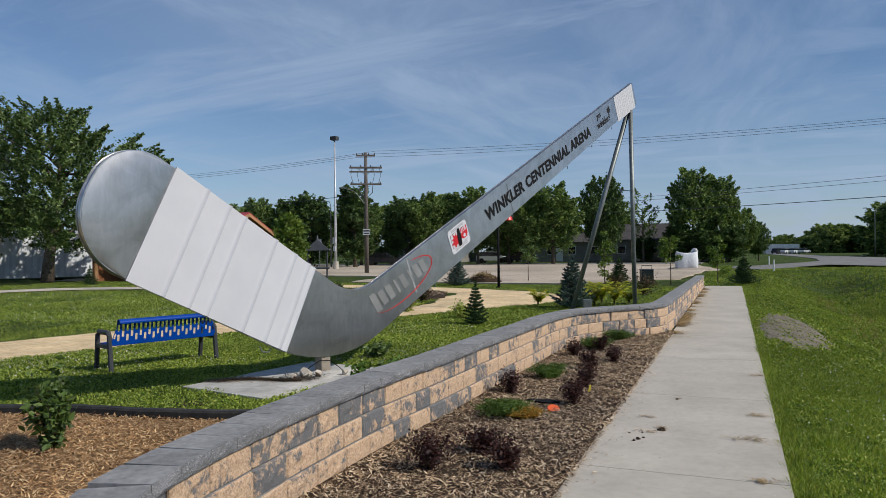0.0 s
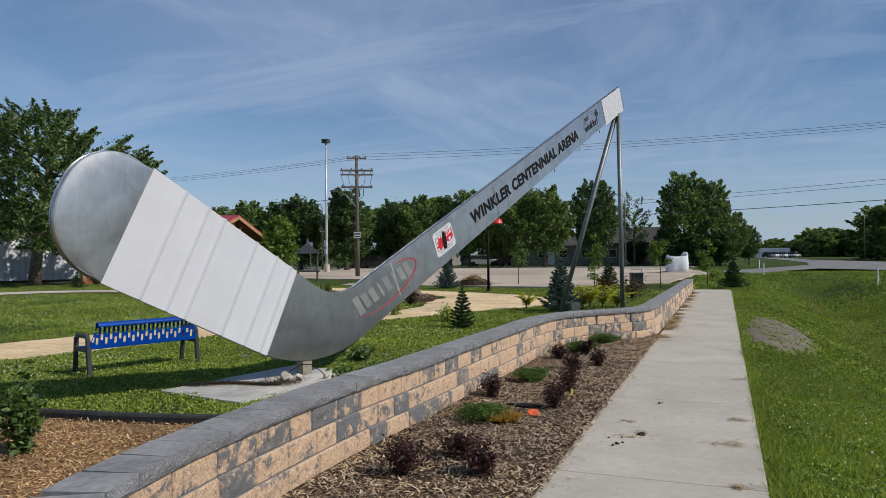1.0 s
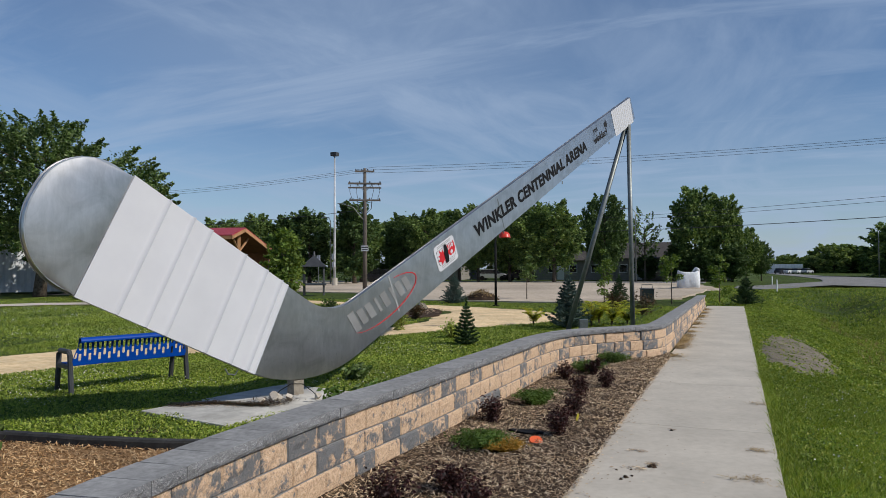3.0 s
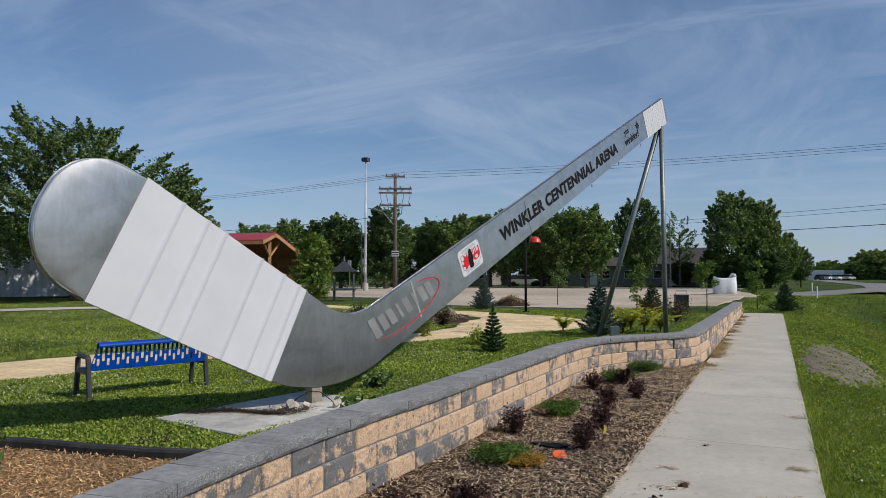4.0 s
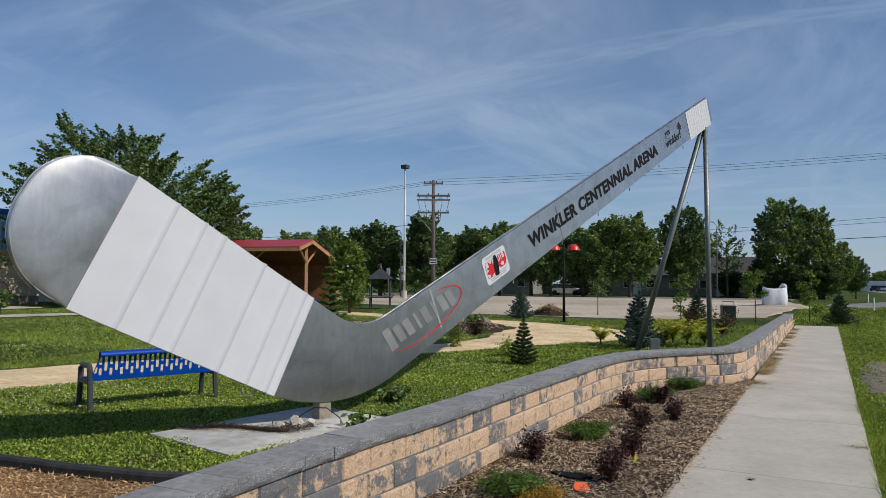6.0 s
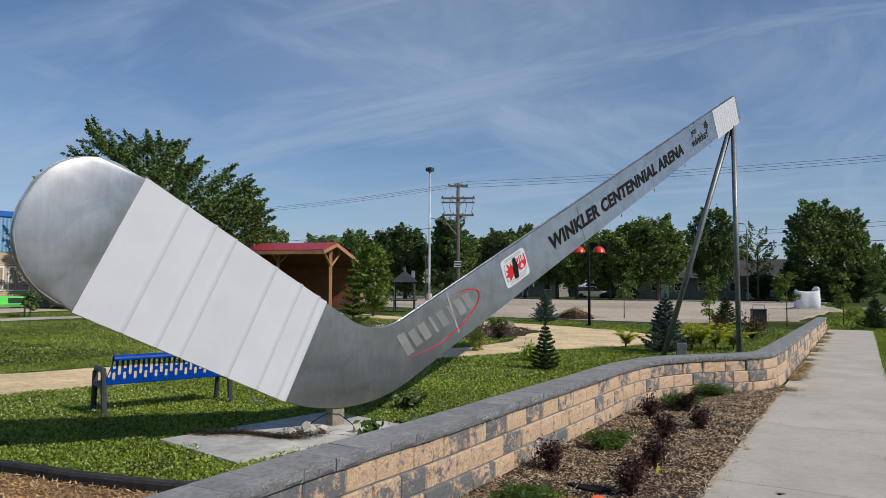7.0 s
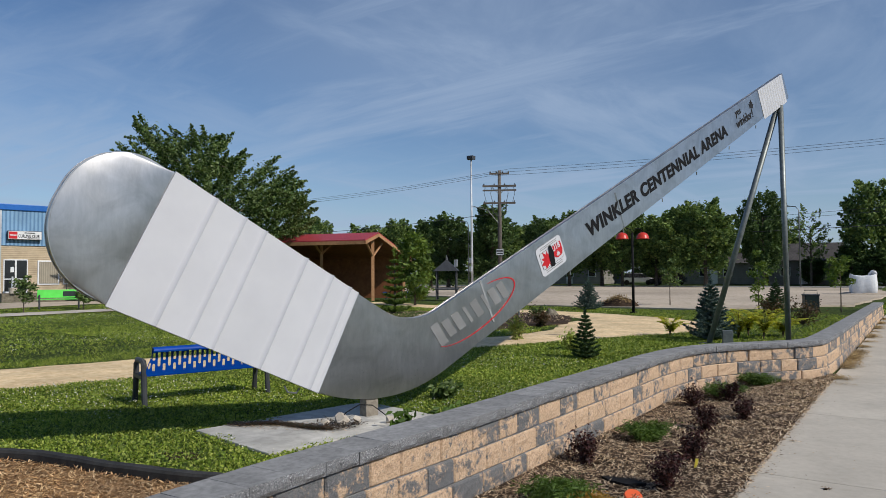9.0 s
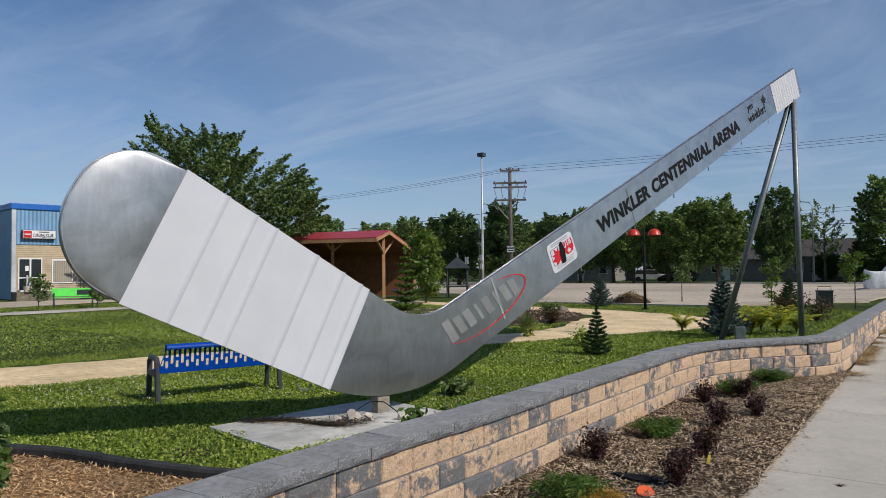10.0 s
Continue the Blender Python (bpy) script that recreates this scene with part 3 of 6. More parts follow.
def lipped_block(length, depth, height, amp, seed):
    """A wall block: split face below, a smooth bevelled lip along its top."""
    rng = random.Random(seed)
    bm = bmesh.new()
    us = [0.0, 0.03, 0.24, 0.45, 0.70, 0.97, 1.0]
    ws = [0.0, 0.05, 0.35, 0.64, 0.93, 1.0]
    grid = []
    for j, w in enumerate(ws):
        row = []
        for i, u in enumerate(us):
            side = i in (0, len(us) - 1)
            inner = 1 < i < len(us) - 2 and 1 < j < 4
            y = rng.uniform(-amp, amp * 0.5) if inner else 0.0
            y += (0.012 if side else 0.0) + (0.012 if j == 0 else 0.014 if j == 5 else 0.0)
            row.append(bm.verts.new(((u - 0.5) * length, y, w * height)))
        grid.append(row)
    for j in range(len(ws) - 1):
        for i in range(len(us) - 1):
            bm.faces.new((grid[j][i], grid[j][i + 1], grid[j + 1][i + 1], grid[j + 1][i]))
    back = [bm.verts.new((x * length, depth, z * height)) for z in (0, 1) for x in (-0.5, 0.5)]
    bm.faces.new(grid[-1] + [back[3], back[2]]).material_index = 1
    bm.faces.new([r[0] for r in grid[::-1]] + [back[0], back[2]])
    bm.faces.new([r[-1] for r in grid] + [back[3], back[1]])
    bmesh.ops.recalc_face_normals(bm, faces=bm.faces)
    me = bpy.data.meshes.new("block")
    bm.to_mesh(me)
    bm.free()
    finish(me, BLOCK)
    me.materials.append(CAP)
    return me


BH = 0.178
LENGTHS = (0.44, 0.40, 0.31)
block_meshes = [[lipped_block(ln - 0.004, 0.2, BH - 0.002, 0.012, 6 * k + s) for s in range(5)] for k, ln in enumerate(LENGTHS)]
cap_meshes = [rough_block(0.289 - 0.001 * (s % 3), 0.33, 0.08, 8, 3, 0.013, 20 + s, CAP, 0.008 + 0.002 * (s % 2), CAPFRONT) for s in range(6)]
END = (len(line) - 1) * 0.05
START = 4.0
rb = random.Random(5)
for course in range(3):
    s = START + (0.19 if course % 2 else 0.0)
    while s < END - 0.1:
        k = rb.choice((0, 0, 1, 1, 2))
        s += LENGTHS[k] / 2
        p, d = station(s)
        n = Vector((-d.y, d.x))
        q = p + n * (0.034 + rb.uniform(-0.0015, 0.0015) - 0.019 * course)
        z = wall_top(p.y) - 0.08 - BH * (course + 1)
        shared("block", block_meshes[k][rb.randrange(5)], wall_thing, pose(q.x, q.y, z, 0, 0, math.degrees(math.atan2(d.y, d.x))))
        s += LENGTHS[k] / 2
s = START
while s < END - 0.1:
    p, d = station(s)
    shared("cap_stone", cap_meshes[rb.randrange(6)], wall_thing, pose(p.x + rb.uniform(-0.003, 0.003), p.y, wall_top(p.y) - 0.08 + rb.uniform(-0.0008, 0.0012), rb.uniform(-0.15, 0.15), rb.uniform(-0.1, 0.1), math.degrees(math.atan2(d.y, d.x)) + rb.uniform(-0.3, 0.3)))
    s += 0.289

# ---- planting beds and paths ----
bed_edge = [(p.x - 0.10, p.y) for p in line if 0.3 < p.y < 14.6][::5]
bed = patch("mulch_bed", [(0.0, 14.6), (0.0, 0.3)] + bed_edge, 0.012, SOIL, "dark bark mulch bed between wall and sidewalk", "mulch bed")
inner = [(p.x - 0.3, p.y) for p in line if -6 < p.y < 5.5][::5]
EDGE = [(-12.5, 1.5), (-9.0, 3.3), (-6.6, 4.30), (-5.75, 4.60), (-5.25, 4.78), (-4.4, 4.90), (-3.6, 5.08), (-2.7, 5.33), (-1.93, 5.50)]
edge_line = smooth_line(EDGE, 0.1)
patch("fresh_mulch_bed", [(p.x, p.y) for p in edge_line][::2] + inner[::-1] + [(-12.5, -6)], 0.045, SOIL2, "fresh tan wood-chip mulch bed behind the wall", "mulch bed")


def edging_mesh():
    bm = bmesh.new()
    rows = []
    for i, p in enumerate(edge_line):
        d = (edge_line[min(i + 1, len(edge_line) - 1)] - edge_line[max(i - 1, 0)]).normalized()
        n = Vector((-d.y, d.x)) * 0.055
        w = 0.006 * noise.noise((p.x * 3, p.y * 3, 0))
        rows.append([bm.verts.new((p.x + n.x * a, p.y + n.y * a, z + w)) for a, z in ((-1, 0), (-1, 0.115), (-0.7, 0.135), (0.7, 0.135), (1, 0.115), (1, 0))])
    for r0, r1 in zip(rows, rows[1:]):
        for k in range(5):
            bm.faces.new((r0[k], r0[k + 1], r1[k + 1], r1[k]))
    return bm


tagged(part("bed_edging", edging_mesh(), EDGING), "black rounded edging strip between lawn and mulch", "edging", "", "structure")

PATH_A = smooth_line([(-24, -6), (-15, 1.0), (-12.0, 5.2), (-10.7, 8.0), (-10.0, 10.5), (-8.9, 13.5), (-7.2, 17.0), (-6.4, 20.0), (-6.3, 23.0), (-7.2, 25.8), (-10, 27.8), (-14, 28.8), (-19, 30), (-25, 33)], 0.5)


def path_width(p):
    return 2.0 + 0.7 / (1 + math.exp((p.y - 11.5) * 1.2)) + 2.5 * math.exp(-((p.y - 23.3) / 3.4) ** 2)


def ribbon(pts, width):
    lft, rgt = [], []
    for i, p in enumerate(pts):
        d = (pts[min(i + 1, len(pts) - 1)] - pts[max(i - 1, 0)]).normalized()
        n = Vector((-d.y, d.x))
        w = width(p) / 2
        lft.append((p + n * w)[:])
        rgt.append((p - n * w)[:])
    return lft, rgt


def ribbon_sheet(name, pts, width, z, material, label, category, ragged=0.08):
    lft, rgt = ribbon(pts, width)
    vs, fs = [], []
    for i, (a, b) in enumerate(zip(lft, rgt)):
        for k in range(7):
            f = k / 6
            x, y = a[0] + (b[0] - a[0]) * f, a[1] + (b[1] - a[1]) * f
            if k in (0, 6):
                x += ragged * noise.noise((x * 1.7, y * 1.7, k))
                y += ragged * noise.noise((x * 1.7, y * 1.7, k + 5))
            edge = -0.03 if k in (0, 6) else 0.0
            vs.append((x, y, ground_height(x, y) + z + edge + 0.012 * noise.noise((x, y, 2))))
        if i:
            o = i * 7
            fs += [(o - 7 + k, o - 6 + k, o + k + 1, o + k) for k in range(6)]
    return tagged(soup(name, vs, fs, material, None, "", True), label, category, "", "structure")


ribbon_sheet("sand_path", PATH_A, path_width, 0.03, SAND, "pale tan crushed-limestone footpath winding through lawn", "path", 0.2)
FARWALK = [(-29.5, -6), (-28.6, 8), (-28.3, 15), (-28.2, 19.2), (-26.9, 22.6), (-24.2, 24.4), (-20, 26.8)]
ribbon_sheet("far_walk", smooth_line(FARWALK, 0.5), lambda p: 1.7, 0.075, STONE, "narrow pale concrete walk across the lawn", "path", 0.05)
patch("gravel_lot", uneven([(-1.5, 40), (-6.5, 33.2), (-13, 33.6), (-18.3, 33.6), (-20, 42), (-33, 45), (-48, 42), (-54, 39), (-78, 28), (-90, 60), (-60, 79.5), (-30, 79.5), (-3, 79.5), (-0.5, 62)], 0.5, 1.5), 0.10, GRAVEL, "pale tan gravel parking lot", "parking lot", 0.1)
patch("road", [(15, -300), (24, -300), (24, 90), (23.3, 117), (20.5, 134), (17.5, 158), (15.5, 200), (13.0, 262), (9.5, 262), (10.2, 202), (12.2, 145), (12.4, 112), (14.3, 68), (15, 40)], 0.03, ASPHALT, "grey asphalt road bending away to the wood", "road")
patch("drive_crossing", uneven([(1.2, 62.5), (3.2, 60.5), (5.5, 65.3), (9.5, 75.0), (14.6, 68), (14.6, 112), (12.0, 111), (10.8, 95.4), (4.7, 76.6), (3.1, 72), (1.2, 70)], 0.3, 1.5), 0.036, ASPHALT, "grey gravel drive crossing the ditch", "road")
patch("street", [(-120, 80.5), (-2, 80.5), (-2, 87), (-120, 87)], 0.10, ASPHALT, "grey asphalt street beyond the parking lot", "road", 0.1)
dirt_xs, dirt_ys = [1.55 + 0.06 * i for i in range(34)], [12.6 + 0.14 * i for i in range(66)]


def dirt_z(x, y):
    r = math.hypot((x - 2.25 - 0.06 * (y - 15)) / 0.80, (y - 17.2) / 3.9) + 0.35 * noise.noise((x * 1.6, y * 1.1, 4)) + 0.2 * noise.noise((x * 5, y * 4, 2))
    return ground_height(x, y) + 0.03 * noise.noise((x * 3, y * 3, 1)) + max(-0.1, min(0.035, (1 - r) * 0.12))


sheet("dirt_patch", dirt_xs, dirt_ys, dirt_z, DIRT, "bare grey-brown dirt patch in the grass", "dirt", "stuff")

# ---- hockey stick sculpture ----
HEAD = 0.24729
UX, UY = math.sin(HEAD), math.cos(HEAD)
STICK = Matrix(((UX, math.cos(HEAD) * -1, 0, -4.0775), (UY, math.sin(HEAD), 0, 7.6), (0, 0, 1, 0), (0, 0, 0, 1)))
stick = thing("hockey_stick_sculpture", "giant brushed aluminium hockey stick sculpture with white taped blade", "sculpture")
stick.matrix_world = STICK     # x runs along the stick, y backwards, z up; the front face is y = 0
OUT = rounded([(-2.728, 3.011, 0.56), (-3.368, 1.782, 0.665), (0.354, 0.014, 2.26), (11.84, 5.547, 0.05), (11.56, 6.118, 0.05), (0.789, 1.035, 0.93)], 22)
OUT = [p for p, q in zip(OUT, OUT[1:] + OUT[:1]) if math.dist(p, q) > 0.012]
THICK = 0.065


def stick_body():
    bm = extruded(OUT, 0.0, THICK)
    front = [e for e in bm.edges if all(abs(v.co.y) < 1e-6 for v in e.verts)]
    bmesh.ops.bevel(bm, geom=front, offset=0.006, segments=2, affect="EDGES", profile=0.5)
    return bm


part("body", stick_body(), METAL, stick)


def grown(outline, by):
    n, out = len(outline), []
    for i in range(n):
        a, b = Vector(outline[i - 1]), Vector(outline[(i + 1) % n])
        d = b - a
        if d.length < 1e-3:
            out.append(outline[i])
            continue
        d.normalize()
        out.append((outline[i][0] + d.y * by, outline[i][1] - d.x * by))
    return out


def toe_dome():
    """The toe's face sheet, drawn out into a shallow dome."""
    ring = OUT
    lo, hi = Vector((-2.664, 1.432)), Vector((-2.056, 2.650))
    arc = [Vector(p) for p in ring]
    bm = bmesh.new()
    cols, n, m = [], 24, 14
    ts = [i / n for i in range(n + 1)]
    d = (hi - lo).normalized()
    side = Vector((-d.y, d.x))
    for f in ts:
        e = hi.lerp(lo, f)
        best = 0.012
        for p, q in zip(arc, arc[1:] + arc[:1]):
            a, b = (p - e).dot(d), (q - e).dot(d)
            if a * b <= 0 and abs(a - b) > 1e-9:
                best = max(best, ((p - e) + (q - p) * (a / (a - b))).dot(side))
        col = []
        for k in range(m + 1):
            u = k / m
            p = e + side * max(0.0, best - 0.012) * u
            w = math.sin(math.pi * min(1, max(0, f))) ** 0.7 * (1 - (2 * u - 1) ** 2) ** 0.9
            col.append(bm.verts.new((p.x, -0.003 - 0.026 * w, p.y)))
        cols.append(col)
    for c0, c1 in zip(cols, cols[1:]):
        for k in range(m):
            bm.faces.new((c0[k], c0[k + 1], c1[k + 1], c1[k]))
    return bm


part("toe_sheet", toe_dome(), METAL, stick, "domed metal toe", True)
part("back_plate", extruded(grown(OUT, 0.008), THICK + 0.002, THICK + 0.014), METAL, stick, "rim of the back plate")


def lapped(corner_tl, corner_bl, corner_br, corner_tr, cuts, lift, fold, name, label):
    """White sheet wrapped over the metal in lapped strips, each ending in a soft fold."""
    tl, bl, br, tr = (Vector(c) for c in (corner_tl, corner_bl, corner_br, corner_tr))
    cuts = [0.0] + cuts + [1.0]
    for a, b in zip(cuts, cuts[1:]):
        bm = bmesh.new()
        cols = []
        prof = [(a, 0.35), (max(a + (b - a) * 0.4, b - fold), 0.35), (max(a + (b - a) * 0.5, b - fold * 0.7), 0.39), (max(a + (b - a) * 0.6, b - fold * 0.42), 0.54), (max(a + (b - a) * 0.8, b - fold * 0.2), 0.74), (b, 1.0 if b < 1 else 0.4)]
        for f, k in prof:
            t, o = tl.lerp(tr, f), bl.lerp(br, f)
            cols.append([bm.verts.new((t.x, -0.002, t.y + 0.004)), bm.verts.new((t.x, -lift * k, t.y)), bm.verts.new((o.x, -lift * k, o.y)), bm.verts.new((o.x, -0.002, o.y - 0.004))])
        for c0, c1 in zip(cols, cols[1:]):
            for k in range(3):
                bm.faces.new((c0[k], c0[k + 1], c1[k + 1], c1[k]))
        bm.faces.new(cols[0])
        bm.faces.new(cols[-1])
        part(name, bm, WHITE, stick, label)


lapped((-2.052, 2.660), (-2.668, 1.420), (-0.508, 0.414), (0.020, 1.474), [0.198, 0.343, 0.45, 0.68, 0.836, 0.947], 0.058, 0.025, "blade_tape", "white blade wrap strip")
lapped((10.25, 5.498), (10.55, 4.93), (11.70, 5.484), (11.44, 6.055), [i / 11 for i in range(1, 11)], 0.014, 0.04, "handle_tape", "white ribbed handle wrap")
SLOPE = math.degrees(math.atan(0.474))
FACE = pose(0, 0, 0, 90)


def on_face(s, z, lift=0.004, turn=SLOPE):
    return Matrix.Translation((s, -lift, z)) @ FACE @ pose(0, 0, 0, 0, 0, turn)


words("lettering", "WINKLER CENTENNIAL ARENA", 0.308, BLACK, stick, on_face(4.345, 2.232), "bold black lettering along the shaft", 0.0125, 1.085, 1.075)
words("slogan_upper", "yes", 0.20, INK, stick, on_face(9.24, 4.80), "small dark lettering", 0.0, 1.0)
words("slogan_lower", "winkler!", 0.25, INK, stick, on_face(9.30, 4.565), "small dark lettering", 0.002, 1.0)


def flat_shape(outline, s, z, material, name, label, turn=SLOPE, lift=0.004, thick=0.002):
    ob = part(name, extruded(outline, -lift - thick, -lift), material, stick, label)
    ob.matrix_local = Matrix.Translation((s, 0, z)) @ Matrix.Rotation(-radians(turn), 4, "Y")
    return ob


def leaf_outline(r):
    pts = []
    for a, k in ((90, 1.0), (72, 0.55), (52, 0.85), (40, 0.5), (18, 0.95), (-5, 0.55), (-30, 0.75), (-60, 0.4), (-84, 0.35), (-87, 0.8)):
        pts.append((k * r * math.cos(radians(a)), k * r * math.sin(radians(a))))
    return pts + [(-x, z) for x, z in pts[::-1] if abs(x) > 1e-6]


flat_shape(leaf_outline(0.13), 9.93, 5.12, INK, "leaf_mark", "small dark maple leaf mark", 10)
# sticker: white card, red frame and leaf, dark figure-like blot as a plain shape
flat_shape(rounded([(-0.30, -0.215, 0.06), (0.30, -0.215, 0.06), (0.30, 0.215, 0.06), (-0.30, 0.215, 0.06)], 6), 3.425, 1.935, WHITE, "sticker", "white rounded event sticker", SLOPE, 0.003)
flat_shape(rounded([(-0.25, -0.125, 0.03), (0.25, -0.125, 0.03), (0.25, 0.125, 0.03), (-0.25, 0.125, 0.03)], 5), 3.425, 1.935, INK, "sticker_frame", "thin dark frame line", SLOPE, 0.006, 0.001)
flat_shape(rounded([(-0.245, -0.12, 0.03), (0.245, -0.12, 0.03), (0.245, 0.12, 0.03), (-0.245, 0.12, 0.03)], 5), 3.425, 1.935, WHITE, "sticker_field", "", SLOPE, 0.0075, 0.001)
flat_shape(leaf_outline(0.17), 3.34, 1.865, RED, "sticker_leaf", "red maple leaf shape", 50, 0.009)
flat_shape(rounded([(-0.11, -0.10, 0.09), (0.11, -0.10, 0.09), (0.115, 0.10, 0.02), (-0.115, 0.10, 0.02)], 6), 3.555, 2.02, RED, "sticker_shield", "red shield shape", SLOPE + 4, 0.011)
flat_shape(leaf_outline(0.055), 3.575, 1.965, WHITE, "shield_leaf", "", SLOPE, 0.0135)
words("shield_lettering", "U18", 0.115, WHITE, stick, on_face(3.445, 1.985, 0.0135, SLOPE + 4), "white lettering on the shield", 0.004, 1.0)
flat_shape(rounded([(-0.05, -0.15, 0.03), (0.04, -0.15, 0.03), (0.06, 0.06, 0.05), (0.02, 0.17, 0.03), (-0.03, 0.15, 0.03), (-0.06, 0.0, 0.05)], 5), 3.42, 1.93, BLACK, "sticker_blot", "plain black shape", SLOPE - 6, 0.0155)
for dz in (0.185, 0.160, -0.150, -0.178):
    flat_shape([(-0.2, -0.006), (0.2, -0.006), (0.2, 0.006), (-0.2, 0.006)], 3.425 - dz * 0.43, 1.935 + dz * 0.9, PALEGREY, "sticker_line", "fine grey print line", SLOPE, 0.0065, 0.001)
# maker's mark: pale grey slanting bars and a red swoosh
for i in range(8):
    f = (i + 0.5) / 8
    h = 0.12 if i else 0.155
    w = 0.066 if i not in (3, 5) else 0.028
    lean = 0.03
    flat_shape([(-w + lean, -h), (w + lean, -h), (w - lean, h), (-w - lean, h)], 1.165 + 1.31 * f, 0.895 + 0.60 * f, MARKGREY, "mark_bar", "pale grey slanting bar", 26, 0.003)


def swoosh():
    """A red sickle: thin at both ends, round at the nose."""
    bm = bmesh.new()
    a, b = [], []
    n = 40
    for k in range(n + 1):
        t = -2.75 + 3.9 * k / n
        w = 0.013 * math.sin(math.pi * min(1, max(0, k / n))) ** 0.6 * (k / n) ** 0.5 + 0.003
        for lst, o in ((a, 1), (b, -1)):
            x, z = (0.81 + o * 0.8 * w) * math.cos(t), (0.24 + o * 0.8 * w) * math.sin(t)
            lst.append((x, z))
    return a + b[::-1]


flat_shape(swoosh(), 1.9, 1.2, RED, "swoosh", "thin red swoosh", 27, 0.0035)
part("seam", extruded([(1.955, 1.575), (1.985, 1.590), (2.235, 1.045), (2.205, 1.030)], -0.004, 0.0), PALEGREY, stick, "joint seam between sheets")
part("seam", extruded([(5.02, 2.96), (5.045, 2.972), (5.29, 2.42), (5.265, 2.41)], -0.003, 0.0), GALV, stick, "joint seam between sheets")
for f in (2.75, 3.9, 5.3, 6.5, 7.7, 9.0, 10.2):
    part("lug", tubed([(f, 0.03, 1.13 + 0.4817 * (f - 2.41) - 0.13), (f, 0.03, 1.13 + 0.4817 * (f - 2.41) - 0.19)], 0.012, 6), GALV, stick, "small mounting lug")
for s, z in ((-0.78, 0.5), (1.35, 0.555)):
    part("tie_down", tubed([(s - 0.09, 0.06, z + 0.02), (s - 0.05, 0.06, z - 0.05), (s + 0.05, 0.06, z - 0.07), (s + 0.09, 0.06, z - 0.02)], 0.01, 6), GALV, stick, "bent steel lifting eye")
part("foot_post", boxed(0.15, 0.32, 0.02, 0.15, 0.0, 0.36, 0.008), POSTWOOD, stick, "weathered square support post")


SPLASH = np.random.default_rng(17)
sx = np.concatenate([SPLASH.uniform(-0.2, 1.0, 70), SPLASH.normal(0.75, 0.22, 60)])
sz = 0.30 + 0.42 * np.abs(SPLASH.normal(0, 0.6, 130)) + 0.30 * np.maximum(0.0, sx - 0.45) ** 1.5 + 0.35 * np.maximum(0.0, 0.3 - sx)
sr = SPLASH.uniform(0.0015, 0.0045, 130)
ring = np.array([(math.cos(a), math.sin(a)) for a in [2 * math.pi * k / 6 for k in range(6)]])
sv = np.stack([np.stack([sx + sr * c, np.full(130, -0.0022), sz + sr * d * 1.3], 1) for c, d in ring], 1).reshape(-1, 3)
tagged(soup("dried_splash", sv, np.arange(780).reshape(130, 6), PALEGREY, stick, "pale dried mud splashes low on the heel"), "", "", "", "stuff")


def to_stick(p):
    return STICK.inverted() @ Vector(p)


part("prop", tubed([to_stick((-1.247, 18.652, 0.0)), to_stick((-1.30, 18.655, 5.36))], 0.058, 12), GALV, stick, "upright galvanised steel prop", True)
part("prop", tubed([to_stick((-2.89, 18.45, 0.0)), to_stick((-1.36, 18.66, 5.36))], 0.062, 12), GALV, stick, "slanting galvanised steel prop", True)
part("base_plate", boxed(-0.16, 0.16, -0.16, 0.16, 0.03, 0.06, 0.006, Matrix.Translation(to_stick((-2.89, 18.45, 0.0)))), GALV, stick)
part("base_plate", boxed(-0.16, 0.16, -0.16, 0.16, 0.03, 0.06, 0.006, Matrix.Translation(to_stick((-1.247, 18.652, 0.0)))), GALV, stick)
tagged(part("junction_box", boxed(-0.11, 0.11, -0.08, 0.08, 0.0, 0.34, 0.01, pose(-2.45, 18.35, 0.03, 0, 0, 20)), GALV), "grey metal electrical box on the lawn", "utility box")

slab = part("concrete_pad", boxed(0, 1.43, 0, 2.28, -0.05, 0.035, 0.012, pose(-5.14, 6.27, 0.03, 0, 0, -10.8)), SLAB)
tagged(slab, "pale worn concrete pad under the stick", "concrete pad", "", "structure")

# ---- park bench ----


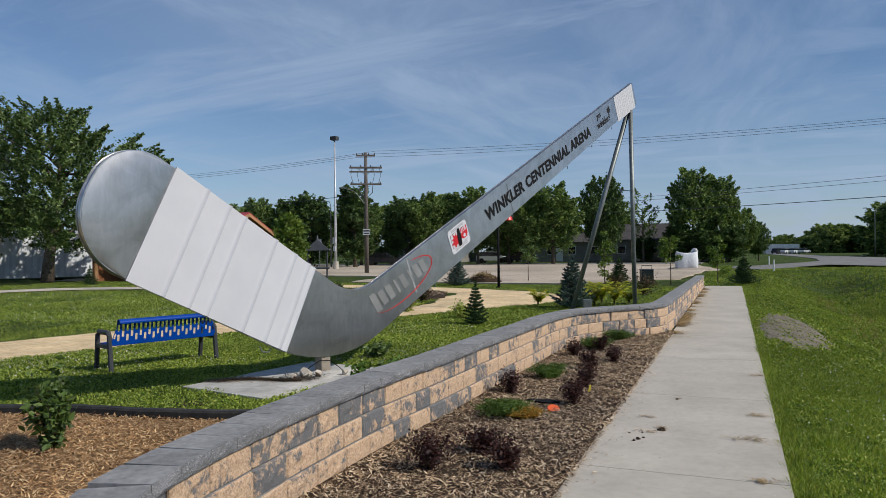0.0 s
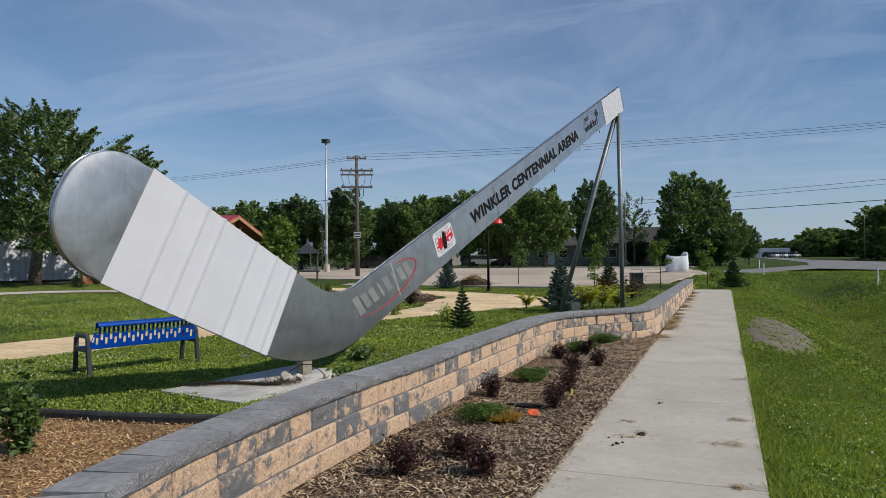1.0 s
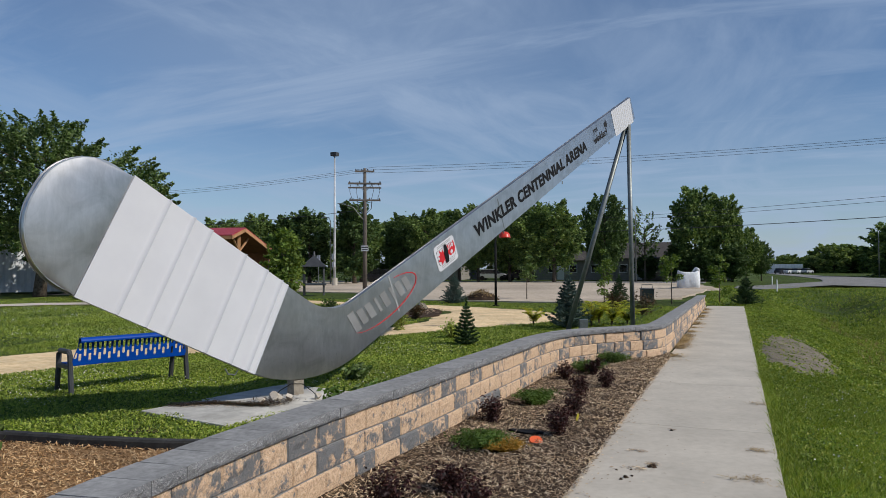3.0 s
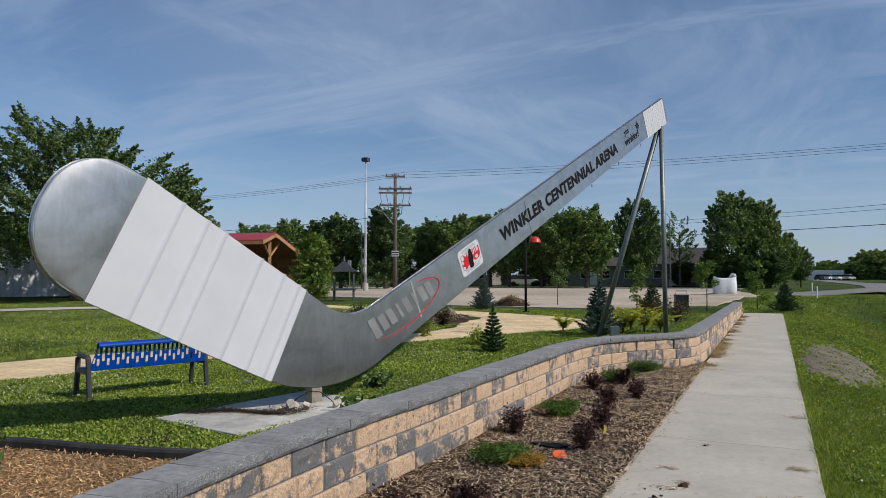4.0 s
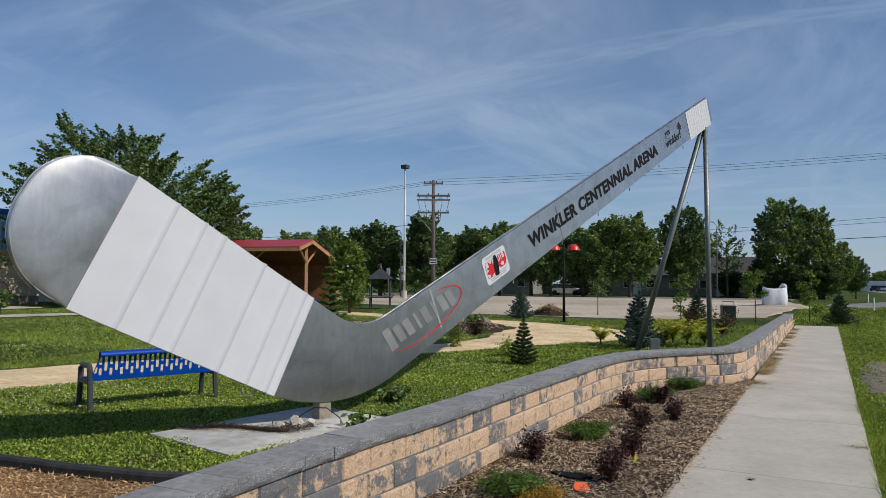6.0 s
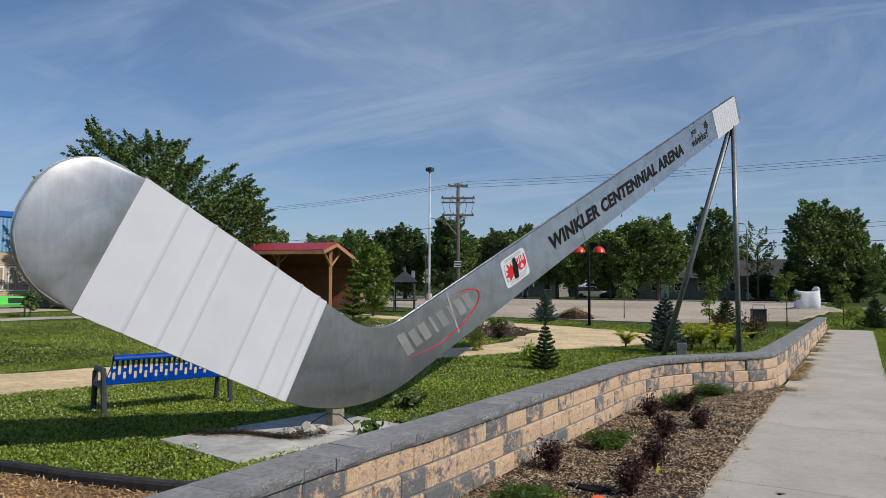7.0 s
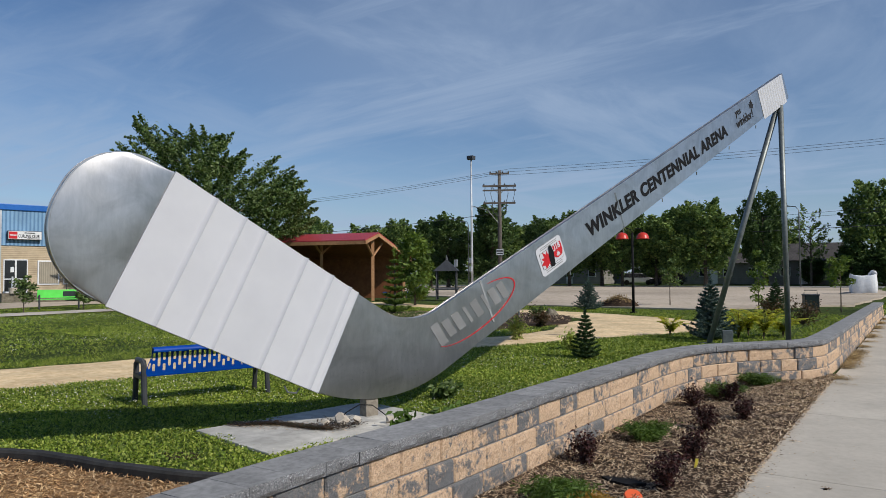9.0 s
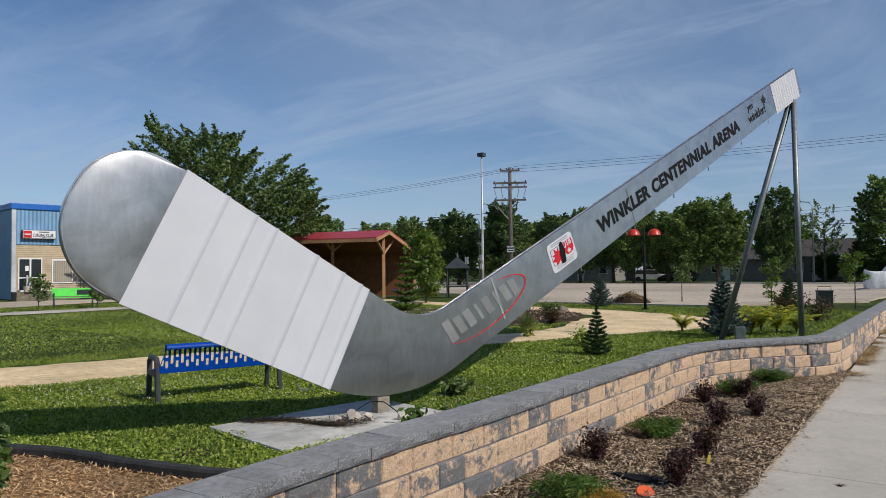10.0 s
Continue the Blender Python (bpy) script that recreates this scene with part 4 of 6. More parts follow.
def slotted_panel(length, height, n):
    """A steel panel with rows of rounded slots cut through it, its top rolled over."""
    bm = bmesh.new()
    pitch = length / n
    sw = pitch * 0.54
    cache = {}

    def shape(u, w):
        # bent profile: leans back, then rolls over at the top
        half = length / 2
        off = abs(u - half) / half
        if off > 0.9:    # the ends draw in above a low tab
            off = 0.9 + (off - 0.9) * (1 - 0.85 * max(0.0, min(1.0, (w - 0.06) / 0.20)))
            u = half + math.copysign(off * half, u - half)
        if w < height:
            return (u, 0.045 * (w / height), w)
        a = min(1.0, (w - height) / 0.16) * math.radians(200)
        r = 0.045
        return (u, 0.045 + r - r * math.cos(a), height + r * math.sin(a))

    def vert(u, w):
        key = (round(u, 5), round(w, 5))
        if key not in cache:
            cache[key] = bm.verts.new(shape(u, w))
        return cache[key]

    def rect(u0, u1, w0, w1):
        if w1 - w0 > 1e-4:
            bm.faces.new((vert(u0, w0), vert(u1, w0), vert(u1, w1), vert(u0, w1)))

    for i in range(n):
        u0, u1 = i * pitch + (pitch - sw) / 2, i * pitch + (pitch + sw) / 2
        if 0 < i < n - 1:
            slots = [(0.115, 0.305)] if i % 2 == 0 else [(0.045, 0.155), (0.195, 0.295)]
        else:
            slots = [(0.09, 0.17), (0.22, 0.25)]
        um, c = (u0 + u1) / 2, sw * 0.25
        levels = [0.0]
        for a, b in slots:
            levels += [a, a + c, b - c, b]
        levels.append(height)
        for k in range(len(levels) - 1):
            w0, w1 = levels[k], levels[k + 1]
            if w1 - w0 < 1e-4:
                continue
            inside = k % 4
            if inside in (0,):
                rect(u0, um, w0, w1)
                rect(um, u1, w0, w1)
            elif inside == 1:
                bm.faces.new((vert(u0, w0), vert(um, w0), vert(u0, w1)))
                bm.faces.new((vert(um, w0), vert(u1, w0), vert(u1, w1)))
            elif inside == 3:
                bm.faces.new((vert(u0, w0), vert(um, w1), vert(u0, w1)))
                bm.faces.new((vert(u1, w0), vert(u1, w1), vert(um, w1)))
        for a, b in ((i * pitch, u0), (u1, (i + 1) * pitch)):
            for w0, w1 in zip(levels, levels[1:]):
                rect(a, b, w0, w1)
        for k in range(8):
            w0, w1 = height + 0.02 * k, height + 0.02 * (k + 1)
            for a, b in ((i * pitch, u0), (u0, um), (um, u1), (u1, (i + 1) * pitch)):
                rect(a, b, w0, w1)
    return bm


def bench(name, label, at, turn, panel_material, slots=True):
    """Local x along the bench, y towards the sitter's front, z up."""
    b = thing(name, label, "bench", "", "", at, turn)
    back = part("backrest", slotted_panel(1.60, 0.325, 25), panel_material, b)
    back.matrix_local = pose(-0.80, -0.03, 0.385) @ Matrix.Diagonal((1, -1, 1, 1))
    so = back.modifiers.new("thick", "SOLIDIFY")
    so.thickness, so.offset = 0.006, 0
    seat = boxed(-0.77, 0.77, -0.03, 0.40, 0.38, 0.393, 0.004)
    part("seat", seat, panel_material, b)
    part("seat_lip", tubed([(-0.77, 0.405, 0.377), (0.77, 0.405, 0.377)], 0.02, 8), panel_material, b)
    for x in (-0.81, 0.81):
        part("end_frame", tubed([(x, -0.06, 0.0), (x, -0.02, 0.30), (x, 0.0, 0.52), (x, 0.04, 0.565), (x, 0.34, 0.565), (x, 0.39, 0.52), (x, 0.41, 0.28), (x, 0.45, 0.0)], 0.036, 8), DARKMETAL, b, "charcoal cast end frame")
        part("cross_bar", boxed(x - 0.03, x + 0.03, -0.01, 0.41, 0.34, 0.39, 0.006), DARKMETAL, b)
    return b


bench("park_bench", "blue slotted steel park bench with charcoal end frames", (-6.68, 7.62, 0.03), 70.0, BLUE)

# ---- plants ----


def tree_parts(parent, seed, height, spread, crown_from, leaf, n_clumps, n_leaves, leaf_mat, trunk_r, clump_r=0.9, lean=(0, 0), limbs=9, shape=1.0, tall=0.7, spray=0.0, lift=0.4, roof=None, places=None):
    """Tapered trunk, limbs, and a crown of leaf clumps round the limb tips."""
    rng = np.random.default_rng(seed)
    top = Vector((lean[0], lean[1], height * 0.9))
    bm = bmesh.new()
    pts = [Vector((0, 0, -0.1)), Vector((lean[0] * 0.1, lean[1] * 0.1, height * 0.12)), top * 0.35, top * 0.6, top * 0.85]
    tube(bm, pts, [trunk_r * 1.25, trunk_r, trunk_r * 0.75, trunk_r * 0.45, trunk_r * 0.15], 8)
    tips = []
    for k in range(limbs):
        f = crown_from + (0.8 - crown_from) * k / max(1, limbs - 1)
        a = k * 2.4 + rng.uniform(-0.4, 0.4)
        o = top * f
        reach = spread * (0.55 + 0.4 * rng.random()) * (1.0 - 0.5 * max(0, f - 0.5))
        reach *= 0.6 if places else 1.0
        tip = o + Vector((math.cos(a) * reach, math.sin(a) * reach, reach * (0.45 + 0.35 * rng.random())))
        if roof:
            tip.z = min(tip.z, roof(tip) - 0.9)
        mid = o.lerp(tip, 0.5) + Vector((0, 0, reach * 0.08))
        tube(bm, [o, mid, tip], [trunk_r * 0.4, trunk_r * 0.22, trunk_r * 0.06], 6)
        tips += [tip, mid.lerp(tip, 0.5)]
    part("trunk", bm, BARK, parent, "", True)
    cs = []
    for k in range(n_clumps):
        if places:
            cs.append((places(rng), clump_r * rng.uniform(0.55, 1.25)))
            continue
        if k < len(tips):
            c = np.array(tips[k])
        else:
            a, w = rng.uniform(0, 2 * np.pi), rng.random()
            zf = crown_from + (1 - crown_from) * w
            rad = spread * (math.sin(math.pi * min(1, 0.12 + 0.82 * w)) ** (0.6 * shape)) * (0.35 + 0.65 * rng.random() ** 0.5)
            c = np.array([math.cos(a) * rad + lean[0] * zf, math.sin(a) * rad + lean[1] * zf, zf * height])
        if roof and c[2] > roof(c):
            continue
        cs.append((c, clump_r * rng.uniform(0.55, 1.25)))
    pts = []
    per = n_leaves // n_clumps
    for c, r in cs:
        q = rng.normal(size=(per, 3))
        q /= np.linalg.norm(q, axis=1)[:, None]
        q *= (rng.random(per) ** 0.45)[:, None] * r
        q[:, 2] *= tall
        if spray:
            u = rng.random(per)
            o = np.array([c[0] - lean[0] * 0.6, c[1] - lean[1] * 0.6, 0.0])
            o = o / (np.linalg.norm(o) + 0.3) + rng.normal(size=3) * 0.35
            o[2] += lift
            o /= np.linalg.norm(o)
            q = o * (spray * (u - 0.35))[:, None] + rng.normal(size=(per, 3)) * (r * 0.34 * (1.15 - u))[:, None]
        pts.append(c + q)
    pts = np.concatenate(pts)
    v, f = quads(pts, leaf * rng.uniform(0.6, 1.3, len(pts)), 0.3, 1.5, rng)
    soup("crown", v, f, leaf_mat, parent)


def tree(label, at, seed, group="", **k):
    t = thing("tree", label, "tree", group, "", at)
    tree_parts(t, seed, **k)
    return t


def spruce(label, at, h, r, needle_mat, seed, density=1.0, name="spruce_tree", group=""):
    """A small conifer: whorls of drooping branches that carry needles on twigs."""
    rng = np.random.default_rng(seed)
    t = thing(name, label, "spruce", group, "", at)
    part("trunk", tubed([(0, 0, -0.03), (0, 0, h * 0.5), (0, 0, h * 0.97)], [h * 0.022, h * 0.014, h * 0.004], 6), BARK, t)
    vs, tips = [], []
    levels = int(11 * density) + 3
    for i in range(levels):
        f = i / levels
        z = h * (0.04 + 0.86 * f)
        reach = r * (1 - f) ** 0.85 * rng.uniform(0.85, 1.1) + 0.03 * h
        nb = max(4, int(10 * (1 - 0.6 * f)))
        for k in range(nb):
            a = 2 * math.pi * (k + 0.5 * (i % 2)) / nb + rng.uniform(-0.25, 0.25)
            ln = reach * rng.uniform(0.75, 1.12)
            for s in np.linspace(0.1, 1, 7):
                p = np.array([math.cos(a) * ln * s, math.sin(a) * ln * s, z + ln * (0.28 * s * s - 0.12 * s) + h * 0.02 * s])
                for side in (-1, 0, 1):
                    tw = ln * 0.30 * (1.1 - s * 0.8)
                    q = p + np.array([-math.sin(a) * side, math.cos(a) * side, 0]) * tw * 0.6 + np.array([math.cos(a), math.sin(a), 0.15]) * tw * 0.3
                    tips.append((p, q))
    for i in range(10):
        z = h * (0.86 + 0.014 * i)
        tips.append((np.array([0, 0, z]), np.array([rng.uniform(-.02, .02) * h, rng.uniform(-.02, .02) * h, z + 0.05 * h])))
    V = []
    nl = h * 0.038 + 0.014
    for p, q in tips:
        d = q - p
        for s in rng.random(9):
            b = p + d * s
            o = rng.normal(size=3)
            o[2] = abs(o[2]) * 0.8
            o = o / np.linalg.norm(o) * nl * rng.uniform(0.7, 1.3) + d * 0.18
            side = np.cross(o, rng.normal(size=3))
            side = side / (np.linalg.norm(side) + 1e-6) * nl * 0.2
            V += [b - side, b + side, b + o]
    V = np.array(V)
    soup("needles", V, np.arange(len(V)).reshape(-1, 3), needle_mat, t)
    return t


def shrub(name, label, category, at, h, r, leaf, n, leaf_mat, seed, stems=9, group="", flat=0.9, aspect=1.6):
    """Thin stems that fan out, with small leaves along them."""
    rng = np.random.default_rng(seed)
    t = thing(name, label, category, group, "", at)
    bm = bmesh.new()
    pts = []
    for k in range(stems):
        a, o = rng.uniform(0, 2 * np.pi), r * rng.uniform(0.25, 1.0)
        tip = np.array([math.cos(a) * o, math.sin(a) * o, h * rng.uniform(0.6, 1.0) * (1 - 0.3 * (o / r) ** 2)])
        mid = tip * np.array([0.4, 0.4, 0.55])
        tube(bm, [(0, 0, -0.02), mid, tip], [h * 0.018, h * 0.012, h * 0.004], 4, False)
        m = n // stems
        s = rng.random(m) ** 0.6
        base = np.where((s < 0.5)[:, None], mid * (s * 2)[:, None], mid + (tip - mid) * (s * 2 - 1)[:, None])
        pts.append(base + rng.normal(size=(m, 3)) * np.array([r, r, h * flat]) * 0.16)
    part("twig_frame", bm, STEM, t)
    p = np.concatenate(pts)
    p[:, 2] = np.maximum(p[:, 2], leaf * 0.4)
    v, f = quads(p, leaf * rng.uniform(0.6, 1.3, len(p)), 0.5, aspect, rng)
    soup("foliage", v, f, leaf_mat, t)
    return t


def fronds(name, label, at, h, r, mat_, seed, n=11, group=""):
    """Arching fronds with narrow leaflets on both sides."""
    rng = np.random.default_rng(seed)
    t = thing(name, label, "shrub", group, "", at)
    V, bm = [], bmesh.new()
    for k in range(n):
        a = 2 * math.pi * k / n + rng.uniform(-0.3, 0.3)
        ln, hh = r * rng.uniform(0.6, 1.1), h * rng.uniform(0.6, 1.05)
        d = np.array([math.cos(a), math.sin(a), 0])
        sd = np.array([-d[1], d[0], 0])
        curve = [d * ln * s * s * 0.9 + d * ln * 0.1 * s + np.array([0, 0, hh * (1.6 * s - 0.75 * s * s)]) for s in np.linspace(0, 1, 6)]
        tube(bm, curve, [0.008, 0.007, 0.006, 0.005, 0.004, 0.002], 4, False)
        for s in np.linspace(0.25, 1, 12):
            b = d * ln * (s * s * 0.9 + 0.1 * s) + np.array([0, 0, hh * (1.6 * s - 0.75 * s * s)])
            for o in (-1, 1):
                tip = b + sd * o * 0.28 * r * (1.15 - 0.7 * s) + d * 0.06 - np.array([0, 0, 0.05 * rng.random()])
                w = d * 0.05
                V += [b - w, b + w, tip]
    part("twig_frame", bm, STEM, t)
    V = np.array(V)
    soup("foliage", V, np.arange(len(V)).reshape(-1, 3), mat_, t)
    return t


for i, (x, y, h, r) in enumerate([(-1.02, 4.40, 0.36, 0.24), (-0.80, 4.95, 0.24, 0.22), (-0.43, 4.60, 0.30, 0.21), (-1.27, 7.42, 0.33, 0.22), (-0.47, 7.05, 0.36, 0.20),
                                  (-0.50, 8.0, 0.34, 0.18), (-0.72, 9.35, 0.30, 0.19), (-0.50, 10.1, 0.30, 0.18), (-1.17, 10.6, 0.34, 0.20), (-0.86, 11.2, 0.30, 0.18)]):
    shrub("barberry_shrub", "dark purple barberry shrub in bark mulch", "shrub", (x, y, 0.01), h * 0.85, r * 0.9, 0.021, 980, L_BARB, 100 + i, 14, "barberries in the bed")
for i, (x, y, h, r) in enumerate([(-1.08, 8.55, 0.20, 0.30), (-1.02, 6.30, 0.16, 0.30), (-1.02, 11.5, 0.20, 0.30), (-0.80, 12.75, 0.20, 0.30)]):
    shrub("juniper", "low feathery green ground juniper in bark mulch", "shrub", (x, y, 0.01), h, r, 0.011, 4200, L_HERB, 120 + i, 34, "junipers in the bed", 0.5, 5.0)
shrub("yellowing_sprig", "yellowed low juniper beside a green one", "shrub", (-0.76, 6.27, 0.01), 0.11, 0.22, 0.011, 1600, L_GOLD, 131, 20, "", 0.5, 5.0)
shrub("leafy_shrub", "dark green leafy shrub in tan mulch", "shrub", (-4.22, 3.74, 0.05), 0.60, 0.24, 0.052, 760, L_SHRUB, 140, 12)
spruce("small dark green spruce on the lawn", (-4.19, 14.40, 0.03), 0.95, 0.26, L_SPRUCE, 1, 0.8)
spruce("blue-green spruce beside the steel prop", (-3.05, 19.4, 0.03), 1.50, 0.54, L_BLUE, 2, 1.2)
spruce("blue-green spruce at the edge of the lot", (-11.1, 31.3, 0.03), 1.40, 0.62, L_BLUE, 3, 1.2)
spruce("dark green spruce at the sidewalk's end", (1.62, 35.6, -0.02), 1.35, 0.60, L_SPRUCE, 4, 1.2)
spruce("green spruce beside the shelter", (-16.9, 24.8, 0.05), 2.65, 0.62, L_YOUNG, 5, 0.5)
spruce("small dark spruce on the far lawn", (-30.0, 26.9, 0.14), 1.0, 0.42, L_SPRUCE, 8, 0.7)
spruce("dark spruce near the lot", (-3.57, 31.9, 0.03), 1.35, 0.5, L_SPRUCE, 6, 1.0)
for i, (x, y, h, r, m, s) in enumerate([(-7.1, 17.05, 0.66, 0.26, L_PALE, "pale green young shrub at the path"), (-1.9, 26.0, 0.85, 0.55, L_RUST, "russet-green rounded shrub behind the wall"),
                                        (-10.3, 24.6, 0.55, 0.45, L_SHRUB, "small green shrub in dark mulch"), (-12.6, 27.0, 0.60, 0.45, L_SHRUB, "small green shrub in dark mulch"),
                                        (-8.6, 21.4, 0.5, 0.35, L_RUST, "small russet shrub in dark mulch"), (-13.8, 24.6, 0.5, 0.4, L_SHRUB, "small green shrub in dark mulch"), (-5.0, 15.6, 0.42, 0.28, L_PALE, "pale green young shrub at the path"),
                                        (-3.4, 29.8, 0.7, 0.5, L_RUST, "russet-green rounded shrub behind the wall"), (-4.0, 9.3, 0.22, 0.25, L_MAPLE, "low weeds under the stick")]):
    shrub("shrub", s, "shrub", (x, y, 0.03), h, r, 0.05, 650, m, 160 + i, 12)
for i, (x, y, h, r) in enumerate([(-2.55, 20.0, 0.80, 0.55), (-2.05, 20.4, 0.88, 0.55), (-2.5, 20.9, 0.88, 0.55), (-1.75, 21.3, 0.62, 0.5), (-4.25, 20.1, 0.62, 0.40)]):
    fronds("golden_shrub", "yellow-green feathery shrub on the lawn", (x, y, 0.03), h, r, L_YELLOW, 180 + i, 16, "golden shrubs")


def sapling(label, at, h, seed, spread=0.45, mat_=L_YOUNG, bare=0.45):
    t = thing("sapling", label, "tree", "", "", at)
    tree_parts(t, seed, height=h, spread=spread, crown_from=bare, leaf=0.085, n_clumps=16, n_leaves=800, leaf_mat=mat_, trunk_r=0.025, clump_r=0.28, limbs=6)
    return t


sapling("slender young tree with a bare stem", (-1.62, 35.2, 0.03), 2.75, 201, 0.55, L_YOUNG, 0.40)
sapling("slender young tree at the lot's edge", (-8.95, 36.2, 0.03), 2.3, 202, 0.5, L_MAPLE, 0.45)
sapling("slender young tree in the grass", (0.45, 37.4, 0.0), 2.3, 203, 0.5, L_YOUNG, 0.2)
sapling("narrow leafy young tree near the lot", (-4.36, 32.8, 0.03), 2.45, 204, 0.42, L_YOUNG, 0.06)
sapling("small young tree before the green bench", (-29.75, 16.3, 0.17), 1.6, 205, 0.34, L_MAPLE, 0.35)
sapling("small young tree beside the green bench", (-30.2, 19.1, 0.17), 1.15, 206, 0.28, L_MAPLE, 0.3)
tree("leafy green young tree behind the shelter's spruce", (-19.75, 30.1, 0.08), 207, height=3.5, spread=0.8, crown_from=0.08, leaf=0.15, n_clumps=50, n_leaves=2800, leaf_mat=L_YOUNG, trunk_r=0.06, clump_r=0.5)


MAPLE_U = [-7.0, -5.2, -4.2, -3.0, -2.7, -2.35, -2.0, -1.6, -1.1, 0.0, 1.3, 2.2, 2.55, 2.75, 3.05, 3.45, 4.2, 5.0, 5.9, 6.4, 6.8, 7.2]
MAPLE_Z = [6.5, 8.0, 8.9, 9.7, 10.4, 11.0, 10.2, 9.5, 10.2, 10.3, 10.6, 10.0, 9.4, 7.3, 7.3, 8.7, 8.9, 8.2, 7.2, 6.5, 5.6, 4.0]


def maple_roof(c):
    """The maple's crown: a spire, a broad dome, a gap and a lower lobe on its sunny side."""
    v = 0.78 * c[0] - 0.62 * c[1]
    return (float(np.interp(c[0] * 0.62 + c[1] * 0.78, MAPLE_U, MAPLE_Z)) - 0.7) * (1 - 0.25 * (v / 5.5) ** 2)


def maple_place(rng):
    """A place in the crown, more often near its skin."""
    while True:
        u, v, w = rng.uniform(-6.6, 7.0), rng.uniform(-5.2, 5.2), 1 - rng.random() ** 1.5
        if (u / 7.0) ** 2 + (v / 5.4) ** 2 > 1 or 2.7 < u < 3.05:
            continue
        x, y = 0.62 * u + 0.78 * v, 0.78 * u - 0.62 * v
        if y < -3.8:
            continue
        low = 2.1 + 0.55 * max(0.0, u - 2.5) + 0.3 * max(0.0, -u - 4)
        high = maple_roof((x, y))
        if high > low:
            return np.array([x, y, low + (high - low) * w])


big = thing("tree", "large spreading maple with a leaning trunk", "tree", "", "", (-35.0, 28.4, 0.2))
tree_parts(big, 31, height=10.6, spread=6.0, crown_from=0.2, leaf=0.13, n_clumps=500, n_leaves=72000, leaf_mat=L_MAPLE, trunk_r=0.30, clump_r=0.56, spray=1.7, lift=0.55, lean=(0.9, 0.6), limbs=22, roof=maple_roof, places=maple_place)

# distant trees: a few kinds, each repeated at other places, turned and sized
kinds = []
for i, (h, sp, cf, cr, lm) in enumerate([(9.5, 2.7, 0.24, 1.0, L_FAR), (9.0, 2.0, 0.12, 0.85, L_FAR2), (8.5, 3.1, 0.28, 1.1, L_FAR), (10.0, 3.3, 0.22, 1.2, L_FAR2)]):
    t = thing("tree", ["green boulevard elm", "dark narrow tree", "broad green tree", "tall dark tree"][i] + " beyond the gravel lot", "tree", "trees beyond the lot", "", ((-78, -82, -86, -90)[i], 84 + 3 * i, 0.1))
    tree_parts(t, 300 + i, height=h, spread=sp, crown_from=cf, leaf=0.24, n_clumps=130, n_leaves=15000, leaf_mat=lm, trunk_r=0.2, clump_r=cr * 1.15, limbs=10, spray=1.7, lift=0.9)
    kinds.append((t, h))
for i, (h, sp, cf, lm) in enumerate([(9.5, 3.0, 0.10, L_HAZED), (10.0, 3.0, 0.10, L_FAR)]):
    t = thing("tree", ["green", "dark green"][i] + " tree in the wood far beyond the lot", "tree", "far wood trees", "", (-94 - 4 * i, 98, 0.1))
    tree_parts(t, 320 + i, height=h, spread=sp, crown_from=cf, leaf=0.42, n_clumps=90, n_leaves=4200, leaf_mat=lm, trunk_r=0.2, clump_r=1.1, limbs=8, spray=1.9, lift=1.0)
    kinds.append((t, h))
t = thing("tree", "thin half-bare tree beyond the gravel lot", "tree", "trees beyond the lot", "", (-102, 98, 0.1))
tree_parts(t, 330, height=9.5, spread=2.0, crown_from=0.3, leaf=0.17, n_clumps=60, n_leaves=2600, leaf_mat=L_FAR, trunk_r=0.16, clump_r=0.6, limbs=16, spray=1.2, lift=0.8)
kinds.append((t, 9.5))
rt = random.Random(11)


def far_tree(kind, x, y, height, z=0.1, wide=1.0):
    t, h = kinds[kind]
    s = height / h
    c = copy_thing(t, pose(x, y, z, 0, 0, rt.uniform(0, 360)) @ Matrix.Diagonal((s * wide, s * wide, s, 1)))
    return c


for k, x, y, h, w in [(2, -58, 76, 8.2, 1.2), (0, -53.5, 73, 8.6, 0.9), (1, -49.5, 74, 8.8, 1.0), (1, -45.2, 71.5, 9.3, 1.1), (1, -38.6, 70.5, 9.6, 1.0), (0, -43, 80, 8.8, 1.0), (3, -38.5, 84, 9.6, 1.0),
                      (0, -34.5, 82, 9.2, 1.0), (2, -31.5, 85, 9.0, 1.0), (0, -28.2, 83, 9.8, 0.9), (2, -24.5, 84, 8.2, 1.0), (0, -21.6, 82, 9.2, 1.0), (0, -18.7, 83, 10.3, 1.05), (3, -13.8, 89, 11.8, 0.7),
                      (6, -9.3, 92, 10.2, 0.9), (0, -3.4, 93, 12.0, 0.8), (0, -0.2, 94, 11.0, 0.7), (2, 2.4, 96, 6.8, 0.7), (3, 4.2, 99, 5.0, 0.8), (1, -5.2, 91.5, 4.6, 1.6), (1, -2.2, 91, 4.2, 1.8), (1, 0.8, 92, 4.6, 1.7), (1, -9.5, 95, 3.4, 1.6),
                      (2, -70, 72, 8.5, 1.3), (0, -66, 80, 8.8, 1.2), (2, -62, 46, 7.6, 1.2), (0, -58.5, 38, 7.5, 1.2), (2, -60, 30, 7.2, 1.2), (0, -64, 22, 7.2, 1.3)]:
    far_tree(k, x, y, h * rt.uniform(0.86, 0.93), 0.05, w * 1.1)
for i in range(12):
    far_tree(4 + rt.randrange(2), -62 + 4.2 * i + rt.uniform(-1, 1), 104 + rt.uniform(-4, 8), rt.uniform(8.0, 10.0), 0.1, 1.25)
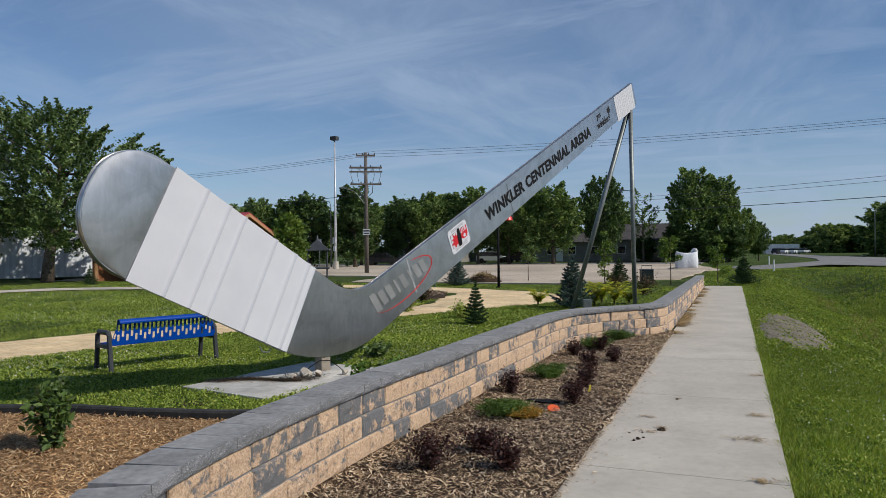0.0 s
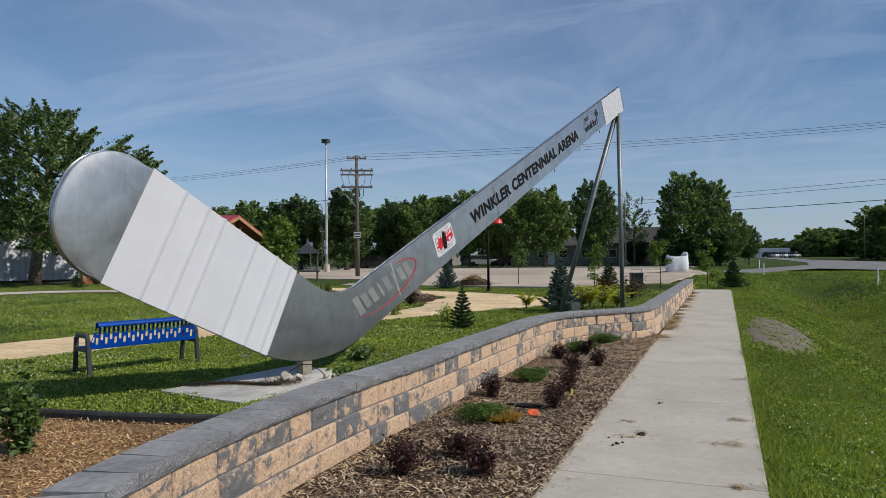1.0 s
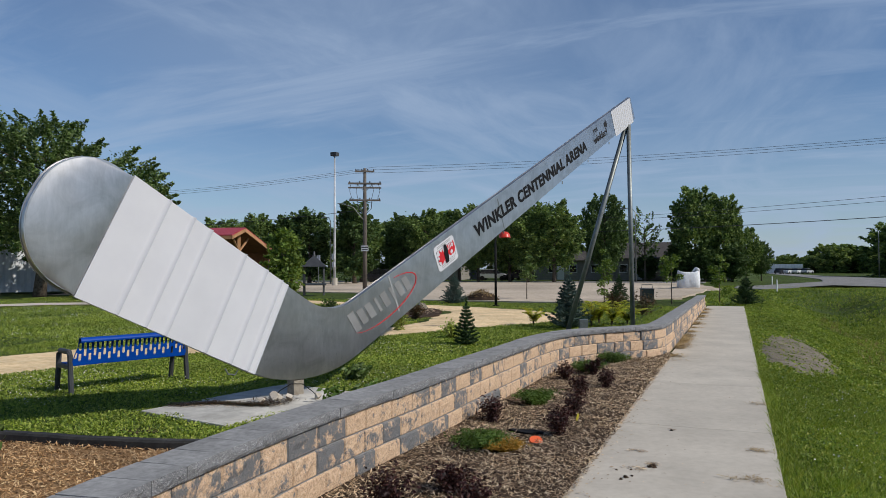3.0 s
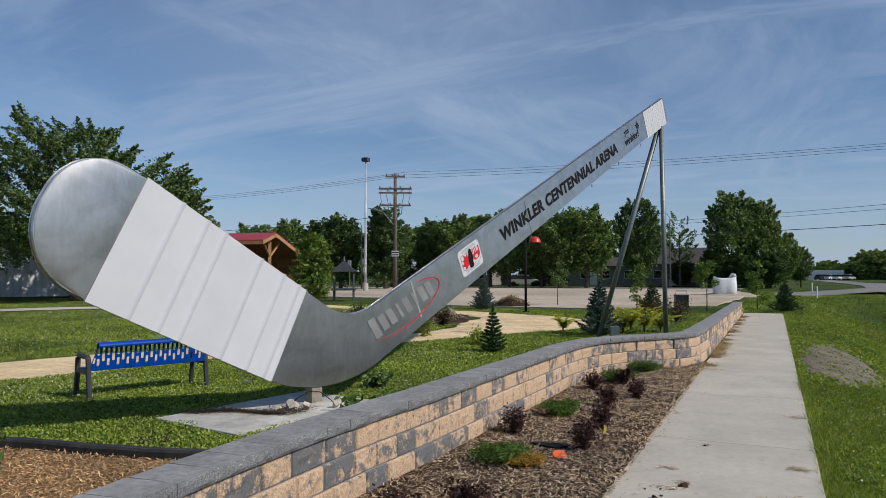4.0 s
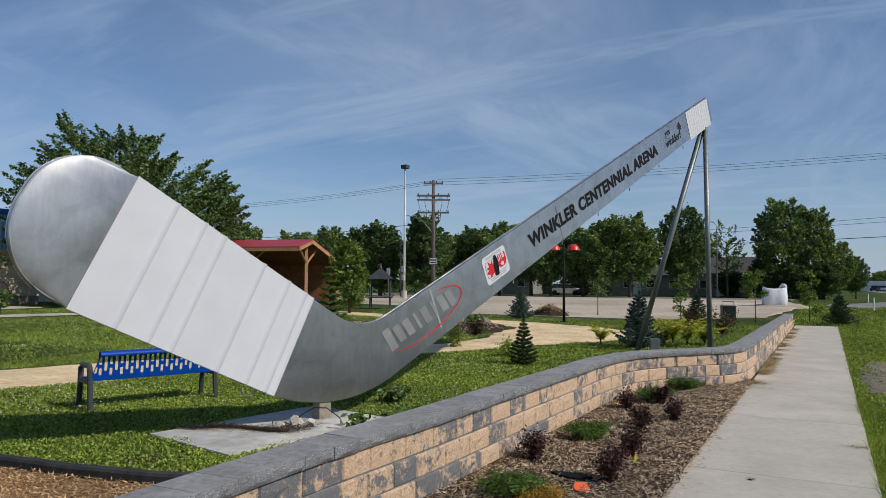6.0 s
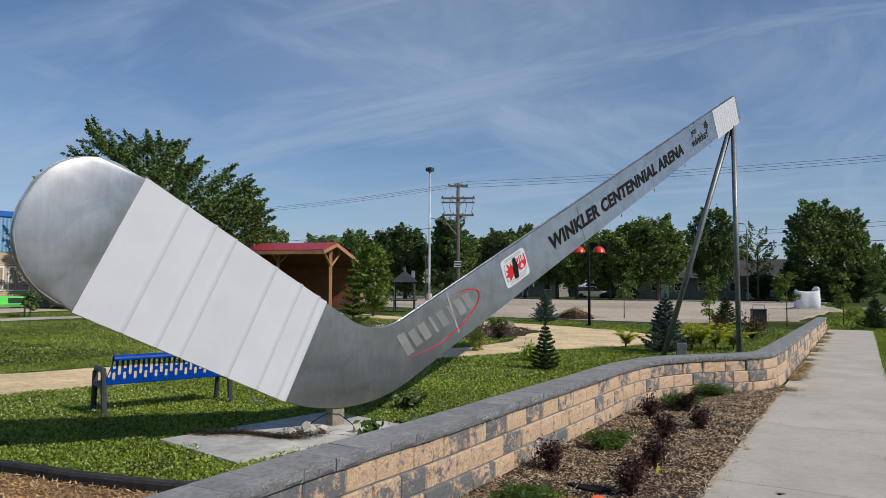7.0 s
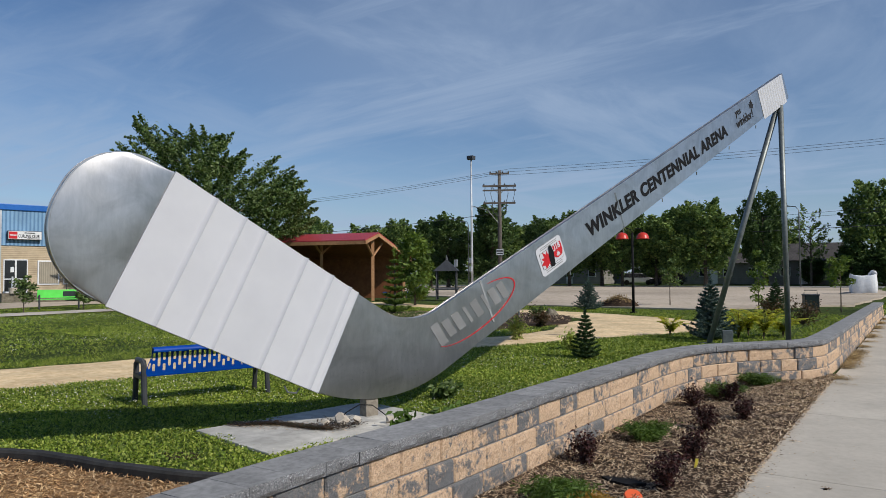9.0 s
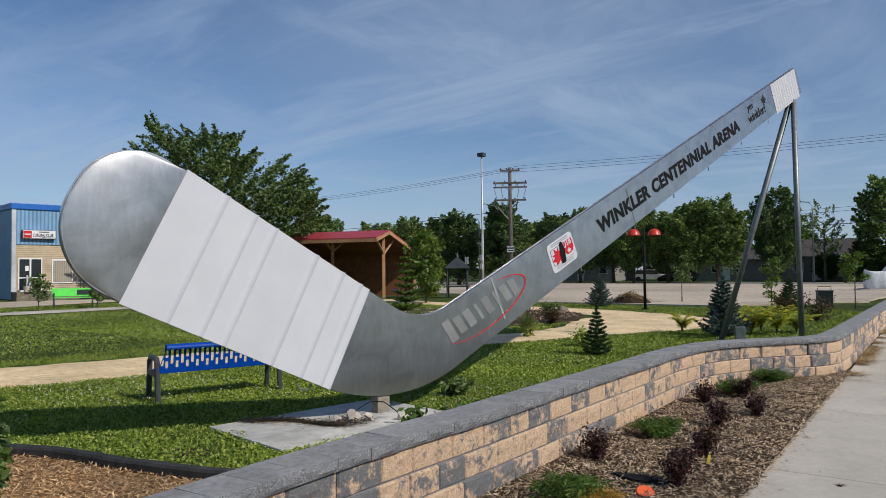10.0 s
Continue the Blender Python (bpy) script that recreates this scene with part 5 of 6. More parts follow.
for i in range(44):
    f = i / 43
    far_tree(4 + rt.randrange(2), 2 + 68 * f + rt.uniform(-2, 2), 262 - 40 * f + rt.uniform(-8, 8), rt.uniform(7.5, 11.5) * (0.62 if i < 14 else 0.85), -1.4, 1.7)
for k, x, y, h in [(3, 27.5, 150, 10.0), (0, 31, 146, 9.5), (2, 36, 142, 10.5), (3, 33, 158, 11.5), (0, 42, 140, 11)]:
    far_tree(4 + k % 2, x, y, h, -0.8, 1.5)

# ---- poles, lamps and wires ----
flood = thing("floodlight_pole", "tall slim pale steel floodlight pole on a concrete base", "light pole", "", "", (-35.7, 61.4, 0.1))
part("pole", tubed([(0, 0, 0.6), (0, 0, 6), (0, 0, 12.9)], [0.13, 0.11, 0.075], 10), LIGHTPOLE, flood, "", True)
part("base", tubed([(0, 0, 0), (0, 0, 0.75)], 0.28, 12), CONCRETE, flood, "round concrete base")
part("lamp_head", boxed(-0.34, 0.34, -0.30, 0.30, 12.9, 13.28, 0.04), DARKMETAL, flood, "dark boxy lamp head")
part("meter_box", boxed(-0.16, 0.16, -0.34, -0.1, 2.6, 3.15, 0.02), LIGHTPOLE, flood)
part("meter_box", boxed(-0.13, 0.13, -0.32, -0.1, 1.8, 2.3, 0.02), LIGHTPOLE, flood)
sign = thing("road_sign", "grey back of a small road sign on a post", "sign", "", "", (-37.2, 60.8, 0.1))
part("post", tubed([(0, 0, 0), (0, 0, 3.0)], 0.035, 6), GALV, sign)
part("plate", boxed(-0.2, 0.2, -0.02, 0.02, 2.3, 3.0, 0.01), LIGHTPOLE, sign)

up = thing("utility_pole", "weathered wooden utility pole with three crossarms and insulators", "utility pole", "", "", (-25.45, 48.85, 0.1), 28)
part("pole", tubed([(0, 0, 0), (0, 0, 5), (0, 0, 9.45)], [0.19, 0.16, 0.12], 10), POLEWOOD, up, "", True)
for z, w, pair in ((9.2, 0.75, False), (8.25, 1.28, True), (6.95, 1.22, False)):
    arm = part("crossarm", boxed(-w, w, -0.14 if not pair else -0.2, -0.04, z - 0.07, z + 0.07, 0.01), POLEWOOD, up)
    if pair:
        part("crossarm", boxed(-w, w, -0.12, -0.02, z - 0.38, z - 0.26, 0.01), POLEWOOD, up)
    for k in range(4):
        x = -w * 0.92 + 2 * w * 0.92 * k / 3
        part("insulator", tubed([(x, -0.09, z + 0.06), (x, -0.09, z + 0.13), (x, -0.09, z + 0.20)], [0.03, 0.055, 0.02], 8), DARKMETAL, up)
for s in (-1, 1):
    part("brace", tubed([(0, -0.1, 7.6), (s * 0.6, -0.1, 8.2)], 0.025, 5), GALV, up)
    for x in (0.55, 1.05):
        part("jumper", tubed([(s * x, -0.08, 8.3), (s * (x + 0.12), -0.08, 7.7), (s * x * 0.95, -0.08, 7.05)], 0.018, 5), WIRE, up)
    part("conduit", tubed([(s * 0.55, -0.06, 6.9), (s * 0.5, -0.1, 6.3), (s * 0.12, -0.16, 5.9)], 0.03, 5), WIRE, up)
part("lamp_arm", tubed([(0, -0.1, 5.3), (-0.9, -0.1, 6.4), (-1.9, -0.1, 6.7), (-2.1, -0.1, 6.68)], 0.03, 6), GALV, up)
part("sign_plate", boxed(-0.27, 0.27, -0.24, -0.20, 2.98, 3.42, 0.01), LIGHTPOLE, up, "pale sign with two dark lines")
part("sign_line", boxed(-0.25, 0.25, -0.246, -0.241, 3.24, 3.34), INK, up)
part("sign_line", boxed(-0.22, 0.22, -0.246, -0.241, 3.06, 3.14), INK, up)


def cable(name, a, b, sag, radius, label):
    pts = [Vector(a).lerp(Vector(b), i / 24) - Vector((0, 0, sag * 4 * (i / 24) * (1 - i / 24))) for i in range(25)]
    c = part(name, tubed(pts, radius, 5), WIRE, None)
    return tagged(c, label, "cable", "power lines")


for dx, z in ((-0.7, 9.15), (0.0, 9.42), (0.7, 9.66)):
    y = 48.85 + dx * 0.5
    cable("power_cable", (-25.45 + dx, y, z), (26, 50.6 + dx, z + 0.65), 0.55, 0.011, "thin overhead power cable")
    cable("power_cable", (-25.45 + dx, y, z), (-80, 55 + dx, z + 0.8), 0.9, 0.011, "thin overhead power cable")
cable("power_cable", (-70, 57, 6.4), (-25.6, 48.9, 6.3), 0.5, 0.02, "thin overhead power cable")
for z0, z1, r in ((7.55, 7.75, 0.016), (7.2, 7.35, 0.016), (6.0, 6.05, 0.03)):
    cable("power_cable", (-14, 84, z0), (32, 52, z1), 0.35, r, "overhead cable beyond the lot")

lamp = thing("park_lamp", "black park lamp post with two red dome shades", "lamp post", "", "", (-8.62, 30.0, 0.03), 32)
part("post", tubed([(0, 0, 0), (0, 0, 3.28)], [0.06, 0.045], 10), BLACK, lamp, "", True)
part("foot", tubed([(0, 0, 0), (0, 0, 0.06)], 0.14, 12), BLACK, lamp)
for s in (-1, 1):
    part("arm", tubed([(0, 0, 3.05)] + [(s * (0.21 - 0.21 * math.cos(a)), 0, 3.25 + 0.22 * math.sin(a)) for a in (0.3, 0.9, 1.57, 2.2, 2.8)] + [(s * 0.42, 0, 3.22)], 0.018, 6), BLACK, lamp)
    bm = bmesh.new()
    prof = [(0.02, 3.30), (0.10, 3.285), (0.18, 3.235), (0.235, 3.15), (0.255, 3.05), (0.27, 3.03), (0.245, 3.03), (0.225, 3.14), (0.1, 3.26)]
    rings = [[bm.verts.new((s * 0.42 + r * math.cos(t), r * math.sin(t), z)) for t in [2 * math.pi * k / 20 for k in range(20)]] for r, z in prof]
    for r0, r1 in zip(rings, rings[1:]):
        for k in range(20):
            bm.faces.new((r0[k], r0[(k + 1) % 20], r1[(k + 1) % 20], r1[k]))
    bm.faces.new(rings[0])
    shade = part("shade", bm, REDLAMP, lamp, "red enamel dome shade", True)
    part("finial", tubed([(s * 0.42, 0, 3.29), (s * 0.42, 0, 3.36)], 0.02, 6), BLACK, lamp)


def street_light(x, y, h, turn, label):
    t = thing("street_lamp", label, "street lamp", "street lamps", "", (x, y, 0.0), turn)
    part("pole", tubed([(0, 0, 0), (0, 0, h - 1.2), (0, 0, h - 0.5), (0.35, 0, h - 0.1), (1.2, 0, h)], [0.09, 0.07, 0.06, 0.05, 0.045], 8), GALV, t, "", True)
    part("lamp_head", boxed(1.1, 1.75, -0.12, 0.12, h - 0.05, h + 0.1, 0.03), GALV, t)


street_light(-40.8, 69.0, 7.6, 150, "curved grey street lamp beside the lot")
street_light(-9.4, 84, 8.6, 160, "curved grey street lamp beside the lot")
street_light(23.4, 138, 8.2, 180, "grey street lamp beside the road")

# ---- shelter ----
sh = thing("picnic_shelter", "open timber picnic shelter with red metal roof", "shelter", "", "", (-26.25, 34.55, 0.1), 0)
# local x along the gable to the viewer's far side, y along the ridge, away
GA, RI = Vector((-0.24, 0.97, 0)), Vector((-0.97, -0.24, 0))


def at_sh(g, r, z):
    p = GA * g + RI * r
    return (p.x, p.y, z)


def slab_between(a, b, c, d, t, material, name, label=""):
    """A board or roof plate between four corners, t thick downwards."""
    bm = bmesh.new()
    up_ = [bm.verts.new(p) for p in (a, b, c, d)]
    lo = [bm.verts.new((p[0], p[1], p[2] - t)) for p in (a, b, c, d)]
    bm.faces.new(up_)
    bm.faces.new(lo[::-1])
    for i in range(4):
        bm.faces.new((up_[i], lo[i], lo[(i + 1) % 4], up_[(i + 1) % 4]))
    return part(name, bm, material, sh, label)


RL, AP, WL, WR = 9.0, 4.10, -1.8, 5.0
ZL, ZR = AP - 0.28 * 1.8, AP - 0.28 * 5.0
slab_between(at_sh(0, -0.5, AP), at_sh(0, RL, AP), at_sh(WL, RL, ZL), at_sh(WL, -0.5, ZL), 0.06, REDROOF, "roof_slope", "red ribbed metal roof slope")
slab_between(at_sh(0, -0.5, AP), at_sh(0, RL, AP), at_sh(WR, RL, ZR), at_sh(WR, -0.5, ZR), 0.06, REDROOF, "roof_slope", "red ribbed metal roof slope")
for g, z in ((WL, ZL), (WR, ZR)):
    # lining plate added so each slope's underside is dark brown, not red
    slab_between(at_sh(0, -0.42, AP - 0.07), at_sh(0, RL, AP - 0.07), at_sh(g * 0.97, RL, z - 0.06), at_sh(g * 0.97, -0.42, z - 0.06), 0.02, CEDARWALL, "soffit", "reddish-brown roof lining")
    slab_between(at_sh(0, -0.52, AP - 0.065), at_sh(0, -0.44, AP - 0.065), at_sh(g, -0.44, z - 0.065), at_sh(g, -0.52, z - 0.065), 0.2, CEDAR, "barge_board", "pale cedar barge board")
    slab_between(at_sh(g, -0.5, z - 0.065), at_sh(g, RL, z - 0.065), at_sh(g + 0.05, RL, z - 0.065), at_sh(g + 0.05, -0.5, z - 0.065), 0.2, CEDAR, "fascia", "cedar fascia board")


def post(g, r, top, w=0.09):
    part("post", boxed(-w, w, -w, w, 0.0, top, 0.01, Matrix.Translation(at_sh(g, r, 0)) @ pose(0, 0, 0, 0, 0, 38)), CEDAR, sh)


post(0, -0.1, AP - 0.15)
post(0, 3.4, AP - 0.15)
post(WR - 0.3, -0.1, ZR)
post(WL + 0.1, RL - 0.6, ZL - 0.1)
post(WR - 0.3, RL - 0.6, ZR)
for s, z in ((-1.0, 0.62), (1.3, 0.75)):
    part("knee_brace", tubed([at_sh(0, -0.1, AP - 1.45), at_sh(s, -0.1, AP - 0.25 - abs(s) * 0.28)], 0.07, 4), CEDAR, sh)
    part("knee_brace", tubed([at_sh(0, 3.4, AP - 1.25), at_sh(s, 3.4, AP - 0.25 - abs(s) * 0.28)], 0.07, 4), CEDAR, sh)
slab_between(at_sh(WR - 0.3, 0.0, ZR), at_sh(WR - 0.3, RL, ZR), at_sh(WR - 0.2, RL, ZR), at_sh(WR - 0.2, 0, ZR), ZR, CEDARWALL, "board_wall", "reddish-brown board wall")
slab_between(at_sh(WL, RL - 0.5, 3.4), at_sh(WR, RL - 0.5, 2.5), at_sh(WR, RL - 0.4, 2.5), at_sh(WL, RL - 0.4, 3.4), 3.3, CEDARWALL, "board_wall", "reddish-brown board wall")
pt = thing("picnic_table", "blue picnic table under the shelter", "picnic table", "", "", (-26.4, 37.2, 0.1), 128)
part("tabletop", boxed(-0.9, 0.9, -0.38, 0.38, 0.70, 0.75, 0.01), BLUE, pt)
for s in (-1, 1):
    part("seat", boxed(-0.9, 0.9, s * 0.72 - 0.14, s * 0.72 + 0.14, 0.42, 0.46, 0.01), BLUE, pt)
    for o in (-1, 1):
        part("leg", tubed([(s * 0.65, o * 0.25, 0.7), (s * 0.65, o * 0.7, 0.0)], 0.03, 6), DARKMETAL, pt)

gz = thing("kiosk", "small black steel kiosk with a pointed roof", "kiosk", "", "", (-23.25, 38.2, 0.08), 30)
bm = bmesh.new()
apex = bm.verts.new((0, 0, 2.5))
ring = [bm.verts.new((sx * 0.78, sy * 0.78, 1.78)) for sx, sy in ((-1, -1), (1, -1), (1, 1), (-1, 1))]
for i in range(4):
    bm.faces.new((apex, ring[i], ring[(i + 1) % 4]))
bm.faces.new(ring[::-1])
part("roof", bm, DARKMETAL, gz)
for sx in (-1, 1):
    for sy in (-1, 1):
        part("post", tubed([(sx * 0.6, sy * 0.6, 0), (sx * 0.6, sy * 0.6, 1.8)], 0.05, 6), DARKMETAL, gz)
part("shelf", boxed(-0.75, 0.75, -0.75, 0.75, 0.62, 0.70, 0.01), DARKMETAL, gz)
part("finial", tubed([(0, 0, 2.45), (0, 0, 2.75)], [0.1, 0.03], 8), DARKMETAL, gz)

# ---- club building ----
club = thing("club_building", "two-tone club building with blue ribbed metal over tan stone", "building", "", "", (-42.6, 21.0, 0.3), 80)
# local x along the front, y into the building
part("stone_front", boxed(0.02, 6.4, 0, 9, 0.45, 3.2), TANBRICK, club, "tan stone lower wall")
part("upper_siding", boxed(-0.02, 6.42, -0.06, 9.02, 3.2, 5.25), BLUESIDE, club, "pale blue ribbed siding")
part("side_wall", boxed(-0.06, 0.02, 0.05, 9, 0.0, 5.25), BLUESIDE, club, "blue ribbed side wall")
part("roof_trim", boxed(-0.15, 6.55, -0.15, 9.1, 5.25, 5.6, 0.03), BLUETRIM, club, "bright blue roof trim")
part("corner_trim", boxed(-0.08, 0.14, -0.08, 0.1, 0.0, 5.25), LIGHTPOLE, club)
part("plinth", boxed(-0.1, 6.4, -1.2, 0.0, -0.3, 0.45, 0.02), DIRT, club, "brown concrete landing")
door = part("door", boxed(0.27, 1.53, -0.05, 0.02, 0.45, 2.40, 0.01), CARWHITE, club, "white framed glass double door")
for x0, x1 in ((0.33, 0.85), (0.95, 1.47)):
    part("pane", boxed(x0, x1, -0.07, -0.04, 1.3, 2.34), GLASS, door)
    part("pane", boxed(x0, x1, -0.07, -0.04, 0.55, 1.22), GLASS, door)
part("notice", boxed(0.62, 0.80, -0.09, -0.075, 1.65, 1.95), CARWHITE, door)
for x0 in (2.05, 3.45):
    w = part("window", boxed(x0, x0 + 1.2, -0.05, 0.02, 0.9, 2.35, 0.01), CARWHITE, club, "window with closed tan blinds")
    part("pane", boxed(x0 + 0.08, x0 + 1.12, -0.07, -0.04, 0.98, 2.27), BLINDS, w)
rail = part("railing", tubed([(3.3, -1.1, 0.45), (3.3, -1.1, 1.25), (4.6, -1.1, 1.25), (5.0, -1.1, 0.5)], 0.03, 6), DARKMETAL, club)
part("railing", tubed([(0.5, -1.1, 0.45), (0.5, -1.1, 1.2), (0.5, -0.1, 1.2)], 0.03, 6), DARKMETAL, club)
bd = part("sign_board", boxed(0.40, 2.18, -0.32, -0.1, 3.53, 4.05, 0.02), DARKMETAL, club, "long white club sign with a red square")
part("sign_face", boxed(0.43, 2.15, -0.34, -0.325, 3.56, 4.02), CARWHITE, bd)
part("red_panel", boxed(0.45, 0.88, -0.355, -0.342, 3.59, 3.99), RED, bd, "plain red square")
part("white_wave", boxed(0.50, 0.83, -0.365, -0.357, 3.76, 3.82), CARWHITE, bd)
t = words("club_lettering", "CURLING CLUB", 0.25, INK, bd, Matrix.Translation((0.93, -0.345, 3.66)) @ FACE, "dark lettering", 0.006, 0.63)
part("sign_line", boxed(1.25, 1.8, -0.352, -0.342, 3.91, 3.96), INK, bd)
part("sign_line", boxed(1.4, 2.1, -0.352, -0.342, 3.59, 3.62), INK, bd)
ash = thing("planter_pot", "pale stone planter pot by the club door", "planter", "", "", (-41.35, 21.25, 0.75), 0)
part("pot", tubed([(0, 0, 0), (0, 0, 0.32)], [0.19, 0.23], 14), STONE, ash)
part("stem", tubed([(-0.06, 0, 0.3), (-0.06, 0, 0.95)], [0.07, 0.05], 8), LIGHTPOLE, ash)
annex = thing("white_shed", "low white ribbed metal building behind the maple", "building", "", "", (-42.6, 29.5, 0.3), 66)
part("wall", boxed(-2, 18, 0, 8, 0, 2.9), WALLWHITE, annex)
part("roof", boxed(-2.2, 18.2, -0.2, 8.2, 2.9, 3.05, 0.02), LIGHTPOLE, annex)
patch("club_drive", [(-34, 10), (-39.5, 14), (-40.6, 21), (-38.5, 32), (-46, 42), (-40, 46), (-36.2, 33), (-35.6, 22), (-34.0, 16)], 0.02, GRAVEL, "pale drive in front of the club", "driveway", 0.2, "structure", True)
gb = thing("park_bench", "lime green slatted bench in front of the club", "bench", "", "", (-32.1, 19.0, 0.2), 62)
part("seat", boxed(-0.9, 0.9, -0.45, 0.0, 0.42, 0.46, 0.01), LIME, gb)
part("backrest", boxed(-0.9, 0.9, -0.02, 0.02, 0.50, 0.88, 0.01, pose(0, 0, 0, -8)), LIME, gb)
part("backrest_pattern", boxed(0.15, 0.85, -0.03, -0.022, 0.56, 0.80, 0.0, pose(0, 0, 0, -8)), BINGREEN, gb, "dark cut-out pattern")
for x in (-0.8, 0.8):
    part("end_frame", tubed([(x, -0.45, 0), (x, -0.42, 0.62), (x, 0.0, 0.64), (x, 0.05, 0.0)], 0.04, 6), DARKMETAL, gb)

# ---- houses, vehicles, things by the lot ----


def house(label, at, turn, w, d, h, rise, wall, garage=False):
    t = thing("house", label, "house", "houses beyond the lot", "", at, turn)
    part("wall", boxed(0, w, 0, d, 0, h), wall, t)
    bm = extruded([(-0.4, h), (d + 0.4, h), (d / 2, h + rise)], -0.5, w + 0.5)
    bmesh.ops.rotate(bm, verts=bm.verts, cent=(0, 0, 0), matrix=Matrix.Rotation(radians(90), 3, "Z"))
    ro = part("roof", bm, SHINGLE, t, "dark shingled roof")
    ro.matrix_local = Matrix.Translation((w, 0, 0.002))
    n = max(2, int(w / 3))
    for k in range(n):
        x = w * (k + 0.5) / n
        wd = part("window", boxed(x - 0.55, x + 0.55, -0.05, 0.02, 1.0, 2.1, 0.01), CARWHITE, t)
        part("pane", boxed(x - 0.47, x + 0.47, -0.07, -0.04, 1.08, 2.02), GLASS, wd)
    dr = part("door", boxed(w * 0.44, w * 0.44 + 0.95, -0.05, 0.02, 0.05, 2.1, 0.01), CARWHITE, t)
    return t


house("long pale grey bungalow beneath the trees", (-27, 97.5, 0.1), 0, 12, 8, 2.7, 1.4, WALLGREY)
house("grey bungalow with a dark gabled roof", (-14.5, 96.5, 0.1), 0, 7.5, 8, 2.9, 2.2, WALLGREY)
house("dark-roofed bungalow with a pale porch", (-7.0, 98.5, 0.1), 4, 8, 8, 2.5, 1.5, WALLGREY)
house("pale bungalow beneath the trees", (-46, 97, 0.1), 0, 10, 8, 2.6, 1.4, WALLGREY)


def car(name, label, at, turn, paint, van=False):
    t = thing(name, label, "car", "parked cars", "", at, turn)
    low = rounded([(-2.1, 0.35, 0.08), (2.15, 0.35, 0.08), (2.2, 0.75, 0.15), (1.3, 0.92, 0.1), (-2.1, 0.95, 0.12)], 4)
    part("body", extruded(low, -0.85, 0.85), paint, t)
    top = rounded([(-1.9, 0.94, 0.05), (1.2, 0.94, 0.05), (0.45, 1.45, 0.15), (-1.5, 1.48, 0.15)], 4)
    part("cabin", extruded(top, -0.74, 0.74), GLASS, t, "dark glazed cabin")
    part("roof", boxed(-1.45, 0.4, -0.72, 0.72, 1.46, 1.52, 0.02), paint, t)
    for x in (-1.35, 1.35):
        for y in (-0.8, 0.8):
            wv = part("wheel", tubed([(x, y - 0.1, 0.33), (x, y + 0.1, 0.33)], 0.33, 14), RUBBER, t)
    return t


car("parked_car", "white parked car beyond the lot", (-28.9, 91.0, 0.1), 5, CARWHITE)
car("parked_car", "dark parked car beyond the lot", (-25.0, 90.5, 0.1), 185, CARDARK)
car("parked_car", "dark parked car near the kiosk", (-38.0, 76.5, 0.15), 10, CARDARK)
for i, x in enumerate((12.5, 14.5, 16.8, 19.2)):
    car("parked_car", ["dark", "white", "white", "pale"][i] + " vehicle parked far down the road", (x, 214 + i, 0), 62, [CARDARK, CARWHITE, CARWHITE, LIGHTPOLE][i])
wb = thing("white_warehouse", "long low white building far down the road", "building", "", "", (9.8, 229, 0), 0)
part("wall", boxed(0, 9.0, 0, 10, 0, 1.7), LIGHTPOLE, wb)
part("fascia", boxed(-0.2, 9.2, -0.2, 10, 1.6, 2.7, 0.05), WALLWHITE, wb)

bag = thing("bulk_bag", "bulging white woven bulk bag on a gravel heap", "bulk bag", "", "", (-2.2, 58.0, 0.06), 12)
bm = bmesh.new()
rings = []
for j, (z, r) in enumerate([(0.0, 0.70), (0.06, 0.76), (0.35, 0.80), (0.75, 0.81), (1.10, 0.79), (1.32, 0.77), (1.40, 0.74), (1.34, 0.62), (1.24, 0.40), (1.20, 0.12)]):
    ring = []
    for k in range(40):
        a = 2 * math.pi * k / 40
        c, sn = math.cos(a), math.sin(a)
        q = r / (abs(c) ** 5 + abs(sn) ** 5) ** 0.2 * (1 + 0.03 * noise.noise((c * 2, sn * 2, z * 4)) + 0.012 * math.sin(9 * a))
        rise = 0.0 if j < 5 else (0.20 * max(0.0, c) ** 3 + 0.06 * max(0.0, -c) ** 2 - 0.10 * abs(sn)) * (1 if j < 8 else 0.3)
        ring.append(bm.verts.new((q * c, q * sn, z + rise)))
    rings.append(ring)
for r0, r1 in zip(rings, rings[1:]):
    for k in range(40):
        bm.faces.new((r0[k], r0[(k + 1) % 40], r1[(k + 1) % 40], r1[k]))
bm.faces.new(rings[-1])
part("sack", bm, BAG, bag, "", True)
part("bag_corner", tubed([(0.66, -0.45, 1.36), (0.62, -0.40, 1.54), (0.52, -0.28, 1.58), (0.40, -0.1, 1.36)], [0.15, 0.13, 0.11, 0.12], 9), BAG, bag, "gathered bag corner", True)


def heap(name, label, category, at, rx, ry, h, material, seed, kind="stuff", n=22):
    bm = bmesh.new()
    rows = []
    for j in range(n + 1):
        rows.append([])
        for i in range(n + 1):
            u, w = 2 * i / n - 1, 2 * j / n - 1
            k = max(0.0, 1 - (u * u + w * w)) ** 0.8
            z = h * k * (0.75 + 0.5 * noise.noise((u * 2.4 + seed, w * 2.4, seed))) + 0.12 * h * k * noise.noise((u * 8, w * 8, seed))
            rows[-1].append(bm.verts.new((u * rx, w * ry, z - 0.03)))
    for j in range(n):
        for i in range(n):
            bm.faces.new((rows[j][i], rows[j][i + 1], rows[j + 1][i + 1], rows[j + 1][i]))
    o = part(name, bm, material, None, "", True)
    o.matrix_world = pose(*at)
    return tagged(o, label, category, "", kind)


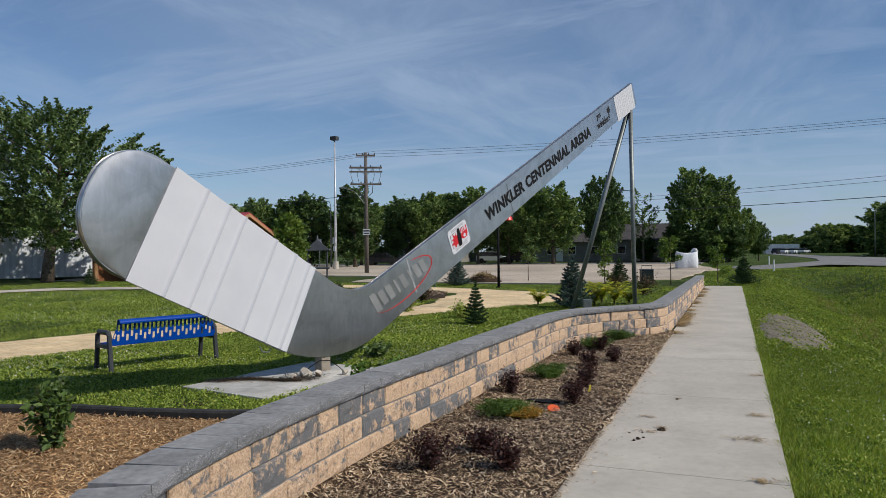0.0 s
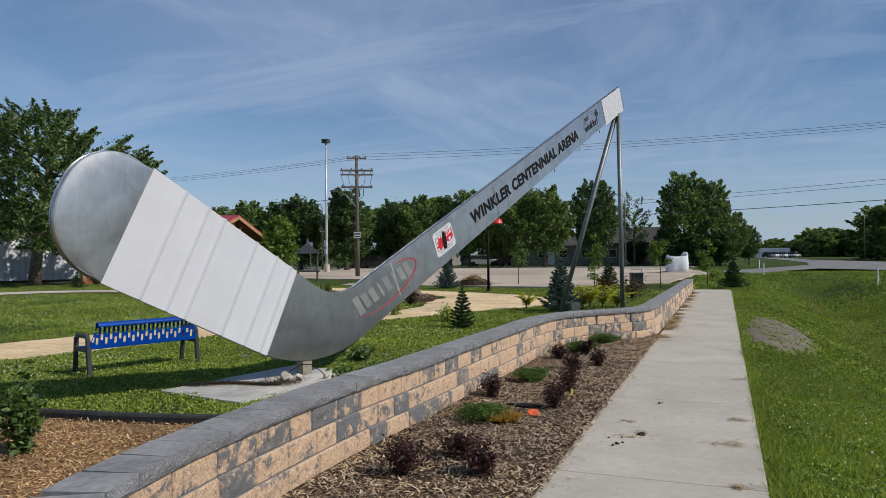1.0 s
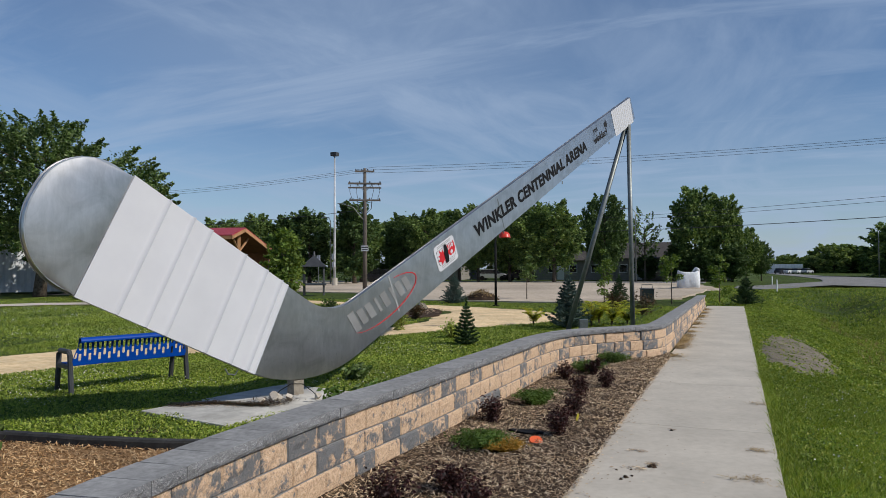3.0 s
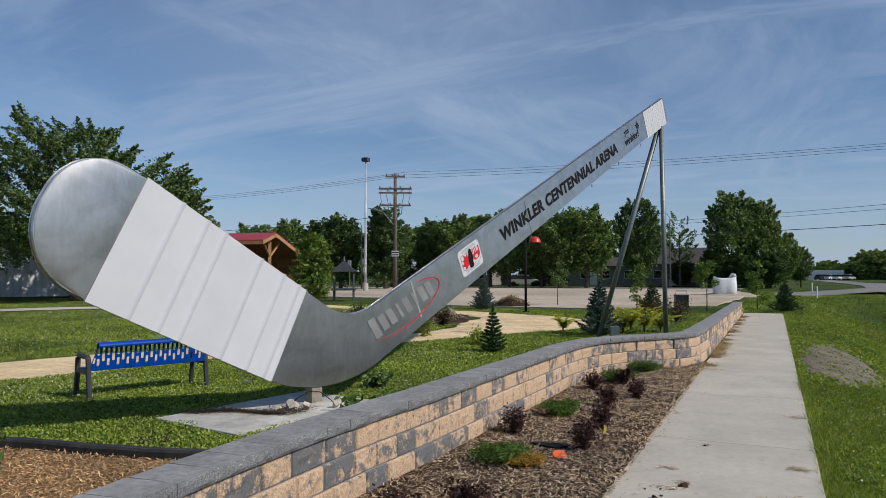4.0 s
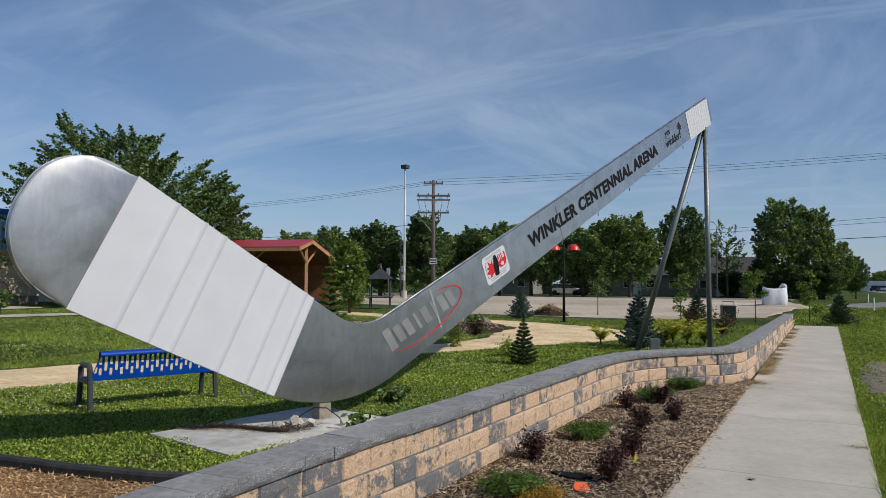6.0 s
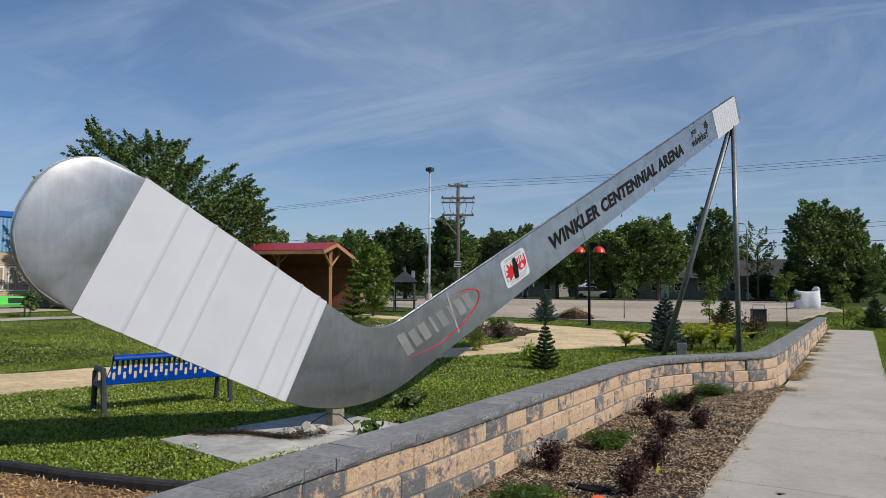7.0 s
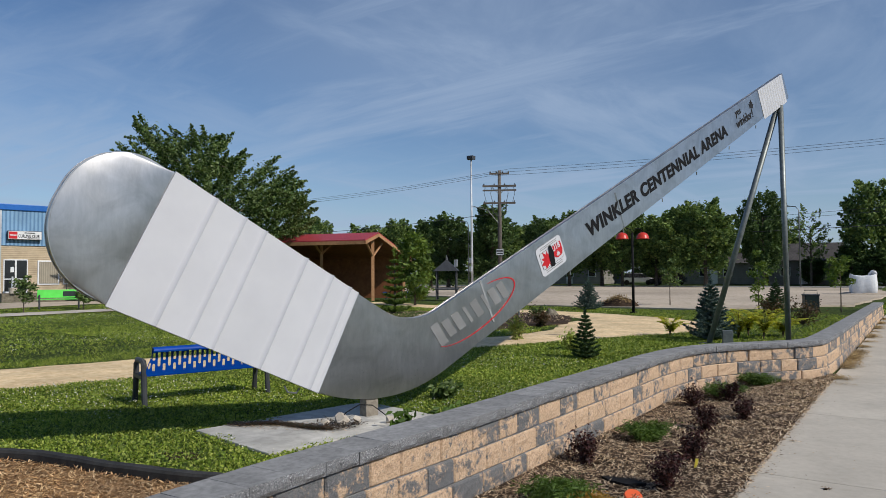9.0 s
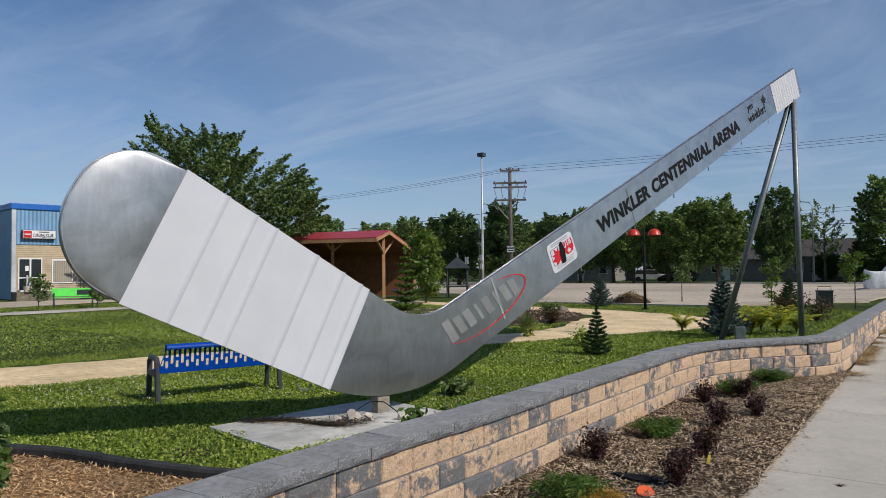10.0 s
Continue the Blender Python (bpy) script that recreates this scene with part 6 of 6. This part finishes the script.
heap("gravel_heap", "low pale gravel heap under the bag", "gravel heap", (-2.0, 57.6, 0.03), 2.6, 1.7, 0.30, GRAVEL, 2)
heap("brush_pile", "brown heap of dead branches and sod", "brush pile", (-10.8, 34.3, 0.1), 0.98, 0.6, 0.52, SOIL, 5)
heap("boulder", "grey-tan boulder in dark mulch", "boulder", (-10.85, 26.9, 0.03), 0.36, 0.3, 0.36, DIRT, 7, "", 12)
patch("mulch_island", uneven([(-9.0, 19.2), (-8.4, 23.0), (-9.6, 26.2), (-12.8, 27.6), (-17.5, 28.0), (-19, 24), (-16, 21), (-12, 19.2)], 0.35, 0.8), 0.075, SOIL, "dark bark mulch island beside the sand path", "mulch bed", 0.06)
bn = thing("litter_bin", "dark green litter bin with a raised lid frame", "bin", "", "", (-2.72, 35.0, 0.03), 20)
part("bin_body", boxed(-0.28, 0.28, -0.25, 0.25, 0.0, 0.66, 0.03), BINGREEN, bn)
part("rim", boxed(-0.30, 0.30, -0.27, 0.27, 0.64, 0.69, 0.015), DARKMETAL, bn)
part("lid_frame", tubed([(-0.25, 0, 0.7), (-0.25, 0, 0.86), (0.25, 0, 0.86), (0.25, 0, 0.7)], 0.018, 6), GALV, bn)
for x, y in ((3.9, 56.2), (4.5, 77.5), (9.2, 45.4)):
    mk = tagged(part("marker_post", tubed([(x, y, ground_height(x, y) - 0.1), (x, y, ground_height(x, y) + 0.9)], 0.045, 8), CARWHITE), "white marker post at the drive crossing", "marker post", "marker posts")
tagged(part("orange_lid", tubed([(-0.60, 6.70, 0.022), (-0.597, 6.695, 0.034)], [0.07, 0.062], 14), ORANGE), "bright orange plastic lid lying in mulch", "plastic lid")

# debris on the pad and the sidewalk
for i, (x, y, r) in enumerate([(-4.00, 7.26, 0.09), (-3.88, 7.38, 0.055), (-4.10, 7.12, 0.05), (-3.62, 7.62, 0.055)]):
    rs = random.Random(70 + i)
    bm = bmesh.new()
    for k in range(16):
        d = Vector((rs.gauss(0, 1), rs.gauss(0, 0.8), rs.gauss(0, 0.7))).normalized()
        bm.verts.new(d * r * rs.uniform(0.75, 1.15))
    hull = bmesh.ops.convex_hull(bm, input=bm.verts)
    bmesh.ops.delete(bm, geom=[g for g in hull["geom_interior"] if isinstance(g, bmesh.types.BMVert)], context="VERTS")
    low = min(v.co.z for v in bm.verts)
    o = part("stone", bm, STONE)
    o.matrix_world = pose(x, y, 0.063 - low, 0, 0, 40 * i)
    tagged(o, "pale broken stone lying on the pad", "stone", "stones on the pad")
tagged(part("dark_hose", tubed([(-4.02, 7.20, 0.075), (-3.96, 7.30, 0.20), (-3.88, 7.42, 0.27), (-3.78, 7.52, 0.26), (-3.70, 7.62, 0.16), (-3.66, 7.70, 0.075)], 0.006, 6), BLACK), "black cable looping beside the support post", "cable")
shrub("weeds", "green weeds at the edge of the pad", "weeds", (-3.28, 7.35, 0.03), 0.24, 0.26, 0.06, 160, L_HERB, 501, 9)
shrub("weeds", "green weeds at the edge of the pad", "weeds", (-3.05, 8.05, 0.03), 0.24, 0.28, 0.06, 160, L_HERB, 502, 9)


def flakes(name, label, category, pts, z, size, material, seed, aspect=3.0, tilt=0.5, parent=None, width=0.35):
    """Chips or straws lying about: flat slivers at slight tilts."""
    rng = np.random.default_rng(seed)
    n = len(pts)
    a = rng.uniform(0, 2 * np.pi, n)
    t = rng.normal(0, tilt, n)
    d = np.stack([np.cos(a) * np.cos(t), np.sin(a) * np.cos(t), np.sin(t)], 1)
    s = np.stack([-np.sin(a), np.cos(a), rng.normal(0, tilt, n)], 1)
    ln = (size * rng.uniform(0.4, 1.5, n))[:, None]
    w = ln * rng.uniform(0.5, 1.2, n)[:, None] * width
    c = np.column_stack([pts, z + np.abs(d[:, 2]) * ln[:, 0] * 0.5 + rng.uniform(0, 0.02 if size > 0.061 or parent else min(0.02, size * 0.3), n)])
    v = np.stack([c - d * ln * 0.5 - s * w * 0.3, c - s * w * 0.5, c + d * ln * 0.5, c + s * w * 0.5], 1).reshape(-1, 3)
    o = soup(name, v, np.arange(n * 4).reshape(n, 4), material, parent)
    return tagged(o, label, category, "", "stuff")


LX = np.array([p.x for p in line])
LY = np.array([p.y for p in line])


def wall_x(y):
    return np.interp(y, LY, LX)


rg = np.random.default_rng(21)
n = 98000
yy = 0.4 + 14.0 * rg.random(n) ** 1.35
xx = wall_x(yy) + 0.03 + (0.05 - wall_x(yy) - 0.03) * rg.random(n)
zz = 0.012 + 0.02 * np.array([noise.noise((a * 4, b * 4, 0)) for a, b in zip(xx, yy)])
flakes("bark_mulch", "grey-brown shredded bark mulch", "mulch", np.column_stack([xx, yy]), zz, 0.044, CHIP, 22, tilt=0.24, width=0.22)
n = 90000
ex, ey = np.array([p.x for p in edge_line]), np.array([p.y for p in edge_line])
yy = 1.0 + 4.6 * rg.random(n) ** 0.8
xx = -8.5 + 6.8 * rg.random(n)
keep = (yy < np.interp(xx, ex, ey) - 0.05) & (xx < wall_x(yy) - 0.30)
pts = np.column_stack([xx, yy])[keep]
flakes("wood_chips", "fresh tan wood-chip mulch", "mulch", pts, np.full(len(pts), 0.05), 0.044, CHIP2, 23, tilt=0.3, width=0.20)
n = 7000
pts = np.column_stack([-19 + 10.5 * rg.random(n), 19.3 + 8.6 * rg.random(n)])
isl = ((pts[:, 0] + 13.3) / 4.6) ** 2 + ((pts[:, 1] - 23.6) / 3.9) ** 2 < 1
flakes("bark_mulch", "dark bark mulch on the island bed", "mulch", pts[isl], np.full(isl.sum(), 0.085), 0.10, CHIP, 24, tilt=0.4, width=0.2)
n = 900
pts = np.column_stack([-10.8 + rg.normal(0, 0.34, n), 34.2 + rg.normal(0, 0.18, n)])
flakes("dead_branches", "dry brown twigs and torn sod on the heap", "branches", pts, 0.2 + 0.36 * np.exp(-((pts[:, 0] + 10.8) / 0.6) ** 2) * rg.random(n), 0.22, STRAW, 64, tilt=0.5, width=0.09)
n = 9000
pts = np.column_stack([0.01 + np.abs(rg.normal(0, 0.11, n)), 14.0 + 17 * rg.random(n)])
lump = np.array([noise.noise((0, b * 0.9, 3)) for b in pts[:, 1]]) > -0.02
flakes("washed_straw", "dry washed-out straw along the wall's foot", "straw", pts[lump], np.full(lump.sum(), 0.003), 0.15, STRAW, 25, tilt=0.10, width=0.09)
for i, (x, y, m, r, k) in enumerate([(1.28, 6.15, STRAW, 0.11, 60), (1.38, 7.15, STRAW, 0.08, 40), (1.33, 4.95, STRAW, 0.06, 40), (1.45, 9.6, STRAW, 0.10, 40), (0.42, 6.15, CHIP, 0.07, 30), (0.52, 6.33, CHIP, 0.035, 26), (0.58, 7.74, CHIP, 0.02, 14), (0.34, 6.75, CHIP, 0.05, 16), (0.16, 13.6, STRAW, 0.2, 70), (0.14, 9.3, CHIP, 0.05, 12), (-4.5, 6.95, CHIP, 0.2, 160), (-4.85, 6.75, CHIP, 0.18, 110), (-4.1, 7.1, CHIP, 0.16, 110)]):
    k = k * 2
    p = np.column_stack([x + rg.normal(0, r * (0.8 if m is STRAW else 1), k), y + rg.normal(0, r * 0.5, k)])
    p[:, 0] = np.minimum(p[:, 0], 1.50)
    flakes("litter", "scatter of dry straw and bark" if m is STRAW else "scatter of dark bark crumbs", "litter", p, np.full(k, 0.004 if x > 0 else 0.067), 0.060 if m is STRAW else 0.04, m, 40 + i, tilt=0.04, width=0.12 if m is STRAW else 0.25)
n = 1500
f = rg.random(n)
p = np.column_stack([-5.0 + 1.05 * f + rg.normal(0, 0.05, n), 6.62 + 0.55 * f + 0.10 * np.sin(f * 5) + rg.normal(0, 0.035, n)])
flakes("litter", "brown streak of dead plant matter across the pad", "litter", p, np.full(n, 0.067), 0.075, L_RUST, 60, tilt=0.12, width=0.2)
n = 380
p = np.column_stack([-3.98 + rg.normal(0, 0.13, n), 7.22 + rg.normal(0, 0.12, n)])
flakes("litter", "tangle of dark dead stalks round the stones", "litter", p, 0.066 + 0.03 * rg.random(n), 0.09, STEM, 63, tilt=0.22, width=0.14)
n = 420
p = np.column_stack([0.015 + np.abs(rg.normal(0, 0.09, n)), 2.5 + 11.5 * rg.random(n)])
flakes("litter", "scatter of dark bark crumbs along the bed", "litter", p, np.full(n, 0.004), 0.03, CHIP, 61, tilt=0.1)

n = 260
p = np.column_stack([0.05 + 1.4 * rg.random(n) ** 1.6, 3.2 + 9 * rg.random(n)])
flakes("litter", "specks of bark strewn over the sidewalk", "litter", p, np.full(n, 0.004), 0.016, CHIP, 62, tilt=0.1, width=0.5)


def clod(x, y, r, seed, material, label, z=0.0):
    bm = bmesh.new()
    bmesh.ops.create_icosphere(bm, subdivisions=3, radius=r)
    for v in bm.verts:
        v.co *= 0.75 + 0.6 * noise.noise(v.co * (1.1 / r) + Vector((seed, 0, 0)))
        v.co.z = max(-0.25 * r, v.co.z * 0.75)
    o = part("dirt_clod", bm, material)
    o.matrix_world = pose(x, y, z + 0.25 * r)
    return tagged(o, label, "clod", "clods on the sidewalk")


for i, (x, y, r) in enumerate([(0.535, 6.25, 0.034), (0.50, 6.24, 0.020), (0.36, 5.86, 0.022), (0.33, 5.80, 0.016), (0.40, 5.92, 0.014), (0.56, 7.72, 0.016), (0.37, 6.10, 0.012), (0.26, 6.05, 0.012)]):
    clod(x, y, r, 3 * i, SOIL, "dark clod of soil dropped on the sidewalk")
tagged(part("plant_tag", boxed(-0.012, 0.012, -0.002, 0.002, 0.0, 0.085, 0.001, pose(-0.43, 7.78, 0.01, 12, 8, 30)), YELLOWTAG), "small yellow plastic plant tag under a barberry", "plant tag")
fabric = [(0.16 * math.cos(a) * (1 + 0.25 * math.sin(3 * a)), 0.07 * math.sin(a) * (1 + 0.2 * math.cos(5 * a))) for a in [2 * math.pi * k / 26 for k in range(26)]]
tagged(patch("weed_fabric", [(-0.78 + x, 6.98 + y) for x, y in fabric], 0.045, BLACK, "", "", 0.02), "scrap of black weed fabric showing through mulch", "fabric", "", "")
tagged(patch("bare_spot", uneven([(-4.75, 5.62), (-4.45, 5.80), (-4.15, 5.62), (-4.45, 5.44)], 0.14, 0.05), 0.036, SOIL, "", "", 0.02), "bare brown soil spot in the lawn", "soil", "", "stuff")

# ---- grass ----


def in_path(x, y):
    d = np.full(len(x), 9e9)
    for p in PATH_A[::2]:
        d = np.minimum(d, np.hypot(x - p.x, y - p.y) - path_width(p) / 2)
    return d < 0.0


def lawn(n, x0, x1, y0, y1, h, w, seed, name, label, material, power=1.0, mask=None, gz=None, lean=0.55):
    r = np.random.default_rng(seed)
    x, y = x0 + (x1 - x0) * r.random(n), y0 + (y1 - y0) * r.random(n) ** power
    keep = np.ones(n, bool) if mask is None else mask(x, y)
    x, y = x[keep], y[keep]
    patchy = np.array([noise.noise((a * 1.3, b * 1.3, seed)) for a, b in zip(x, y)])
    patchy = patchy + 0.8 * np.array([noise.noise((a * 4.3, b * 4.3, seed + 5)) for a, b in zip(x, y)])
    hh = np.maximum(0.25, 1 + 0.75 * patchy) * h * r.uniform(0.45, 1.2, len(x))
    z = np.array([ground_height(a, b) for a, b in zip(x, y)]) - 0.005
    v, f = blades(np.column_stack([x, y]), z, hh, w * r.uniform(0.6, 1.3, len(x)), lean, r)
    return tagged(soup(name, v, f, material), label, "grass", "", "stuff")


SLABM = pose(-5.14, 6.27, 0.03, 0, 0, -10.8).inverted()


def open_lawn(x, y):
    u, w = SLABM[0][0] * x + SLABM[0][1] * y + SLABM[0][3], SLABM[1][0] * x + SLABM[1][1] * y + SLABM[1][3]
    rag = 0.05 * np.sin(x * 9.1 + 3 * y) + 0.04 * np.sin(y * 13.7 - x * 5)
    pad = (u > 0.05 + rag) & (u < 1.38 + rag) & (w > 0.06 + rag) & (w < 2.22 + rag)
    bare = np.hypot((x + 4.45) / 0.30, (y - 5.62) / 0.20) + 0.3 * np.sin(x * 17 + y * 9) < 0.9
    mul = (y < np.interp(x, ex, ey) + 0.04) & (x > -12.5)
    isl = ((x + 13) / 5.0) ** 2 + ((y - 23.7) / 4.2) ** 2 < 1
    lot = (y > 33) & (x < -6)
    return ~pad & (~bare | (np.abs(np.sin(x * 91.7 + y * 57.3)) > 0.6)) & ~mul & ~in_path(x, y) & (x < wall_x(y) - 0.31) & ~isl & ~lot


lawn(90000, -13, -1.6, 4.6, 13, 0.050, 0.012, 71, "lawn_grass", "short green clover lawn", GRASS, 1.0, open_lawn, lean=0.8)
lawn(115000, -20, -0.3, 12, 33, 0.058, 0.029, 72, "lawn_grass", "short green clover lawn", GRASS, 1.15, open_lawn, lean=0.8)
lawn(120000, -34, -10, 2, 30, 0.048, 0.034, 73, "lawn_grass", "short green clover lawn", GRASS, 1.0, lambda x, y: open_lawn(x, y) & (x < -12), lean=0.8)


def verge_ok(x, y):
    return (np.hypot((x - 2.25 - 0.06 * (y - 15)) / 0.80, (y - 17.2) / 3.9) + 0.16 * np.sin(x * 5.1 + y * 2.3) + 0.12 * np.sin(y * 3.7 - x * 9.0) > 0.88) | (np.abs(np.sin(x * 91.7 + y * 57.3)) > 0.86)


lawn(240000, 1.51, 6.5, 2.2, 14, 0.055, 0.0085, 74, "verge_grass", "bright green uncut verge grass", VERGE, 1.0, verge_ok, lean=0.6)
lawn(120000, 1.51, 12, 12, 40, 0.055, 0.026, 75, "verge_grass", "bright green uncut verge grass", VERGE, 1.2, verge_ok, lean=0.5)
lawn(40000, -0.5, 16, 34, 72, 0.085, 0.07, 76, "verge_grass", "bright green uncut verge grass", VERGE, 1.0, None, lean=0.5)
lawn(15000, 1.52, 1.68, 2.0, 33.5, 0.062, 0.0095, 77, "edge_grass", "green grass overhanging the sidewalk edge", VERGE, 1.4, None, lean=0.5)


def clover(n, x0, x1, y0, y1, size, seed, mask=open_lawn, material=GRASS):
    """Clover leaves among the lawn's blades."""
    r = np.random.default_rng(seed)
    x, y = x0 + (x1 - x0) * r.random(n), y0 + (y1 - y0) * r.random(n)
    keep = mask(x, y)
    x, y = x[keep], y[keep]
    lump = np.array([noise.noise((a * 2.2, b * 2.2, seed)) for a, b in zip(x, y)])
    z = np.array([ground_height(a, b) for a, b in zip(x, y)]) + r.uniform(0.01, 0.035, len(x)) + 0.022 * lump
    v, f = quads(np.column_stack([x, y, z]), size * r.uniform(0.6, 1.3, len(x)), 0.0, 1.0, r)
    tagged(soup("clover_leaves", v, f, material), "low green clover leaves in the lawn", "clover", "", "stuff")


clover(110000, -11, -1.7, 4.7, 12, 0.030, 91)
clover(60000, -13, -1.0, 11, 20, 0.045, 92)
clover(60000, 1.66, 6.2, 2.2, 13, 0.024, 93, verge_ok, VERGE)
clover(70000, 1.58, 10, 12, 36, 0.055, 94, verge_ok, VERGE)


def dots(n, x0, x1, y0, y1, size, seed, mask, thr):
    r = np.random.default_rng(seed)
    x, y = x0 + (x1 - x0) * r.random(n), y0 + (y1 - y0) * r.random(n)
    keep = mask(x, y) & (np.array([noise.noise((a * 0.35, b * 0.35, 4)) for a, b in zip(x, y)]) > thr)
    x, y = x[keep], y[keep]
    z = np.array([ground_height(a, b) for a, b in zip(x, y)]) + r.uniform(0.03, 0.09, len(x))
    v, f = quads(np.column_stack([x, y, z]), size * r.uniform(0.7, 1.3, len(x)), 0, 1.0, r)
    tagged(soup("clover_flowers", v, f, CLOVER), "small white clover heads in the lawn", "flowers", "", "stuff")


dots(5200, -13, -2, 6, 14, 0.017, 81, open_lawn, 0.0)
dots(9000, -30, -7, 5, 26, 0.024, 82, open_lawn, 0.0)
dots(900, 1.8, 6, 2, 16, 0.02, 83, verge_ok, -0.05)
lawn(1000, 4.2, 6.2, 14, 40, 0.16, 0.03, 78, "dry_grass", "dry yellow grass along the ditch bottom", STRAW, 1.2, lambda x, y: np.abs(x - 5.2 - 0.4 * np.sin(y * 0.5)) < 0.5, lean=0.5)
lawn(8000, 5.8, 13, 14, 60, 0.20, 0.045, 79, "rank_grass", "taller dark rank grass on the far bank", RANK, 1.0, lambda x, y: np.sin(x * 1.1 + 2 * np.sin(y * 0.4)) * np.sin(y * 0.7 + x) > 0.35, lean=0.4)
